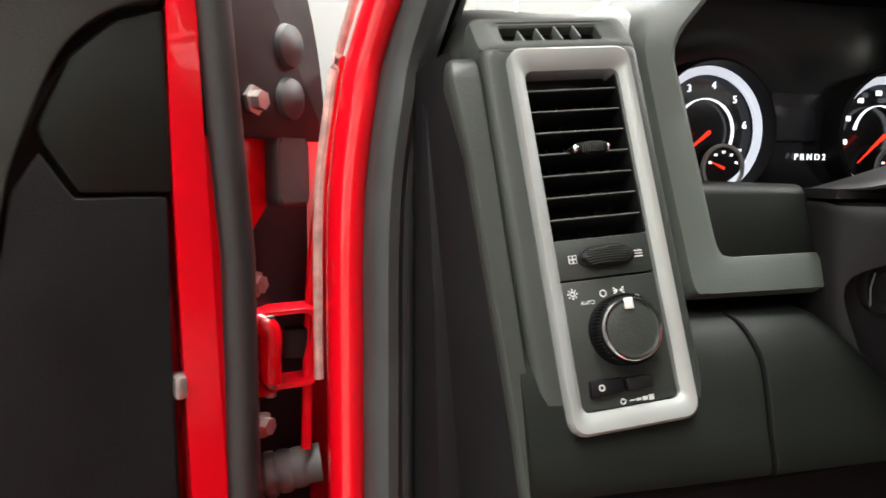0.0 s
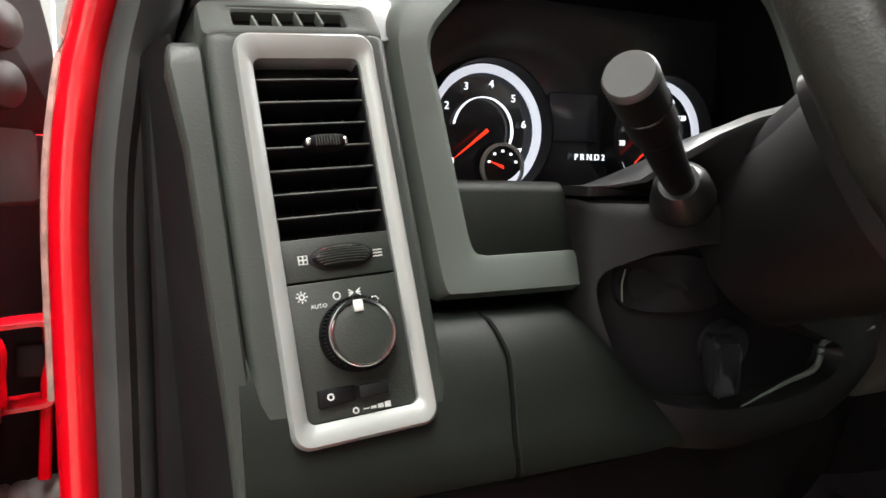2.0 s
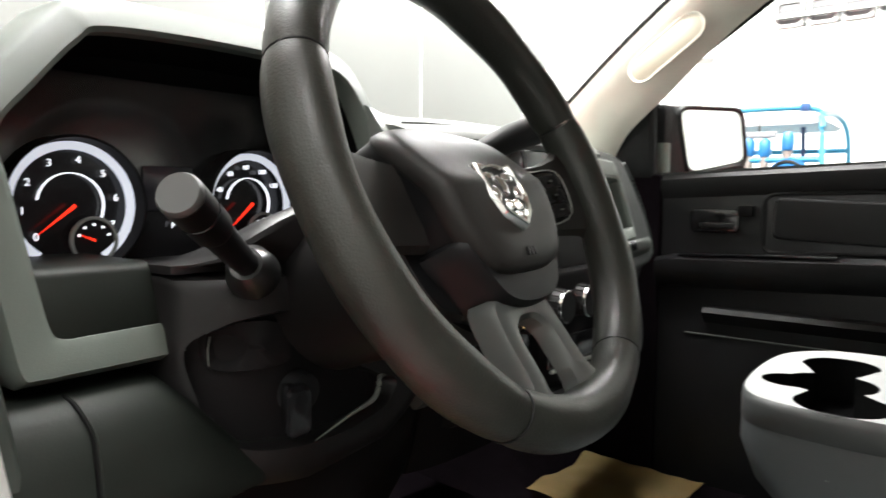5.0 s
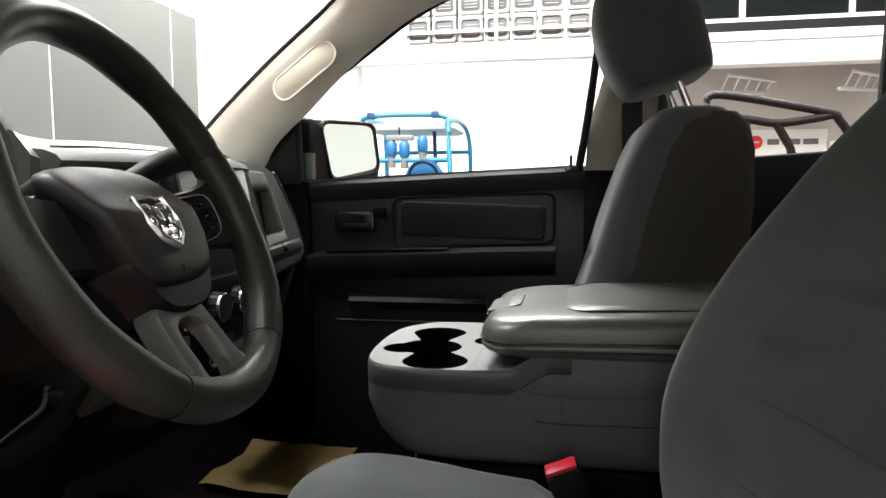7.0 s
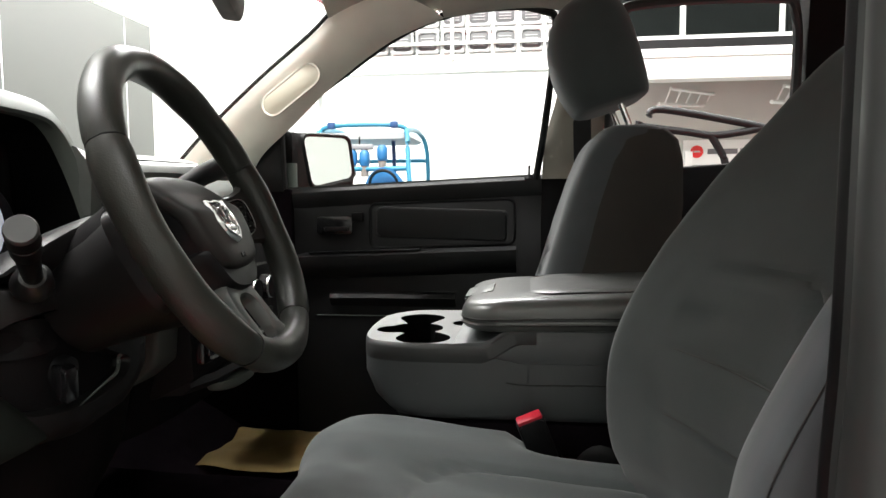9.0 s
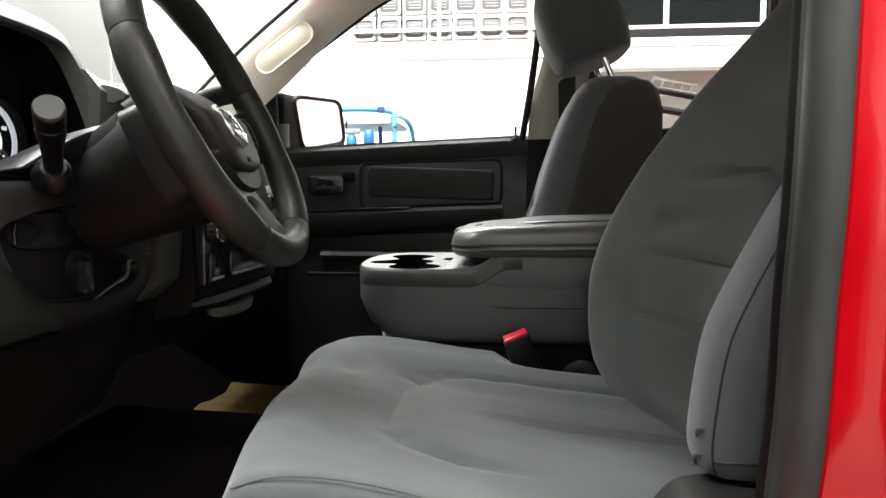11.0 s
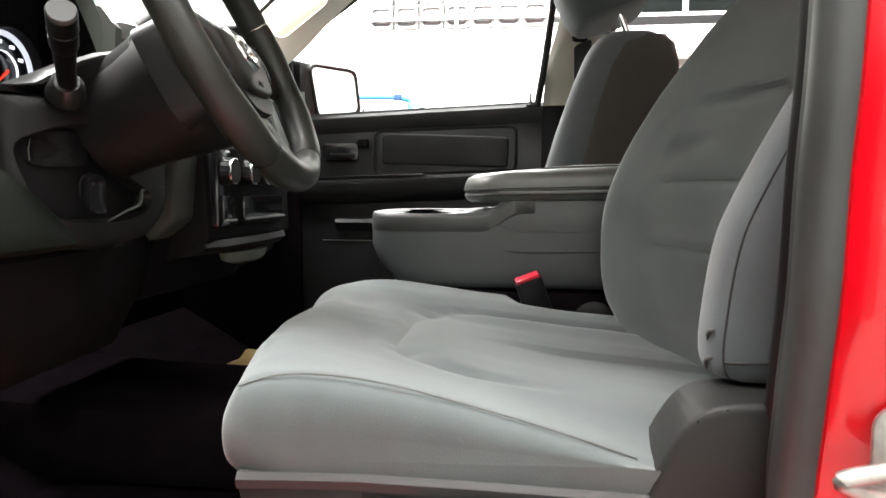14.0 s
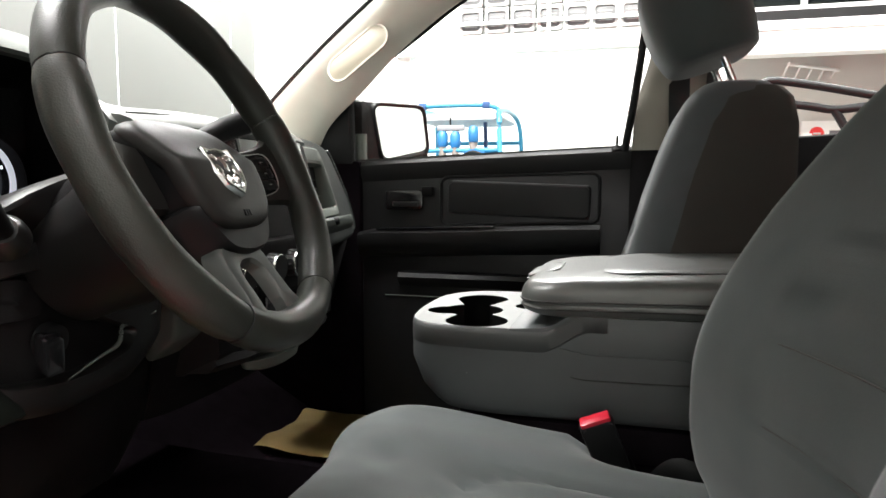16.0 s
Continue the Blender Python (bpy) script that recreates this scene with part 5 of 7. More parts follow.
part("hood_shelf", prism([(0.4045, 1.290), (0.4205, 1.342), (0.427, 1.346), (0.54, 1.346), (0.54, 1.290)], "x", 0.275, 0.362, 0.003), KNEE, dash, "dark shelf under the gauges")

# gauges
cl = thing("instrument_cluster", (0.45, 0.53, 1.38), "lit instrument cluster with two round gauges and red needles", "gauge cluster")
part("face", box(0.285, 0.60, 0.528, 0.534, 1.30, 1.495, 0.002), GLOSS, cl, "black gauge face")
def arc_ring(cx, cz, r0, r1, y, a0, a1, n=48, d=0.003):
    rings = []
    for i in range(n + 1):
        a = radians(a0 + (a1 - a0) * i / n)
        c, s = math.cos(a), math.sin(a)
        rings.append([V(cx + r0 * c, y, cz + r0 * s), V(cx + r1 * c, y, cz + r1 * s), V(cx + r1 * c, y + d, cz + r1 * s), V(cx + r0 * c, y + d, cz + r0 * s)])
    return loft(rings)
def gauge(cx, cz, r, digits, start, step, needle, small=True, size=0.0085):
    part("gauge_hood", loft([[V(cx + q * math.cos(a), y, cz + q * math.sin(a)) for a in (2 * math.pi * j / 48 for j in range(48))] for q, y in ((r * 1.10, 0.528), (r * 1.10, 0.508), (r * 1.05, 0.506), (r * 1.02, 0.520))], caps=False), DARK, cl, "dark gauge surround")
    part("lit_ring", arc_ring(cx, cz, r * 0.87, r * 1.0, 0.5185, -62, 236), RINGLIGHT, cl, "bright white gauge ring")
    part("inner_ring", arc_ring(cx, cz, r * 0.50, r * 0.515, 0.521, -30, 170), DIGIT, cl)
    for i, dgt in enumerate(digits):
        a = radians(start - step * i)
        text("digit", dgt, Matrix.Translation((cx + r * 0.72 * math.cos(a), 0.522, cz + r * 0.72 * math.sin(a))) @ Matrix.Rotation(radians(90), 4, "X"), size, DIGIT, cl)
    a = radians(needle)
    part("needle", prism([(cx - 0.0014 * math.sin(a) * 1, cz + 0.0014 * math.cos(a)), (cx + r * 0.72 * math.cos(a), cz + r * 0.72 * math.sin(a)), (cx + 0.0014 * math.sin(a), cz - 0.0014 * math.cos(a))], "y", 0.514, 0.5155), NEEDLE, cl, "red needle")
    sx, sz = cx + r * 0.30, cz - r * 0.56
    part("small_dial", arc_ring(sx, sz, r * 0.33, r * 0.38, 0.5165, 0, 360), SILVER, cl, "small inset dial ring")
    part("small_face", turned([(0, r * 0.33), (0.002, r * 0.33)], (sx, 0.519, sz), (0, 1, 0), 24), BLACK, cl)
    part("small_needle", prism([(sx, sz + 0.0012), (sx - r * 0.25, sz + r * 0.10), (sx, sz - 0.0012)], "y", 0.5155, 0.5165), NEEDLE, cl)
    for k in range(5):
        b = radians(160 - 35 * k)
        part("dial_mark", box(sx + r * 0.25 * math.cos(b) - 0.001, sx + r * 0.25 * math.cos(b) + 0.001, 0.5168, 0.518, sz + r * 0.25 * math.sin(b) - 0.001, sz + r * 0.25 * math.sin(b) + 0.001), DIGIT, cl)
gauge(0.3505, 1.3855, 0.052, "01234567", 222, 35.5, 218)
gauge(0.5235, 1.3855, 0.050, ["", "20", "40", "60", "80", "100", "120", "", ""], 222, 32, 222, size=0.0065)
part("display", box(0.414, 0.464, 0.5245, 0.5275, 1.379, 1.420, 0.002), mat("dark_display", (0.02, 0.02, 0.025), 0.2), cl, "dark small display")
text("gear_marks", "P R N D 2", Matrix.Translation((0.455, 0.523, 1.366)) @ Matrix.Rotation(radians(90), 4, "X"), 0.0075, DIGIT, cl)

# knee panel and column surround
def seam_x(z):
    return 0.2865 + 0.0045 * math.exp(-((z - 1.240) / 0.020) ** 2)
def cowl_ring(f, back=0.0):
    """A section of the panel below the gauges: rolled top, sloping face, edge tucked under; it widens downwards to the column."""
    out = []
    for y, z in ((0.47, 1.2640), (0.402, 1.2640), (0.390, 1.2615), (0.380, 1.2545), (0.3705, 1.243), (0.3615, 1.225), (0.3525, 1.201), (0.3475, 1.186), (0.3490, 1.179), (0.358, 1.174), (0.40, 1.165), (0.47, 1.03), (0.58, 1.0)):
        x1 = 0.348 + 0.85 * (1.271 - max(z, 1.17))
        x = 0.137 + (x1 - 0.137) * f
        out.append(V(x, y + back, z))
    return out
part("knee_panel", loft([cowl_ring(f) for f in (0, 0.02, 0.1, 0.2, 0.3, 0.4, 0.5, 0.6, 0.7, 0.8)] + [cowl_ring(0.88, 0.001), cowl_ring(0.95, 0.004), cowl_ring(0.988, 0.010), cowl_ring(1.0, 0.020), cowl_ring(1.0, 0.06)]), KNEE, dash, "smooth knee panel with an upright seam, shade in its colour")
seam_line = smooth_path([V(seam_x(p.z), p.y - 0.0006, p.z) for p in cowl_ring(0.5)[1:9]], 6)
part("panel_seam", tube(seam_line, 0.0013, 6), VOID, dash, "dark upright panel seam")
part("seam_edge", tube([p + V(0.0022, 0.0004, 0) for p in seam_line], 0.0012, 6), KNEE, dash, "rounded edge beside the seam")
part("lower_knee", loft([[V(x, y + s, z) for y, z in ((0.45, 1.185), (0.37, 1.178), (0.362, 1.165), (0.375, 1.10), (0.42, 1.02), (0.56, 0.99), (0.58, 1.18))] for x, s in ((0.125, 0.02), (0.16, 0.0), (0.36, 0.01), (0.50, 0.02), (0.62, 0.03), (0.66, 0.05))]), DARK, dash, "black lower knee bolster")
col = thing("steering_column", (0.47, 0.35, 1.28), "dark plastic steering column shroud with stalks and ignition", "steering column")
def swell(p):
    return 0.050 * max(0, min(1.0, (0.455 - p) / 0.095)) ** 2 + 0.02 * max(0, (p - 0.55) / 0.08) ** 2
low_out = [(0.360, 1.335), (0.360, 1.25), (0.361, 1.21), (0.370, 1.188), (0.395, 1.173), (0.45, 1.169), (0.54, 1.178), (0.61, 1.215), (0.638, 1.28), (0.638, 1.335)]
low_in = soft([(0.366, 1.281), (0.384, 1.296), (0.429, 1.307), (0.446, 1.288), (0.462, 1.268), (0.500, 1.250), (0.540, 1.234), (0.541, 1.222), (0.528, 1.211), (0.490, 1.203), (0.444, 1.2025), (0.400, 1.207), (0.382, 1.222), (0.373, 1.245)])
oc = (0.432, 1.258)
po, pi = polar(low_out, oc, 288), polar(low_in, oc, 288)
def panel_ring(k, y, pull=1.0):
    out = []
    for (a, b), (c, d) in zip(po, pi):
        x, z = a * (1 - k) + c * k, b * (1 - k) + d * k
        x, z = oc[0] + (x - oc[0]) * pull, oc[1] + (z - oc[1]) * pull
        out.append(V(x, y + swell(x), z))
    return out
part("ignition_panel", loft([panel_ring(0, 0.50), panel_ring(0, 0.356), panel_ring(0.06, 0.348), panel_ring(0.25, 0.344), panel_ring(0.6, 0.342), panel_ring(0.93, 0.342), panel_ring(1.0, 0.346), panel_ring(1.0, 0.362, 0.97)], caps=False), COLUMN, col, "dark smooth lower column surround with a rounded opening")
part("opening_floor", loft([panel_ring(1.0, 0.361, 0.98), panel_ring(1.0, 0.3615, 0.5), panel_ring(1.0, 0.3615, 0.1)]), DARK, col, "black back of the ignition opening")
plate = soft([(0.383, 1.270), (0.384, 1.294), (0.412, 1.301), (0.432, 1.296), (0.441, 1.272), (0.432, 1.264), (0.395, 1.262)])
part("switch_plate", loft([[V(0.412 + (p - 0.412) * k, y + swell(p), 1.28 + (q - 1.28) * k) for p, q in plate] for k, y in ((1.0, 0.370), (1.0, 0.357), (0.96, 0.3555), (0.1, 0.3555))]), DARK, col, "smooth dark plate beside the ignition lock")
part("plate_edge", tube([(x, 0.3555 + swell(x), z) for x, z in ((0.3840, 1.268), (0.3835, 1.280), (0.3850, 1.290))], 0.0006, 6), PODGREY, col, "thin pale plate edge")
rim_pts = smooth_path([(0.452, 0.3425, 1.2015), (0.49, 0.3425, 1.2125), (0.518, 0.3435, 1.2185), (0.526, 0.344, 1.228), (0.530, 0.345, 1.237), (0.555, 0.347, 1.2385), (0.588, 0.35, 1.242)], 6)
part("ignition_rim", tube(rim_pts, [0.0006 + 0.0016 * min(1, i / 12) for i in range(len(rim_pts))], 8), PODGREY, col, "thin bright lower rim")
part("lock_barrel", turned([(0.0, 0.017), (-0.012, 0.016), (-0.014, 0.012), (-0.014, 0.002)], (0.447, 0.362, 1.240), (0, 1, 0.12), 28), BLACK, col, "round ignition lock")
part("key_head", loft([[V(0.436 + p + (0.35 - y) * -0.25, y, 1.2325 + q - (0.35 - y) * 0.3) for p, q in rounded(w, h, 0.005, 5)] for y, w, h in ((0.358, 0.016, 0.030), (0.350, 0.022, 0.036), (0.341, 0.023, 0.037), (0.337, 0.021, 0.035), (0.336, 0.016, 0.030))]), GLOSS, col, "black key fob head")
part("key_ridge", tube([(0.4265, 0.343, 1.246), (0.4260, 0.341, 1.23), (0.4290, 0.341, 1.218)], 0.0010, 6), PODGREY, col)
up_in = [(0.360, 1.3375), (0.640, 1.3375), (0.625, 1.372), (0.56, 1.398), (0.50, 1.402), (0.455, 1.391), (0.425, 1.379), (0.402, 1.364), (0.384, 1.349), (0.370, 1.345), (0.360, 1.344)]
def shroud_ring(y, k, flat):
    return [V(0.48 + (p - 0.48) * k, y + swell(p) * (1.0 if y < 0.40 else 0.5), 1.3375 + (q - 1.3375) * k * flat) for p, q in up_in]
part("upper_shroud", loft([shroud_ring(0.50, 1.0, 0.05), shroud_ring(0.46, 1.0, 0.12), shroud_ring(0.42, 1.0, 0.5), shroud_ring(0.375, 1.0, 0.9), shroud_ring(0.354, 1.0, 1.0), shroud_ring(0.345, 0.985, 0.97), shroud_ring(0.342, 0.95, 0.9), shroud_ring(0.341, 0.5, 0.5)]), COLUMN, col, "dark upper column surround")
part("column_sleeve", tube([(0.490, 0.36, 1.318), (0.492, 0.33, 1.342), (0.494, 0.29, 1.365)], [0.045, 0.055, 0.060], 32), DARK, col, "dark column sleeve")
stalk = part("turn_stalk", tube([(0.388, 0.340, 1.347), (0.365, 0.325, 1.36), (0.340, 0.308, 1.375)], [0.0090, 0.0098, 0.0112], 20), STALK, col, "black multifunction stalk")
part("stalk_barrel", tube([(0.342, 0.309, 1.374), (0.338, 0.3065, 1.3762), (0.304, 0.2835, 1.3955)], [0.0112, 0.0130, 0.0136], 24), STALK, stalk)
part("stalk_cap", tube([(0.304, 0.2835, 1.3955), (0.3015, 0.282, 1.397), (0.3, 0.281, 1.3978)], [0.0136, 0.0134, 0.0122], 24), mat("plain_grey_cap", (0.040, 0.042, 0.040), 0.5, mottle=(0.02, 0.06)), stalk, "grey end cap of the stalk")
sd = (V(0.304, 0.2835, 1.3955) - V(0.342, 0.309, 1.374)).normalized()
SM = axes(V(0.342, 0.309, 1.374).lerp(V(0.304, 0.2835, 1.3955), 0.30), sd, sd.cross(V(0.45, -0.85, -0.2)))
for k in range(4):
    part("print_mark", moved(box(-0.0006, 0.0006, -0.0013, 0.0013, 0.0122, 0.0134), SM @ Matrix.Rotation(radians(-36 + 17 * k), 4, "X")), WHITE, stalk, "small white printed mark")
part("stalk_groove", moved(turned([(0.012, 0.0132), (0.0126, 0.0138), (0.0134, 0.0138), (0.014, 0.0132)], (0, 0, 0), (1, 0, 0), 28), SM), GLOSS, stalk, "thin ring groove")
part("stalk_collar", tube([(0.402, 0.352, 1.338), (0.392, 0.343, 1.345), (0.386, 0.339, 1.348)], [0.020, 0.017, 0.012], 24), mat("satin_black_collar", (0.008, 0.008, 0.008), 0.33, mottle=(0.03, 0.1)), col, "shiny stalk collar")
part("gear_stalk", tube([(0.56, 0.34, 1.39), (0.60, 0.32, 1.42), (0.66, 0.30, 1.45), (0.72, 0.29, 1.468)], [0.012, 0.011, 0.014, 0.016], 14), BLACK, col, "black column gear lever")

# ---------------------------------------------------------------- steering wheel
WC, WT, WR, Wr = V(0.495, 0.208, 1.408), 25.6, 0.171, 0.0160
TURN = Matrix.Rotation(radians(4.5), 3, "Z")
W = axes(WC, TURN @ V(1, 0, 0), TURN @ V(0, math.sin(radians(WT)), math.cos(radians(WT))))
wheel = thing("steering_wheel", WC, "dark grey leather steering wheel with four spokes and a chrome emblem", "steering wheel")
def rim_depth(a):
    return 0.0005 * math.sin(7 * a) + 0.0004 * math.sin(13 * a + 1.0)
for a0, a1, name in ((19.5, 157, "rim_upper"), (157.6, 239, "rim_side"), (239.6, 301, "rim_bottom"), (301.6, 378.9, "rim_side")):
    n = int((a1 - a0) / 3)
    rings = []
    for i in range(n + 1):
        a = radians(a0 + (a1 - a0) * i / n)
        c = V(math.cos(a), math.sin(a), 0)
        bump = 0.0012 + rim_depth(a) - (0.0009 if i in (0, n) else 0.0)
        rings.append([c * (WR + (Wr + bump) * 1.02 * math.cos(b)) + V(0, 0, (Wr + bump) * 1.12 * math.sin(b)) for b in (2 * math.pi * j / 24 for j in range(24))])
    part(name, moved(loft(rings), W), LEATHER, wheel, "grained dark leather rim section")
for a in (157.3, 239.3, 301.3, 379.2):
    q = radians(a)
    part("rim_joint", moved(tube([V((WR + Wr * 1.02 * math.cos(b)) * math.cos(q), (WR + Wr * 1.02 * math.cos(b)) * math.sin(q), Wr * 1.12 * math.sin(b)) for b in (2 * math.pi * j / 28 for j in range(28))], 0.0006, 6, loop=True), W), BLACK, wheel, "dark joint across the rim")
def outline_ring(pts, w, k, cu, cv):
    return [V(cu + (a - cu) * k, cv + (b - cv) * k, w) for a, b in pts]
def pad_ring(pts, k, drop, cv=-0.014):
    """A ring of the airbag pad: level below, falling back towards its upper edge."""
    out = []
    for a, b in pts:
        v = cv + (b - cv) * k
        out.append(V(-0.003 + a * k, v, 0.0105 - 0.60 * max(0.0, v + 0.004) - drop))
    return out
pad_pts = soft([(-0.066, 0.044), (-0.036, 0.054), (0.0, 0.056), (0.036, 0.054), (0.068, 0.044), (0.074, 0.012), (0.073, -0.028), (0.061, -0.055), (0.042, -0.067), (0.004, -0.070), (-0.032, -0.067), (-0.049, -0.054), (-0.063, -0.028), (-0.071, 0.012)], 6)
band_pts = soft([(-0.060, -0.040), (-0.047, -0.068), (-0.030, -0.086), (0.004, -0.092), (0.038, -0.087), (0.058, -0.070), (0.070, -0.040), (0.004, -0.040)], 6)
shell_pts = soft([(-0.082, 0.026), (-0.04, 0.040), (0.0, 0.042), (0.04, 0.040), (0.082, 0.026), (0.080, -0.030), (0.060, -0.075), (0.0, -0.090), (-0.060, -0.075), (-0.080, -0.030)], 6)
part("pad_shell", moved(loft([outline_ring(shell_pts, w, k, 0.0, -0.015) for w, k in ((-0.075, 1.0), (-0.045, 1.0), (-0.037, 0.97), (-0.037, 0.3))]), W), BLACK, wheel, "black shell behind the airbag pad")
part("lower_band", moved(loft([outline_ring(band_pts, w, k, -0.003, -0.055) for w, k in ((-0.055, 1.02), (-0.014, 1.02), (-0.005, 0.98), (-0.001, 0.93), (0.0, 0.4))]), W), BLACK, wheel, "black band under the airbag pad")
part("pad_flank", moved(loft([pad_ring(pad_pts, k, d) for k, d in ((0.94, 0.055), (0.965, 0.035), (0.980, 0.019), (0.9, 0.019))]), W), BLACK, wheel, "black flank of the airbag pad")
part("hub_pad", moved(loft([pad_ring(pad_pts, k, d) for k, d in ((0.985, 0.020), (1.0, 0.017), (0.992, 0.0105), (0.965, 0.0058), (0.93, 0.0036), (0.85, 0.0020), (0.7, 0.0008), (0.5, 0.0002), (0.25, 0.0), (0.08, 0.0))]), W), PADSKIN, wheel, "soft airbag pad with a rolled edge")
for sgn in (-1, 1):
    part("side_spoke", moved(loft([[V(sgn * x, y0 + dy, z + dz) for dy, dz in ((h, -0.006), (h * 0.9, 0.001), (h * 0.6, 0.003), (-h * 0.6, 0.003), (-h * 0.9, 0.001), (-h, -0.006), (-h * 0.7, -0.018), (h * 0.7, -0.018))] for x, y0, z, h in ((0.05, -0.008, -0.030, 0.030), (0.075, -0.008, -0.024, 0.031), (0.10, -0.008, -0.019, 0.031), (0.125, -0.008, -0.014, 0.033), (0.145, -0.007, -0.009, 0.037), (0.158, -0.005, -0.005, 0.046), (0.167, -0.003, -0.001, 0.060))]), W), PADSKIN, wheel, "dark side spoke with switches")
    low_w = 0.0 if sgn > 0 else -0.006
    sq = soft([(0.079, 0.010), (0.105, 0.015), (0.132, 0.014), (0.139, -0.002), (0.133, -0.026), (0.105, -0.033), (0.080, -0.030)], 3)
    sw = part("switch_block", moved(loft([[V(sgn * (0.109 + (a - 0.109) * k), -0.008 + (b + 0.008) * k, w + low_w - 0.19 * (0.139 - a)) for a, b in sq] for w, k in ((-0.020, 1.0), (-0.0075, 1.0), (-0.0060, 0.97), (-0.0072, 0.93), (-0.0072, 0.3))]), W), GLOSS, wheel, "gloss black switch block")
    part("switch_trim", moved(tube([V(sgn * a, b, low_w - 0.0056 - 0.19 * (0.139 - a)) for a, b in sq[1:16]], 0.0007, 6), W), SILVER, sw, "thin bright trim line")
    for iy in (0, 1, 2):
        for ix, wd in ((0, 0.021), (1, 0.024)):
            ca = 0.096 + 0.0245 * ix
            bt = part("switch_button", moved(loft([[V(sgn * (ca + a * k), -0.0215 + iy * 0.0132 + b * k, w + low_w - 0.19 * (0.139 - ca - a)) for a, b in rounded(wd, 0.0115, 0.0025, 3)] for w, k in ((-0.0085, 1.0), (-0.0052, 0.98), (-0.0044, 0.9), (-0.0044, 0.3))]), W), BLACK, sw)
            part("button_mark", moved(box(sgn * ca - 0.004, sgn * ca + 0.004, -0.0222 + iy * 0.0132, -0.0208 + iy * 0.0132, -0.0046 + low_w - 0.19 * (0.139 - ca), -0.0036 + low_w - 0.19 * (0.139 - ca)), W), PODGREY, bt, "small pale printed mark")
def spoke_ring(pts, z, k=1.0):
    return [V(-0.006 + a * k, -0.129 + b * k, z * 0.62 + 0.014 * max(0.0, min(1.0, (-0.085 - (-0.129 + b)) / 0.075)) ** 1.2 - 0.012) for a, b in pts]
s_out = polar(soft([(-0.034, 0.048), (0.0, 0.052), (0.034, 0.048), (0.041, 0.02), (0.044, -0.012), (0.058, -0.042), (0.0, -0.048), (-0.058, -0.042), (-0.044, -0.012), (-0.041, 0.02)], 4), (0.0, 0.0), 72)
s_in = polar(rounded(0.044, 0.062, 0.019, 8), (0.0, 0.0), 72)
s_mid = [(a * 0.55 + c * 0.45, b * 0.55 + d * 0.45) for (a, b), (c, d) in zip(s_out, s_in)]
part("lower_spoke", moved(loft([spoke_ring(s_out, -0.030), spoke_ring(s_out, -0.004), spoke_ring([(a * 0.9 + c * 0.1, b * 0.9 + d * 0.1) for (a, b), (c, d) in zip(s_out, s_in)], 0.003), spoke_ring(s_mid, 0.006), spoke_ring([(a * 0.12 + c * 0.88, b * 0.12 + d * 0.88) for (a, b), (c, d) in zip(s_out, s_in)], 0.003), spoke_ring(s_in, -0.003), spoke_ring(s_in, -0.022, 1.0)], caps=False), W), mat("satin_dark_silver", (0.075, 0.079, 0.075), 0.38, 0.2, mottle=(0.05, 0.06)), wheel, "satin grey lower spokes round an oval opening")
part("hub_back", moved(turned([(-0.19, 0.058), (-0.155, 0.062), (-0.12, 0.068), (-0.085, 0.076), (-0.060, 0.080), (-0.045, 0.076), (-0.045, 0.02)], (0.005, -0.024, 0), (0, 0, 1), 40), W), COLUMN, wheel, "dark cover behind the hub")
shield = [(-0.025, 0.022), (-0.012, 0.020), (0.0, 0.022), (0.012, 0.020), (0.025, 0.022), (0.026, -0.006), (0.017, -0.022), (0.0, -0.034), (-0.017, -0.022), (-0.026, -0.006)]
EM = W @ Matrix.Translation((-0.004, -0.0135, -0.0005)) @ Matrix.Rotation(radians(-10.5), 4, "X") @ Matrix.Diagonal((0.96, 0.94, 1, 1))
em = part("emblem", moved(loft([[V(p * k, q * k, w) for p, q in shield] for k, w in ((1, 0.002), (1, 0.0105), (0.95, 0.0125), (0.87, 0.0125), (0.83, 0.0095))]), EM), CHROME, wheel, "chrome shield emblem")
part("emblem_face", moved(loft([[V(p * 0.83 * k, q * 0.83 * k, w) for p, q in shield] for k, w in ((1, 0.0095), (0.98, 0.0099))]), EM), BLACK, em)
for a, b, c, d in ((-0.013, 0.010, 0.0085, 0.0060), (0.013, 0.010, 0.0085, 0.0060), (-0.0155, -0.004, 0.0055, 0.0085), (0.0155, -0.004, 0.0055, 0.0085), (0.0, 0.003, 0.0060, 0.0105), (-0.006, -0.015, 0.004, 0.007), (0.006, -0.015, 0.004, 0.007), (0.0, -0.0235, 0.0045, 0.005)):
    part("emblem_relief", moved(turned([(0.0085, 1.0), (0.0110, 0.85), (0.0128, 0.35)], (0, 0, 0), (0, 0, 1), 10), EM @ Matrix.Translation((a, b, 0.0)) @ Matrix.Diagonal((c, d, 1, 1))), CHROME, em)
for k in range(3):
    part("airbag_mark", moved(box(-0.0065 + 0.0046 * k, -0.0028 + 0.0046 * k, -0.0605, -0.0545, 0.0086, 0.0102, 0.0003), W), BLACK, wheel, "small dark printed mark")

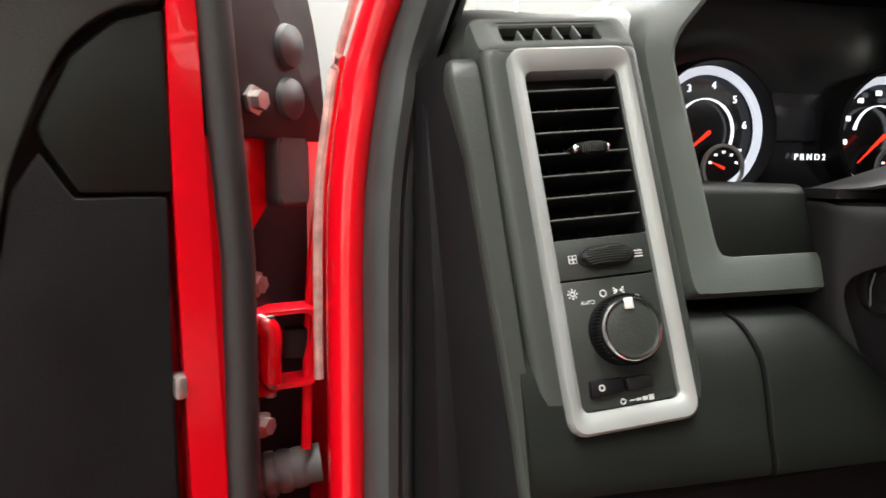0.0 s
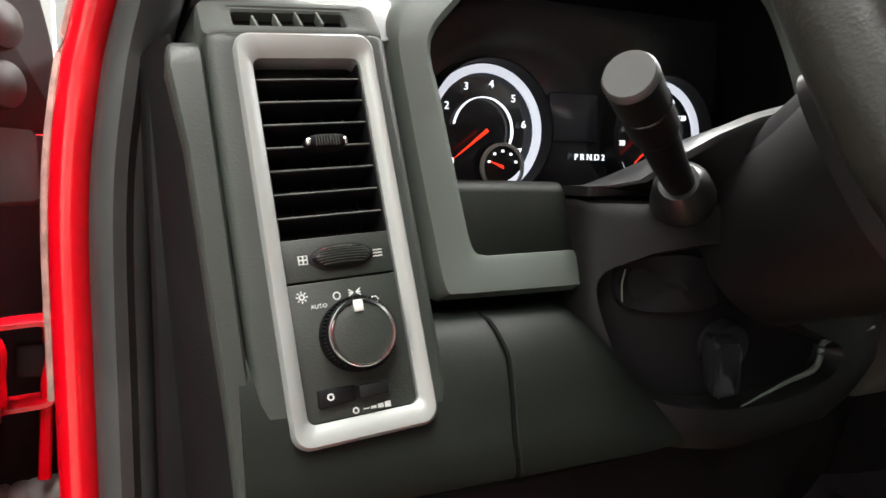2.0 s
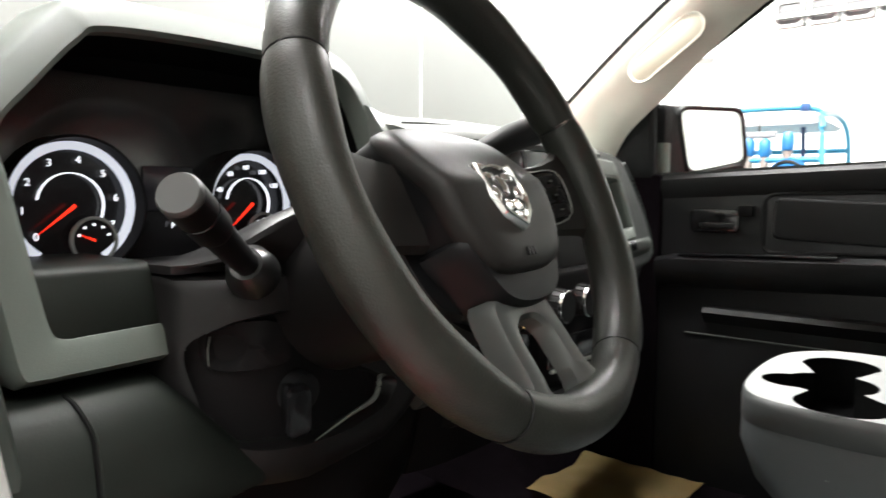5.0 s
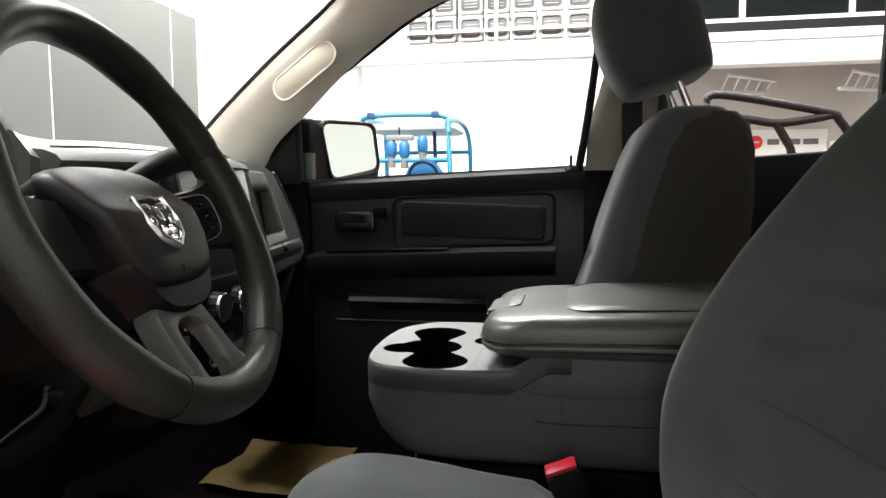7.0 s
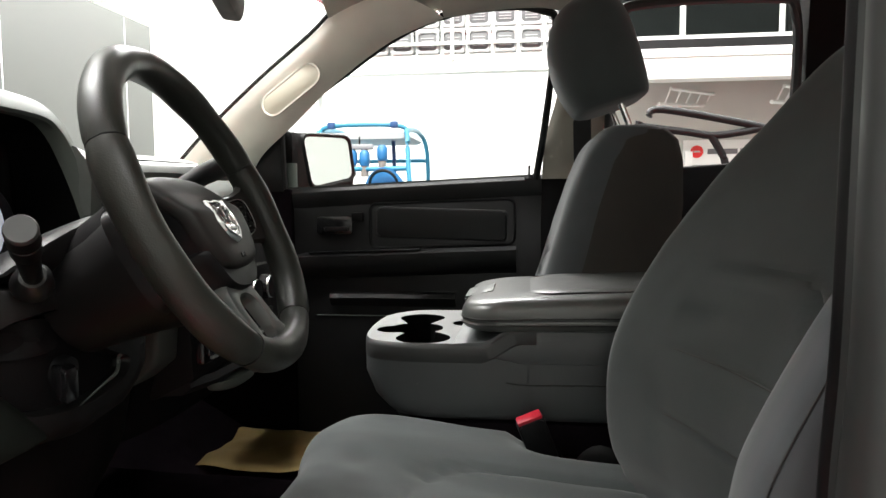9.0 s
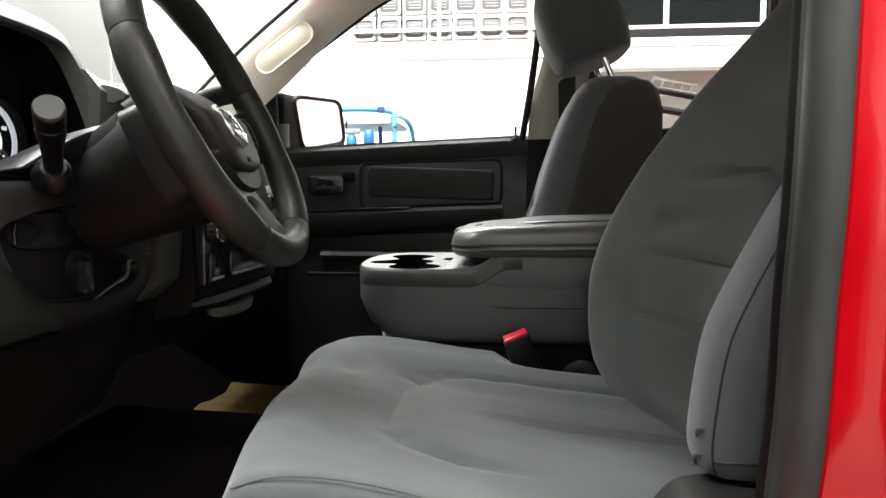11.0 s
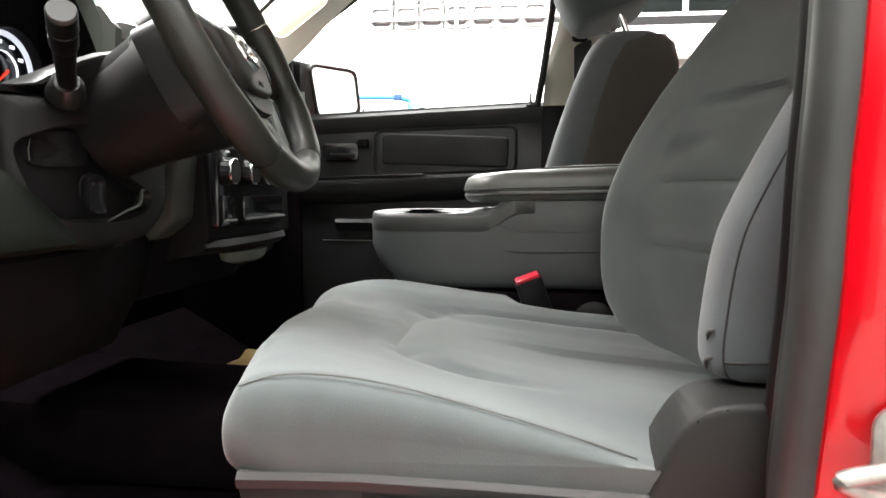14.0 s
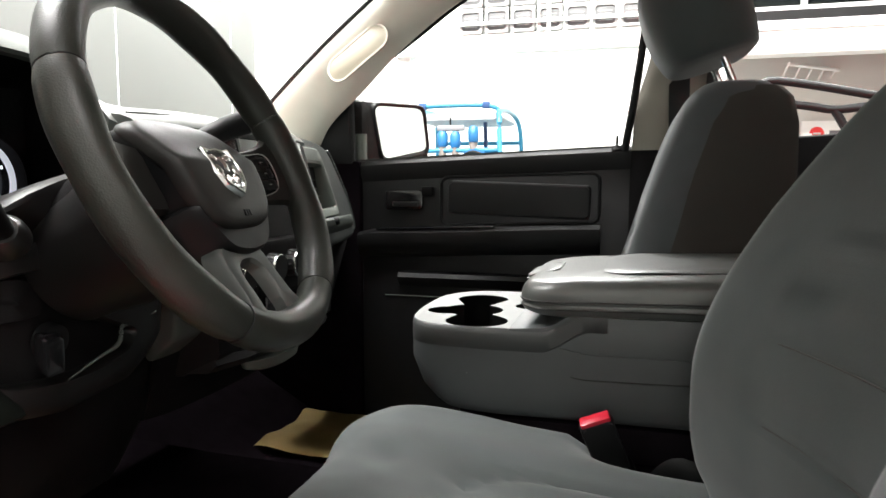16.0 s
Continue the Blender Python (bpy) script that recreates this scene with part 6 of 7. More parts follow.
# ---------------------------------------------------------------- centre stack and right end of the dashboard
part("stack_flank", prism([(0.352, 1.30), (0.362, 1.195), (0.40, 1.165), (0.56, 1.15), (0.56, 1.42), (0.385, 1.44)], "x", 0.640, 0.70, 0.008), DASHTOP, dash, "grey side of the centre stack")
part("stack_face", prism([(0.345, 1.29), (0.340, 1.16), (0.40, 1.13), (0.56, 1.13), (0.56, 1.45), (0.39, 1.452)], "x", 0.698, 1.05, 0.006), DARK, dash, "dark centre stack panel")
# brow in the same lightened plastic, glare included
part("stack_brow", loft([[V(x, y0, 1.450), V(x, y0 - 0.003, 1.456), V(x, y0 + 0.004, 1.463 + h), V(x, y0 + 0.020, 1.468 + h), V(x, 0.45, 1.471 + h), V(x, 0.46, 1.45), V(x, 0.42, 1.445)] for x, y0, h in ((0.635, 0.405, 0.0), (0.66, 0.392, 0.002), (0.71, 0.374, 0.004), (0.85, 0.368, 0.005), (0.98, 0.374, 0.004), (1.06, 0.398, 0.001), (1.09, 0.412, -0.002))]), GLARE, dash, "centre stack brow with windscreen glare in its grey")
part("brow_slot", tube(smooth_path([(0.66, 0.436, 1.4722), (0.72, 0.428, 1.4745), (0.85, 0.424, 1.4755), (0.98, 0.428, 1.4745)], 5), 0.0022, 6), BLACK, dash, "dark slot across the dash top")
part("stack_lip", loft([[V(x, y, z) for y, z in ((0.40, 1.155), (y0, 1.160), (y0 - 0.004, 1.150), (y0 + 0.01, 1.138), (0.40, 1.135))] for x, y0 in ((0.70, 0.35), (0.75, 0.335), (0.88, 0.328), (1.0, 0.335), (1.04, 0.35))]), BLACK, dash, "lower lip of the centre stack")
part("coin_tray", loft([[V(0.85 + 0.075 * k * math.cos(a), 0.352 + 0.03 * k * math.sin(a), z) for a in (2 * math.pi * q / 24 for q in range(24))] for z, k in ((1.136, 1.0), (1.122, 0.9), (1.116, 0.6))]), PODGREY, dash, "grey coin tray under the stack")
radio = part("radio", prism([(0.372, 1.455), (0.352, 1.36), (0.40, 1.36), (0.40, 1.455)], "x", 0.76, 1.0, 0.005), GLOSS, dash, "gloss black radio")
part("radio_screen", prism([(0.3665, 1.448), (0.3575, 1.405), (0.362, 1.405), (0.371, 1.448)], "x", 0.80, 0.93), mat("radio_glass", (0.25, 0.26, 0.26), 0.08, 0.6), radio, "shiny radio display")
for k in range(4):
    part("radio_button", box(0.805 + k * 0.032, 0.83 + k * 0.032, 0.347, 0.358, 1.372, 1.386, 0.002), DARK, radio)
part("switch_bank", box(0.708, 0.758, 0.328, 0.36, 1.18, 1.30, 0.006), GLOSS, dash, "narrow black switch bank")
part("climate_panel", box(0.778, 0.975, 0.328, 0.36, 1.18, 1.305, 0.006), DARK, dash, "black climate panel")
for x in (0.733, 0.812, 0.872, 0.932):
    k2 = part("climate_knob", turned([(0.0, 0.021), (-0.014, 0.0195), (-0.018, 0.017), (-0.018, 0.002)], (x, 0.328, 1.266), (0, 1, 0), 28), BLACK, dash, "round climate knob with a chrome ring")
    part("knob_ring", loft([[V(x + r * math.cos(a), y, 1.266 + r * math.sin(a)) for a in (2 * math.pi * j / 32 for j in range(32))] for r, y in ((0.0203, 0.3135), (0.0200, 0.3108), (0.0188, 0.3103), (0.0186, 0.3115))], caps=False), CHROME, k2)
    for j in range(16):
        a = 2 * math.pi * j / 16
        part("knob_grip", rod((x + 0.0205 * math.cos(a), 0.326, 1.266 + 0.0205 * math.sin(a)), (x + 0.0195 * math.cos(a), 0.315, 1.266 + 0.0195 * math.sin(a)), 0.0013, 6), BLACK, k2)
for x0, x1 in ((0.714, 0.752), (0.79, 0.965)):
    part("switch_pocket", box(x0, x1, 0.322, 0.33, 1.192, 1.228, 0.003), GLOSS, dash, "gloss black rocker switch")
    part("switch_line", box(x0, x1, 0.318, 0.3225, 1.189, 1.193, 0.001), SILVER, dash, "bright lower switch edge")
# passenger end of the dashboard: one sloping face with an air vent, a ledge and a demister grille
R2 = axes((1.313, 0.452, 1.333), (0.986, 0.168, 0), (0, 0.279, 0.96))
ENDGREY = mat("dark_grey_end_plastic", (0.024, 0.0265, 0.0245), 0.5, mottle=(0.06, 0.1), grain=(0.0012, 0.0002), spec=0.3)
end_c = (-0.10, 0.045)
end_out = polar(soft([(-0.26, 0.150), (-0.16, 0.153), (-0.06, 0.151), (0.03, 0.146), (0.088, 0.131), (0.116, 0.103), (0.145, 0.055), (0.163, 0.018), (0.163, -0.02), (0.145, -0.058), (0.10, -0.075), (-0.10, -0.078), (-0.26, -0.075)], 4), end_c, 96)
end_hole = polar([(-0.190, 0.0), (-0.004, 0.0), (0.001, 0.004), (-0.012, 0.089), (-0.016, 0.0925), (-0.190, 0.0925)], end_c, 96)
bez_out = polar(soft([(-0.225, 0.126), (-0.12, 0.129), (-0.02, 0.1275), (-0.010, 0.122), (0.004, 0.06), (0.0105, -0.012), (0.004, -0.0185), (-0.10, -0.020), (-0.225, -0.019)], 3), end_c, 96)
def end_ring(a, b, k, w):
    return [V(p * (1 - k) + r * k, q * (1 - k) + t * k, w) for (p, q), (r, t) in zip(a, b)]
part("dash_end", moved(loft([end_ring(end_out, end_hole, 0.0, -0.10), end_ring(end_out, end_hole, -0.02, -0.045), end_ring(end_out, end_hole, 0.0, -0.014), end_ring(end_out, end_hole, 0.035, -0.006), end_ring(end_out, end_hole, 0.09, -0.0015), end_ring(end_out, end_hole, 0.16, 0.0), end_ring(end_out, end_hole, 0.97, 0.0)], caps=False), R2), ENDGREY, dash, "dark grey rounded dashboard end")
bezel = part("passenger_bezel", moved(loft([end_ring(bez_out, end_hole, -0.01, -0.004), end_ring(bez_out, end_hole, 0.0, 0.003), end_ring(bez_out, end_hole, 0.12, 0.0065), end_ring(bez_out, end_hole, 0.65, 0.0060), end_ring(bez_out, end_hole, 0.92, 0.003), end_ring(bez_out, end_hole, 1.0, -0.004), end_ring(bez_out, end_hole, 1.0, -0.045)], caps=False), R2), PODGREY, dash, "satin grey passenger vent surround")
part("bezel_joint", moved(tube([V(-0.20, 0.0985, 0.0066), V(-0.10, 0.0995, 0.0066), V(-0.018, 0.0985, 0.0060)], 0.0006, 6), R2), BLACK, bezel, "fine dark joint")
pv = part("passenger_vent", moved(box(-0.195, 0.006, -0.005, 0.098, -0.048, -0.044), R2), BLACK, dash, "dark passenger air vent")
for i in range(5):
    part("louvre", moved(prism([(0.010 + i * 0.0175, -0.040), (0.013 + i * 0.0175, -0.018), (0.0142 + i * 0.0175, -0.018), (0.012 + i * 0.0175, -0.040)], "x", -0.188, -0.012), R2), BLACK, pv)
part("end_ledge", moved(loft([[V(p, q, w) for q, w in ((-0.0215, -0.01), (-0.0225, d * 0.75), (-0.027, d), (-0.038, d), (-0.046, d * 0.6), (-0.060, -0.01))] for p, d in ((-0.25, 0.020), (-0.05, 0.018), (0.06, 0.013), (0.105, 0.009), (0.125, 0.003), (0.132, -0.006))]), R2), DASH, dash, "grey ledge under the passenger vent")
part("ledge_catch", moved(turned([(0.0, 0.009), (0.006, 0.0085), (0.010, 0.006), (0.011, 0.001)], (0, 0, 0), (0, 0, 1), 20), R2 @ Matrix.Translation((-0.085, -0.031, 0.016))), BLACK, dash, "small round black catch")
row = smooth_path([V(0.086, 0.126, 0), V(0.108, 0.101, 0), V(0.132, 0.058, 0), V(0.148, 0.024, 0)], 5)
part("grille_rail", moved(tube([p + V(0.0075, 0.004, -0.003) for p in row] + [V(0.158, -0.010, -0.003), V(0.155, -0.040, -0.004), V(0.148, -0.058, -0.006)], 0.0032, 8), R2), DASH, dash, "thin rail beside the demister grille")
part("grille_groove", moved(tube([p + V(0.001, 0.0005, -0.0034) for p in row], 0.0046, 8), R2), VOID, dash, "dark demister groove")
for k in range(0, len(row) - 1):
    c = (row[k] + row[k + 1]) / 2
    part("grille_fin", moved(box(c.x - 0.0035, c.x + 0.0055, c.y - 0.0012, c.y + 0.0012, -0.003, 0.0022), R2), ENDGREY, dash)

# ---------------------------------------------------------------- driver's door, swung open
D = axes((-0.045, 0.455, 1.2), (-0.96, -0.28, 0), (0, 0, 1))
door = thing("driver_door", (-0.045, 0.455, 0.55), "open red driver door with a black plastic inner panel", "car door")
part("inner_panel", moved(prism([(0.012, -0.62), (0.006, 0.12), (0.0, 0.36), (1.0, 0.36), (1.02, -0.62)], "z", 0.004, 0.04, 0.004), D), KNEE, door, "black grained inner door panel")
arc = [(p.x, p.y) for p in smooth_path([V(0.094, 0.10, 0), V(0.086, 0.145, 0), V(0.075, 0.177, 0), V(0.057, 0.216, 0), V(0.033, 0.238, 0), V(0.006, 0.247, 0)], 5)]
part("upper_trim", moved(prism(arc + [(0.003, 0.36), (1.0, 0.36), (1.0, 0.10)], "z", -0.012, 0.006, 0.002), D), DASH, door, "pale grained upper door trim")
part("corner_insert", moved(prism([(0.004, 0.1405), (0.053, 0.1405), (0.068, 0.1665), (0.0715, 0.176), (0.054, 0.213), (0.031, 0.234), (0.006, 0.243)], "z", -0.008, 0.006, 0.0035), D), KNEE, door, "smooth dark corner insert")
part("lower_trim", moved(prism([(0.008, 0.1385), (0.055, 0.1385), (0.070, 0.163), (0.084, 0.142), (0.092, 0.10), (1.0, 0.09), (1.0, -0.62), (0.013, -0.62)], "z", -0.0095, 0.006, 0.002), D), DARK, door, "black lower door trim")
part("trim_clip", moved(box(0.002, 0.009, 0.020, 0.034, -0.014, 0.0, 0.002), D), STEEL, door, "small metal trim clip")
part("outer_skin", moved(prism([(-0.01, -0.7), (-0.01, 0.36), (1.05, 0.36), (1.05, -0.7)], "z", 0.10, 0.12, 0.006), D), RED, door, "red outer door skin")
part("red_edge", moved(loft([[V(u0, q, -0.006), V(u1, q, -0.010), V(u1, q, 0.03), V(u0, q, 0.03)] for q, u0, u1 in ((-0.62, -0.024, -0.004), (-0.1, -0.022, 0.0), (0.10, -0.016, 0.004), (0.17, -0.014, 0.005), (0.24, -0.012, 0.005), (0.36, -0.006, 0.006))]), D), RED, door, "red painted door edge")
part("edge_seal", moved(tube([V(-0.032 + 0.014 * max(0, (q - 0.1) / 0.2), q, -0.004) for q in (-0.62, -0.3, 0.0, 0.1, 0.2, 0.3, 0.36)], 0.0105, 10), D), SEAL, door, "black rubber edge seal")
E2 = axes((-0.04, 0.465, 1.2), (0.60, 0.80, 0), (0, 0, 1))
part("end_sheet", moved(prism([(0.0, -0.6), (0.04, -0.6), (0.042, 0.06), (0.05, 0.10), (0.085, 0.135), (0.125, 0.19), (0.0, 0.19)], "z", -0.02, 0.0, 0.004), E2), RED, door, "red painted door end sheet")
# black sheet added before the red body as the gap's shade
part("hinge_gap", moved(box(0.03, 0.17, -0.6, 0.175, -0.05, -0.03), E2), BLACK, door, "black sheet standing for the shade in the hinge gap")
part("end_cover", moved(prism([(0.004, 0.174)] + [(p.x, p.y) for p in smooth_path([V(0.136, 0.174, 0), V(0.134, 0.205, 0), V(0.126, 0.245, 0), V(0.110, 0.285, 0), V(0.082, 0.322, 0), V(0.045, 0.350, 0), V(0.0, 0.36, 0)], 4)], "z", 0.0, 0.012, 0.004), E2), mat("dark_brown_rubber", (0.016, 0.0135, 0.013), 0.6, mottle=(0.03, 0.15), spec=0.3), door, "black moulded end cover with round pads")
for zz in (0.202, 0.238):
    part("cover_pad", moved(turned([(0.010, 0.016), (0.016, 0.014), (0.019, 0.008), (0.020, 0.001)], (0.086, zz, 0), (0, 0, 1), 20), E2), RUBBER, door)
for uu, zz in ((0.055, 0.076), (0.060, -0.026), (0.046, 0.198)):
    part("hinge_bolt", moved(turned([(0.0, 0.010), (0.004, 0.010), (0.004, 0.0065), (0.010, 0.0065)], (uu, zz, 0.011 if zz > 0.17 else 0.0), (0, 0, 1), 6), E2), STEEL, door, "zinc hinge bolt")
part("rubber_pad", moved(prism(rounded(0.04, 0.05, 0.006), "z", 0.0, 0.012, 0.003), E2 @ Matrix.Translation((0.092, 0.152, 0))), RUBBER, door, "black rubber bump pad")
hinge = thing("door_hinge", (0.01, 0.54, 1.20), "red painted pressed steel door hinge", "hinge")
hp = rounded(0.054, 0.062, 0.008, 5)
part("leaf", loft([[V(0.013 + a * k, y, 1.218 + b * k + 0.06 * a) for a, b in hp] for y, k in ((0.575, 1.0), (0.548, 1.0), (0.546, 0.97), (0.546, 0.87), (0.548, 0.84), (0.575, 0.84))], caps=False), RED, hinge, "square red hinge frame")
part("knuckle", tube(smooth_path([(-0.014, 0.548, 1.243), (-0.002, 0.538, 1.241), (0.005, 0.536, 1.234), (0.004, 0.536, 1.215), (0.003, 0.536, 1.196), (-0.012, 0.545, 1.193)], 5), 0.0085, 12), RED, hinge)
part("hinge_pin", rod((0.004, 0.537, 1.186), (0.004, 0.537, 1.247), 0.0045, 12), STEEL, hinge, "steel hinge pin")
part("check_arm", box(0.014, 0.034, 0.556, 0.57, 1.208, 1.232, 0.003), BLACK, hinge, "dark check strap arm")
boot = thing("cable_boot", (0.01, 0.56, 1.10), "ribbed grey rubber cable boot between door and body", "cable boot")
for i in range(5):
    part("rib", turned([(-0.006, 0.015), (-0.003, 0.019 - 0.001 * i), (0.003, 0.019 - 0.001 * i), (0.006, 0.015)], (-0.008 + i * 0.011, 0.56, 1.113 + 0.002 * i), (1, 0, 0.1), 18), mat("grey_rubber_boot", (0.10, 0.105, 0.10), 0.6, mottle=(0.02, 0.15)), boot)
# floor mats of kraft paper
def paper(name, x0, x1, y0, y1, z, seed):
    rng = np.random.default_rng(seed)
    nx, ny = 24, 30
    bm = bmesh.new()
    vs = []
    for i in range(nx + 1):
        row = []
        for j in range(ny + 1):
            x, y = x0 + (x1 - x0) * i / nx, y0 + (y1 - y0) * j / ny
            h = 0.012 * noise.noise(V(x * 7, y * 7, seed)) + 0.006 * noise.noise(V(x * 19, y * 19, seed + 3))
            row.append(bm.verts.new((x + 0.012 * noise.noise(V(y * 6, 0, seed)), y + 0.02 * noise.noise(V(x * 8, 2, seed)), z + 0.014 + h)))
        vs.append(row)
    for i in range(nx):
        for j in range(ny):
            bm.faces.new((vs[i][j], vs[i + 1][j], vs[i + 1][j + 1], vs[i][j + 1]))
    r = bmesh.ops.solidify(bm, geom=bm.faces[:], thickness=0.0012)
    o = tagged(new(name, mesh_of(name, bm, PAPER)), "crumpled tan kraft paper mat laid on the cab floor", "paper mat", "paper floor mats")
    return o
paper("paper_mat", 0.33, 0.61, 0.0, 0.70, 0.768, 5)
paper("paper_mat", 1.30, 1.57, 0.38, 0.68, 0.768, 9)

# ---------------------------------------------------------------- beyond the windows
utv = thing("utility_vehicle", (8.4, 1.8, 0), "blue side-by-side utility vehicle with a roll cage", "vehicle")
def pipe(name, pts, r, material, parent, label=""):
    return part(name, tube(smooth_path(pts, 5), r, 10), material, parent, label)
for y, s in ((1.12, 1), (2.48, -1)):
    pipe("cage_side", [(7.85, y - 0.06 * s, 1.3), (7.95, y, 1.75), (8.05, y + 0.03 * s, 2.10), (8.2, y + 0.06 * s, 2.20), (9.2, y + 0.08 * s, 2.26), (9.5, y, 2.0), (9.6, y, 1.0)], 0.036, UTVBLUE, utv, "blue roll cage hoop")
pipe("front_bar", [(8.2, 1.16, 2.19), (8.15, 1.3, 2.26), (8.12, 1.8, 2.275), (8.15, 2.3, 2.26), (8.2, 2.44, 2.19)], 0.03, UTVBLUE, utv, "blue front roof bar")
for y in (1.35, 2.25):
    part("bar_clamp", box(8.08, 8.18, y - 0.05, y + 0.05, 2.23, 2.31, 0.01), mat("navy_clamp", (0.02, 0.06, 0.16), 0.4), utv)
part("roof_panel", loft([[V(x, y, z) for y, z in ((1.16, 2.13), (1.22, 2.18), (2.38, 2.18), (2.44, 2.13), (2.36, 2.10), (1.24, 2.10))] for x in (8.1, 8.2, 9.2, 9.3)]), mat("pale_roof_plastic", (0.32, 0.33, 0.34), 0.5, mottle=(0.2, 0.08)), utv, "pale grey roof panel")
part("cross_bar", rod((8.0, 1.12, 1.735), (8.0, 2.48, 1.735), 0.03), UTVBLUE, utv, "blue cage cross bar")
part("rear_bar", rod((9.55, 1.12, 1.9), (9.55, 2.48, 1.9), 0.03), UTVBLUE, utv, "blue cage cross bar")
part("inner_post", rod((8.6, 1.45, 1.4), (8.5, 1.45, 2.15), 0.03), mat("navy_clamp", (0.02, 0.06, 0.16), 0.4), utv)
part("body", loft([[V(x, y, z) for y, z in ((1.05, 0.6), (1.02, 1.2), (1.15, zt), (1.8, zt + 0.06), (2.45, zt), (2.58, 1.2), (2.55, 0.6))] for x, zt in ((7.1, 1.15), (7.3, 1.32), (7.8, 1.45), (8.2, 1.42), (9.9, 1.35))]), UTVBLUE, utv, "blue bodywork")
part("dash_hump", loft([[V(7.9 + 0.3 * k, 1.45 + 0.28 * math.cos(a), 1.45 + 0.30 * math.sin(a) * (1 - 0.3 * k)) for a in (math.pi * j / 14 for j in range(15))] for k in (0, 0.5, 1)]), TEAL, utv, "blue dash cowl")
part("hand_wheel", moved(loft([[V(0.2 * math.cos(a) + 0.02 * math.cos(a) * math.cos(b), 0.2 * math.sin(a) + 0.02 * math.sin(a) * math.cos(b), 0.02 * math.sin(b)) for b in (2 * math.pi * k / 8 for k in range(8))] for a in (2 * math.pi * j / 28 for j in range(28))], loop=True), pose(7.88, 1.45, 1.52, 0, 70, 0)), BLACK, utv, "black steering wheel")
for x in (7.6, 9.4):
    for y in (1.05, 2.55):
        w9 = part("tyre", turned([(-0.13, 0.24), (-0.12, 0.33), (-0.08, 0.345), (0.08, 0.345), (0.12, 0.33), (0.13, 0.24)], (x, y, 0.345), (0, 1, 0), 28), RUBBER, utv)
        part("rim", turned([(-0.10, 0.22), (0.135, 0.22), (0.13, 0.05)], (x, y, 0.345), (0, 1, 0), 20), STEEL, w9)
part("light_bar", box(7.97, 8.06, 1.62, 2.0, 1.965, 2.03, 0.015), mat("grey_lamp_housing", (0.22, 0.22, 0.23), 0.4), utv, "grey lamp bar")
part("bar_stem", rod((8.02, 1.82, 2.0), (8.02, 1.82, 2.12), 0.012), BLACK, utv)
for y, z in ((1.93, 1.87), (1.75, 1.86), (1.50, 1.92)):
    jg = part("jug", turned([(-0.09, 0.06), (-0.06, 0.075), (0.06, 0.075), (0.10, 0.045)], (8.02, y, z), (0, 0, 1), 16), TEAL, utv, "blue jug")
    part("jug_base", turned([(-0.22, 0.055), (-0.09, 0.055)], (8.02, y, z), (0, 0, 1), 14), mat("grey_brown_plastic", (0.2, 0.17, 0.15), 0.5), jg)

def brought(ob, k, squeeze=1.0):
    """Set a thing nearer to the cab, scaled by k about the camera and squeezed sideways to fit the camera's view. Feet
    stay on the floor.
    """
    def at(v):
        y = -0.14 + (v.y + 0.14) * k
        z = 1.42 + (v.z - 1.42) * k
        return V(-0.11 + (v.x + 0.11) * k, 1.60 - (1.60 - y) * squeeze, z if v.z > 1.2 else v.z * (1.42 - 0.22 * k) / 1.2)
    for c in ob.children_recursive:
        for v in c.data.vertices:
            v.co = at(v.co)
    ob.location = at(ob.location)
    for c in ob.children:
        c.matrix_parent_inverse = Matrix.Translation(-ob.location)
brought(utv, 0.66, 0.87)
FAR = 0.475

mez = thing("mezzanine", (12.0, -3.5, 3.3), "white mezzanine edge beam with a smoked glass railing", "mezzanine", kind="structure")
part("beam", box(12.0, 12.4, -13.9, -1.5, 3.34, 3.84, 0.01), WALLWHITE, mez, "white deep edge beam")
part("deck", box(12.1, 13.9, -13.9, -1.5, 3.84, 3.9), WALLGREY, mez)
for i in range(7):
    part("rail_post", rod((12.1, -2.7 - i * 1.6, 3.86), (12.1, -2.7 - i * 1.6, 5.0), 0.035), WALLWHITE, mez, "white railing post")
    part("railing_glass", box(12.08, 12.1, -2.65 - i * 1.6, -1.15 - i * 1.6, 4.08, 5.0), SMOKE, mez, "smoked railing glass")
part("bottom_rail", box(12.06, 12.14, -13.9, -1.5, 4.0, 4.06), WALLWHITE, mez, "white bottom rail")
part("column", box(12.0, 12.4, -1.6, -1.2, 0, 3.34), WALLWHITE, mez)
part("beam_flange", box(11.97, 12.43, -13.9, -1.5, 3.70, 3.84, 0.005), WALLWHITE, mez, "upper beam flange")
# the deck's shadow, put in as a black strip above the beam
part("deck_edge", box(12.02, 12.10, -13.9, -1.5, 3.84, 4.0), BLACK, mez, "black strip painting the deck's shadow")
for i in range(6):
    truss = thing("roof_truss", (13.2, -3.0 - i * 1.9, 3.0), "white steel lattice truss under the deck", "truss", "trusses")
    y = -2.6 - i * 1.9
    part("top_chord", rod((12.5, y, 3.25), (13.9, y - 1.2, 3.30), 0.03, 8), WALLWHITE, truss)
    part("bottom_chord", rod((12.5, y + 0.2, 2.98), (13.9, y - 1.0, 3.10), 0.035, 8), WALLWHITE, truss)
    for k in range(5):
        a, b = V(12.5, y, 3.25).lerp(V(13.9, y - 1.2, 3.30), k / 5), V(12.5, y + 0.2, 2.98).lerp(V(13.9, y - 1.0, 3.10), (k + 0.5) / 5)
        part("web", rod(a, b, 0.016, 6), WALLWHITE, truss)
    brought(truss, FAR)
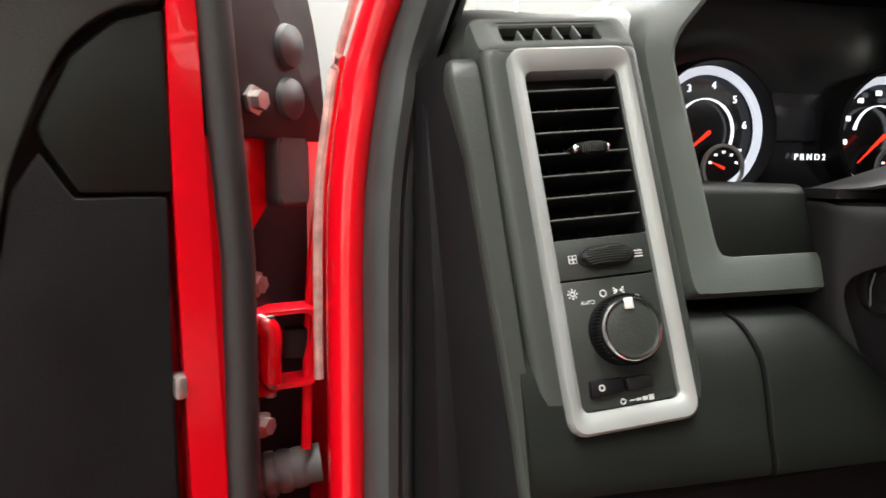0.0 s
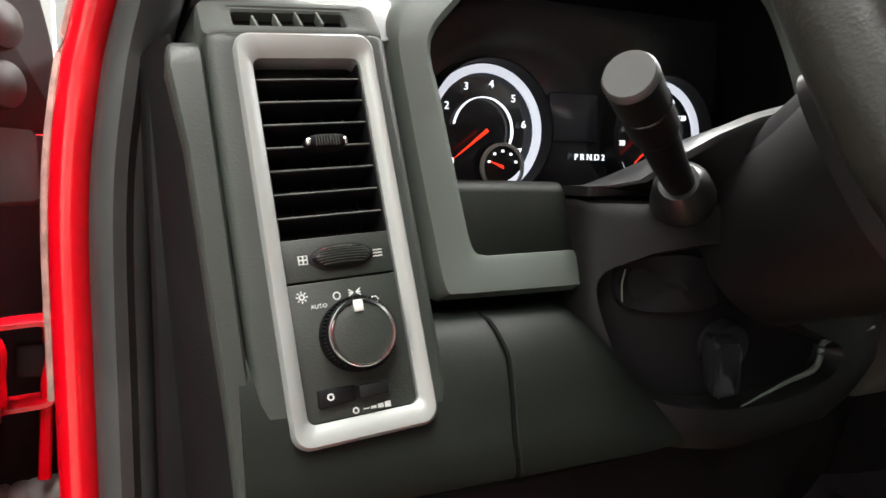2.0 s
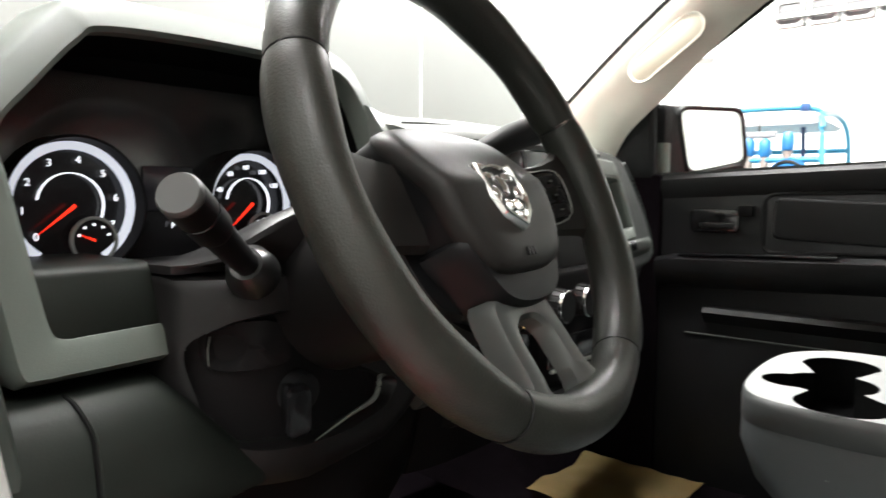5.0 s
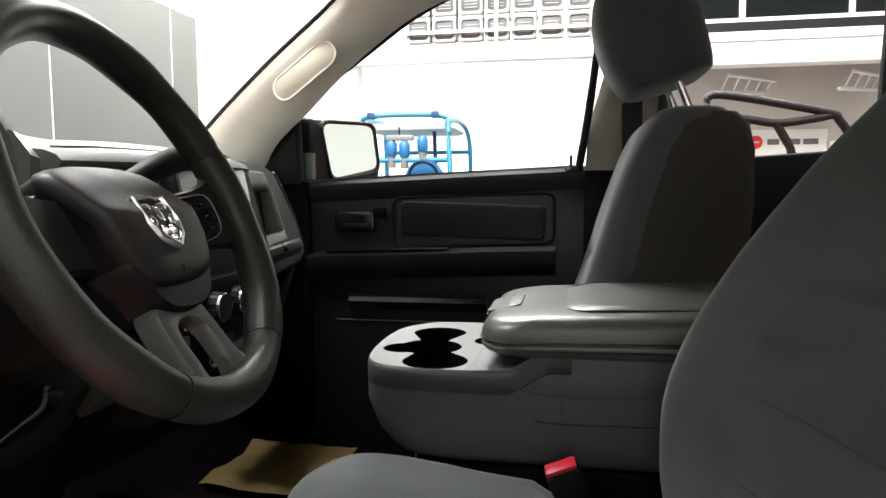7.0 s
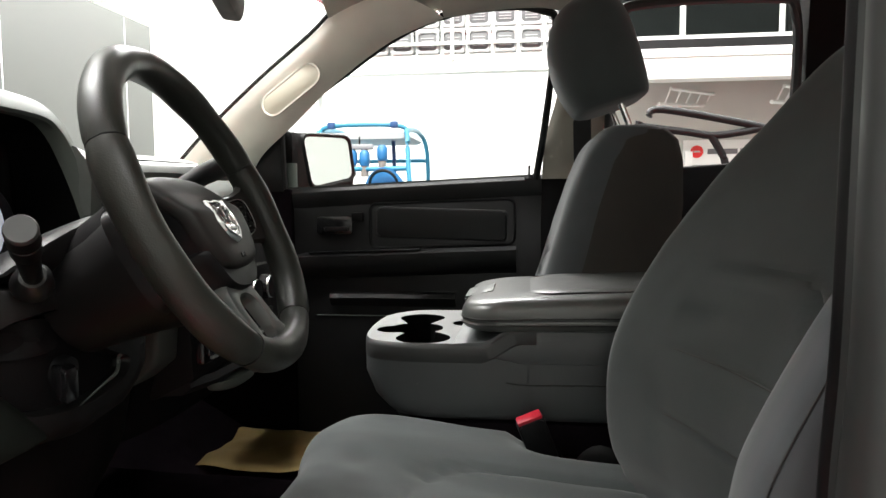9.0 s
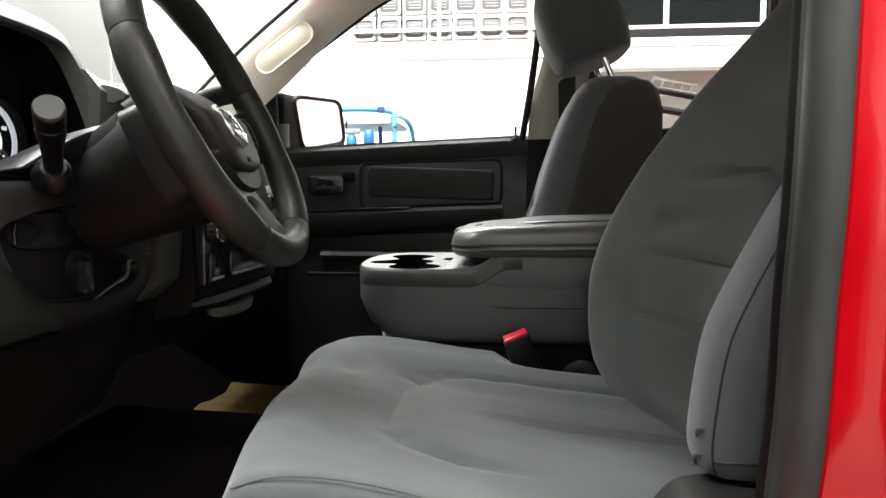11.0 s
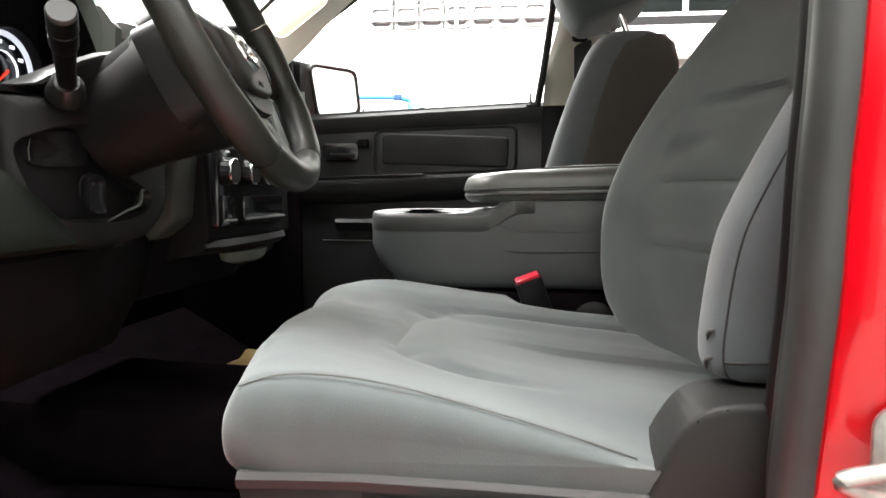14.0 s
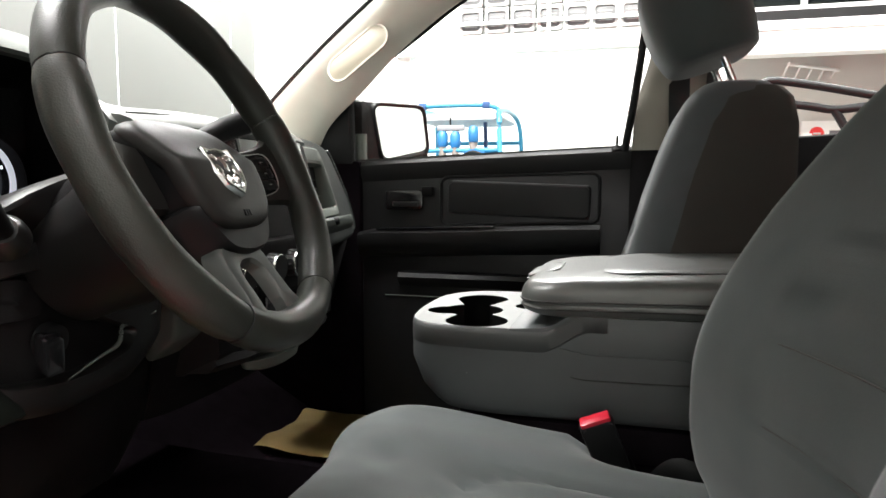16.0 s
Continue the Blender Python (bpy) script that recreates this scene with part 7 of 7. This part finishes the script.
part("under_deck_wall", box(13.7, 13.98, -13.9, -1.6, 0.0, 3.84), mat("beige_wall", (0.63, 0.64, 0.60), 0.7, mottle=(0.6, 0.05)), mez, "beige wall under the mezzanine")
for y in (-2.55, -3.15, -4.6):
    part("wall_post", box(13.5, 13.68, y - 0.07, y + 0.07, 0, 2.2), WALLWHITE, mez, "white wall post")
part("shelf_post", box(12.3, 12.6, 3.75, 4.05, 0, 3.9), WALLWHITE, mez, "white post under the deck edge")
part("deck_beam", box(12.2, 12.5, -1.3, 4.0, 3.60, 3.80), WALLWHITE, mez, "white beam under the stacked bins")
for k in range(3):
    part("bin_rail_post", box(12.12, 12.16, -0.9 + k * 2.1, -0.84 + k * 2.1, 3.80, 4.9), WALLWHITE, mez, "white rail post before the bins")
part("bin_rail", box(12.11, 12.17, -1.2, 4.0, 4.06, 4.11), WALLWHITE, mez, "white rail before the bins")
brought(mez, FAR)
sign = thing("wall_sign", (13.6, -3.72, 2.10), "white wall sign with a red round badge", "sign")
part("board", box(13.62, 13.66, -4.52, -3.07, 1.95, 2.42, 0.004), WALLWHITE, sign)
part("badge", turned([(0, 0.12), (0.012, 0.12)], (13.605, -3.32, 2.20), (1, 0, 0), 24), REDPRINT, sign, "red round badge")
part("badge_bar", box(13.598, 13.604, -3.38, -3.26, 2.186, 2.216), WHITE, sign)
for y0, y1 in ((0.20, 0.40), (0.45, 0.75), (0.80, 1.05)):
    part("print_bar", box(13.61, 13.618, -3.32 - y1, -3.32 - y0, 2.15, 2.25), CRATE, sign)
brought(sign, FAR)

cage = thing("roll_cage", (3.1, -1.0, 0.9), "black tubular roll cage of a vehicle parked beside", "roll cage")
for nm, pts in (("long_tube", [(3.0, -0.66, 1.76), (3.0, -0.72, 1.79), (3.0, -1.10, 1.715), (3.0, -1.16, 1.69)]), ("long_tube", [(3.0, -0.6, 1.72), (3.0, -0.82, 1.69), (3.0, -0.93, 1.672), (3.0, -1.05, 1.683), (3.0, -1.14, 1.70)]), ("brace", [(3.0, -0.93, 1.67), (3.0, -0.96, 1.62), (3.0, -0.995, 1.54), (3.0, -1.03, 1.3)]), ("upright", [(3.0, -1.15, 1.70), (3.02, -1.25, 1.5), (3.05, -1.3, 0.9)]), ("upright", [(3.0, -0.62, 1.74), (3.02, -0.55, 1.4), (3.05, -0.5, 0.9)])):
    pipe(nm, pts, 0.017, BLACK, cage)
part("sill", box(2.9, 3.7, -1.35, -0.45, 0.0, 1.0, 0.05), BLACK, cage, "dark vehicle body")

# ledge with stacked plastic bins
def far_point(x, y, z):
    return V(-0.11 + (x + 0.11) * FAR, -0.14 + (y + 0.14) * FAR, 1.42 + (z - 1.42) * FAR)
lo8, hi8 = far_point(12.2, -1.3, 3.80), far_point(13.2, 4.0, 3.92)
ledge = solid("bin_shelf", box(lo8.x, hi8.x, lo8.y, hi8.y, lo8.z, hi8.z, 0.006), WALLWHITE, "long white deck edge under stacked bins", "shelf")
binn = thing("storage_bin", far_point(12.35, 2.6, 3.92), "smoked grey plastic storage bin on a high shelf", "bin", "stacked bins")
def small(bm):
    return moved(bm, Matrix.Diagonal((FAR, FAR, FAR, 1)))
part("tub", small(prism([(-0.19, 0.02), (-0.15, 0.0), (0.15, 0.0), (0.19, 0.02), (0.2, 0.40), (-0.2, 0.40)], "x", -0.15, 0.25, 0.02)), CRATE, binn, "smoked see-through tub").matrix_parent_inverse = Matrix()
fo, fi = rounded(0.42, 0.42, 0.05, 5), rounded(0.33, 0.31, 0.06, 5)
part("front_frame", small(moved(loft([[V(a * (1 - k) + c * k, b * (1 - k) + d * k, w) for (a, b), (c, d) in zip(fo, fi)] for k, w in ((0, 0.0), (0, 0.022), (0.2, 0.03), (0.8, 0.03), (1, 0.022), (1, 0.0))], caps=False), axes((-0.152, 0.0, 0.21), (0, -1, 0), (0, 0, 1)))), TUB, binn, "pale moulded front frame").matrix_parent_inverse = Matrix()
for z in (0.12, 0.17, 0.22, 0.27):
    part("rib", small(box(-0.160, -0.150, -0.11, 0.11, z, z + 0.014, 0.002)), TUB, binn).matrix_parent_inverse = Matrix()
part("lid", small(box(-0.17, 0.27, -0.215, 0.215, 0.40, 0.44, 0.01)), TUB, binn, "pale snap-on lid").matrix_parent_inverse = Matrix()
for r in range(3):
    for i in range(9):
        if r or i:
            copy_thing(binn, Matrix.Translation(far_point(12.35, 2.6 - i * 0.46, 3.92 + r * 0.45)))
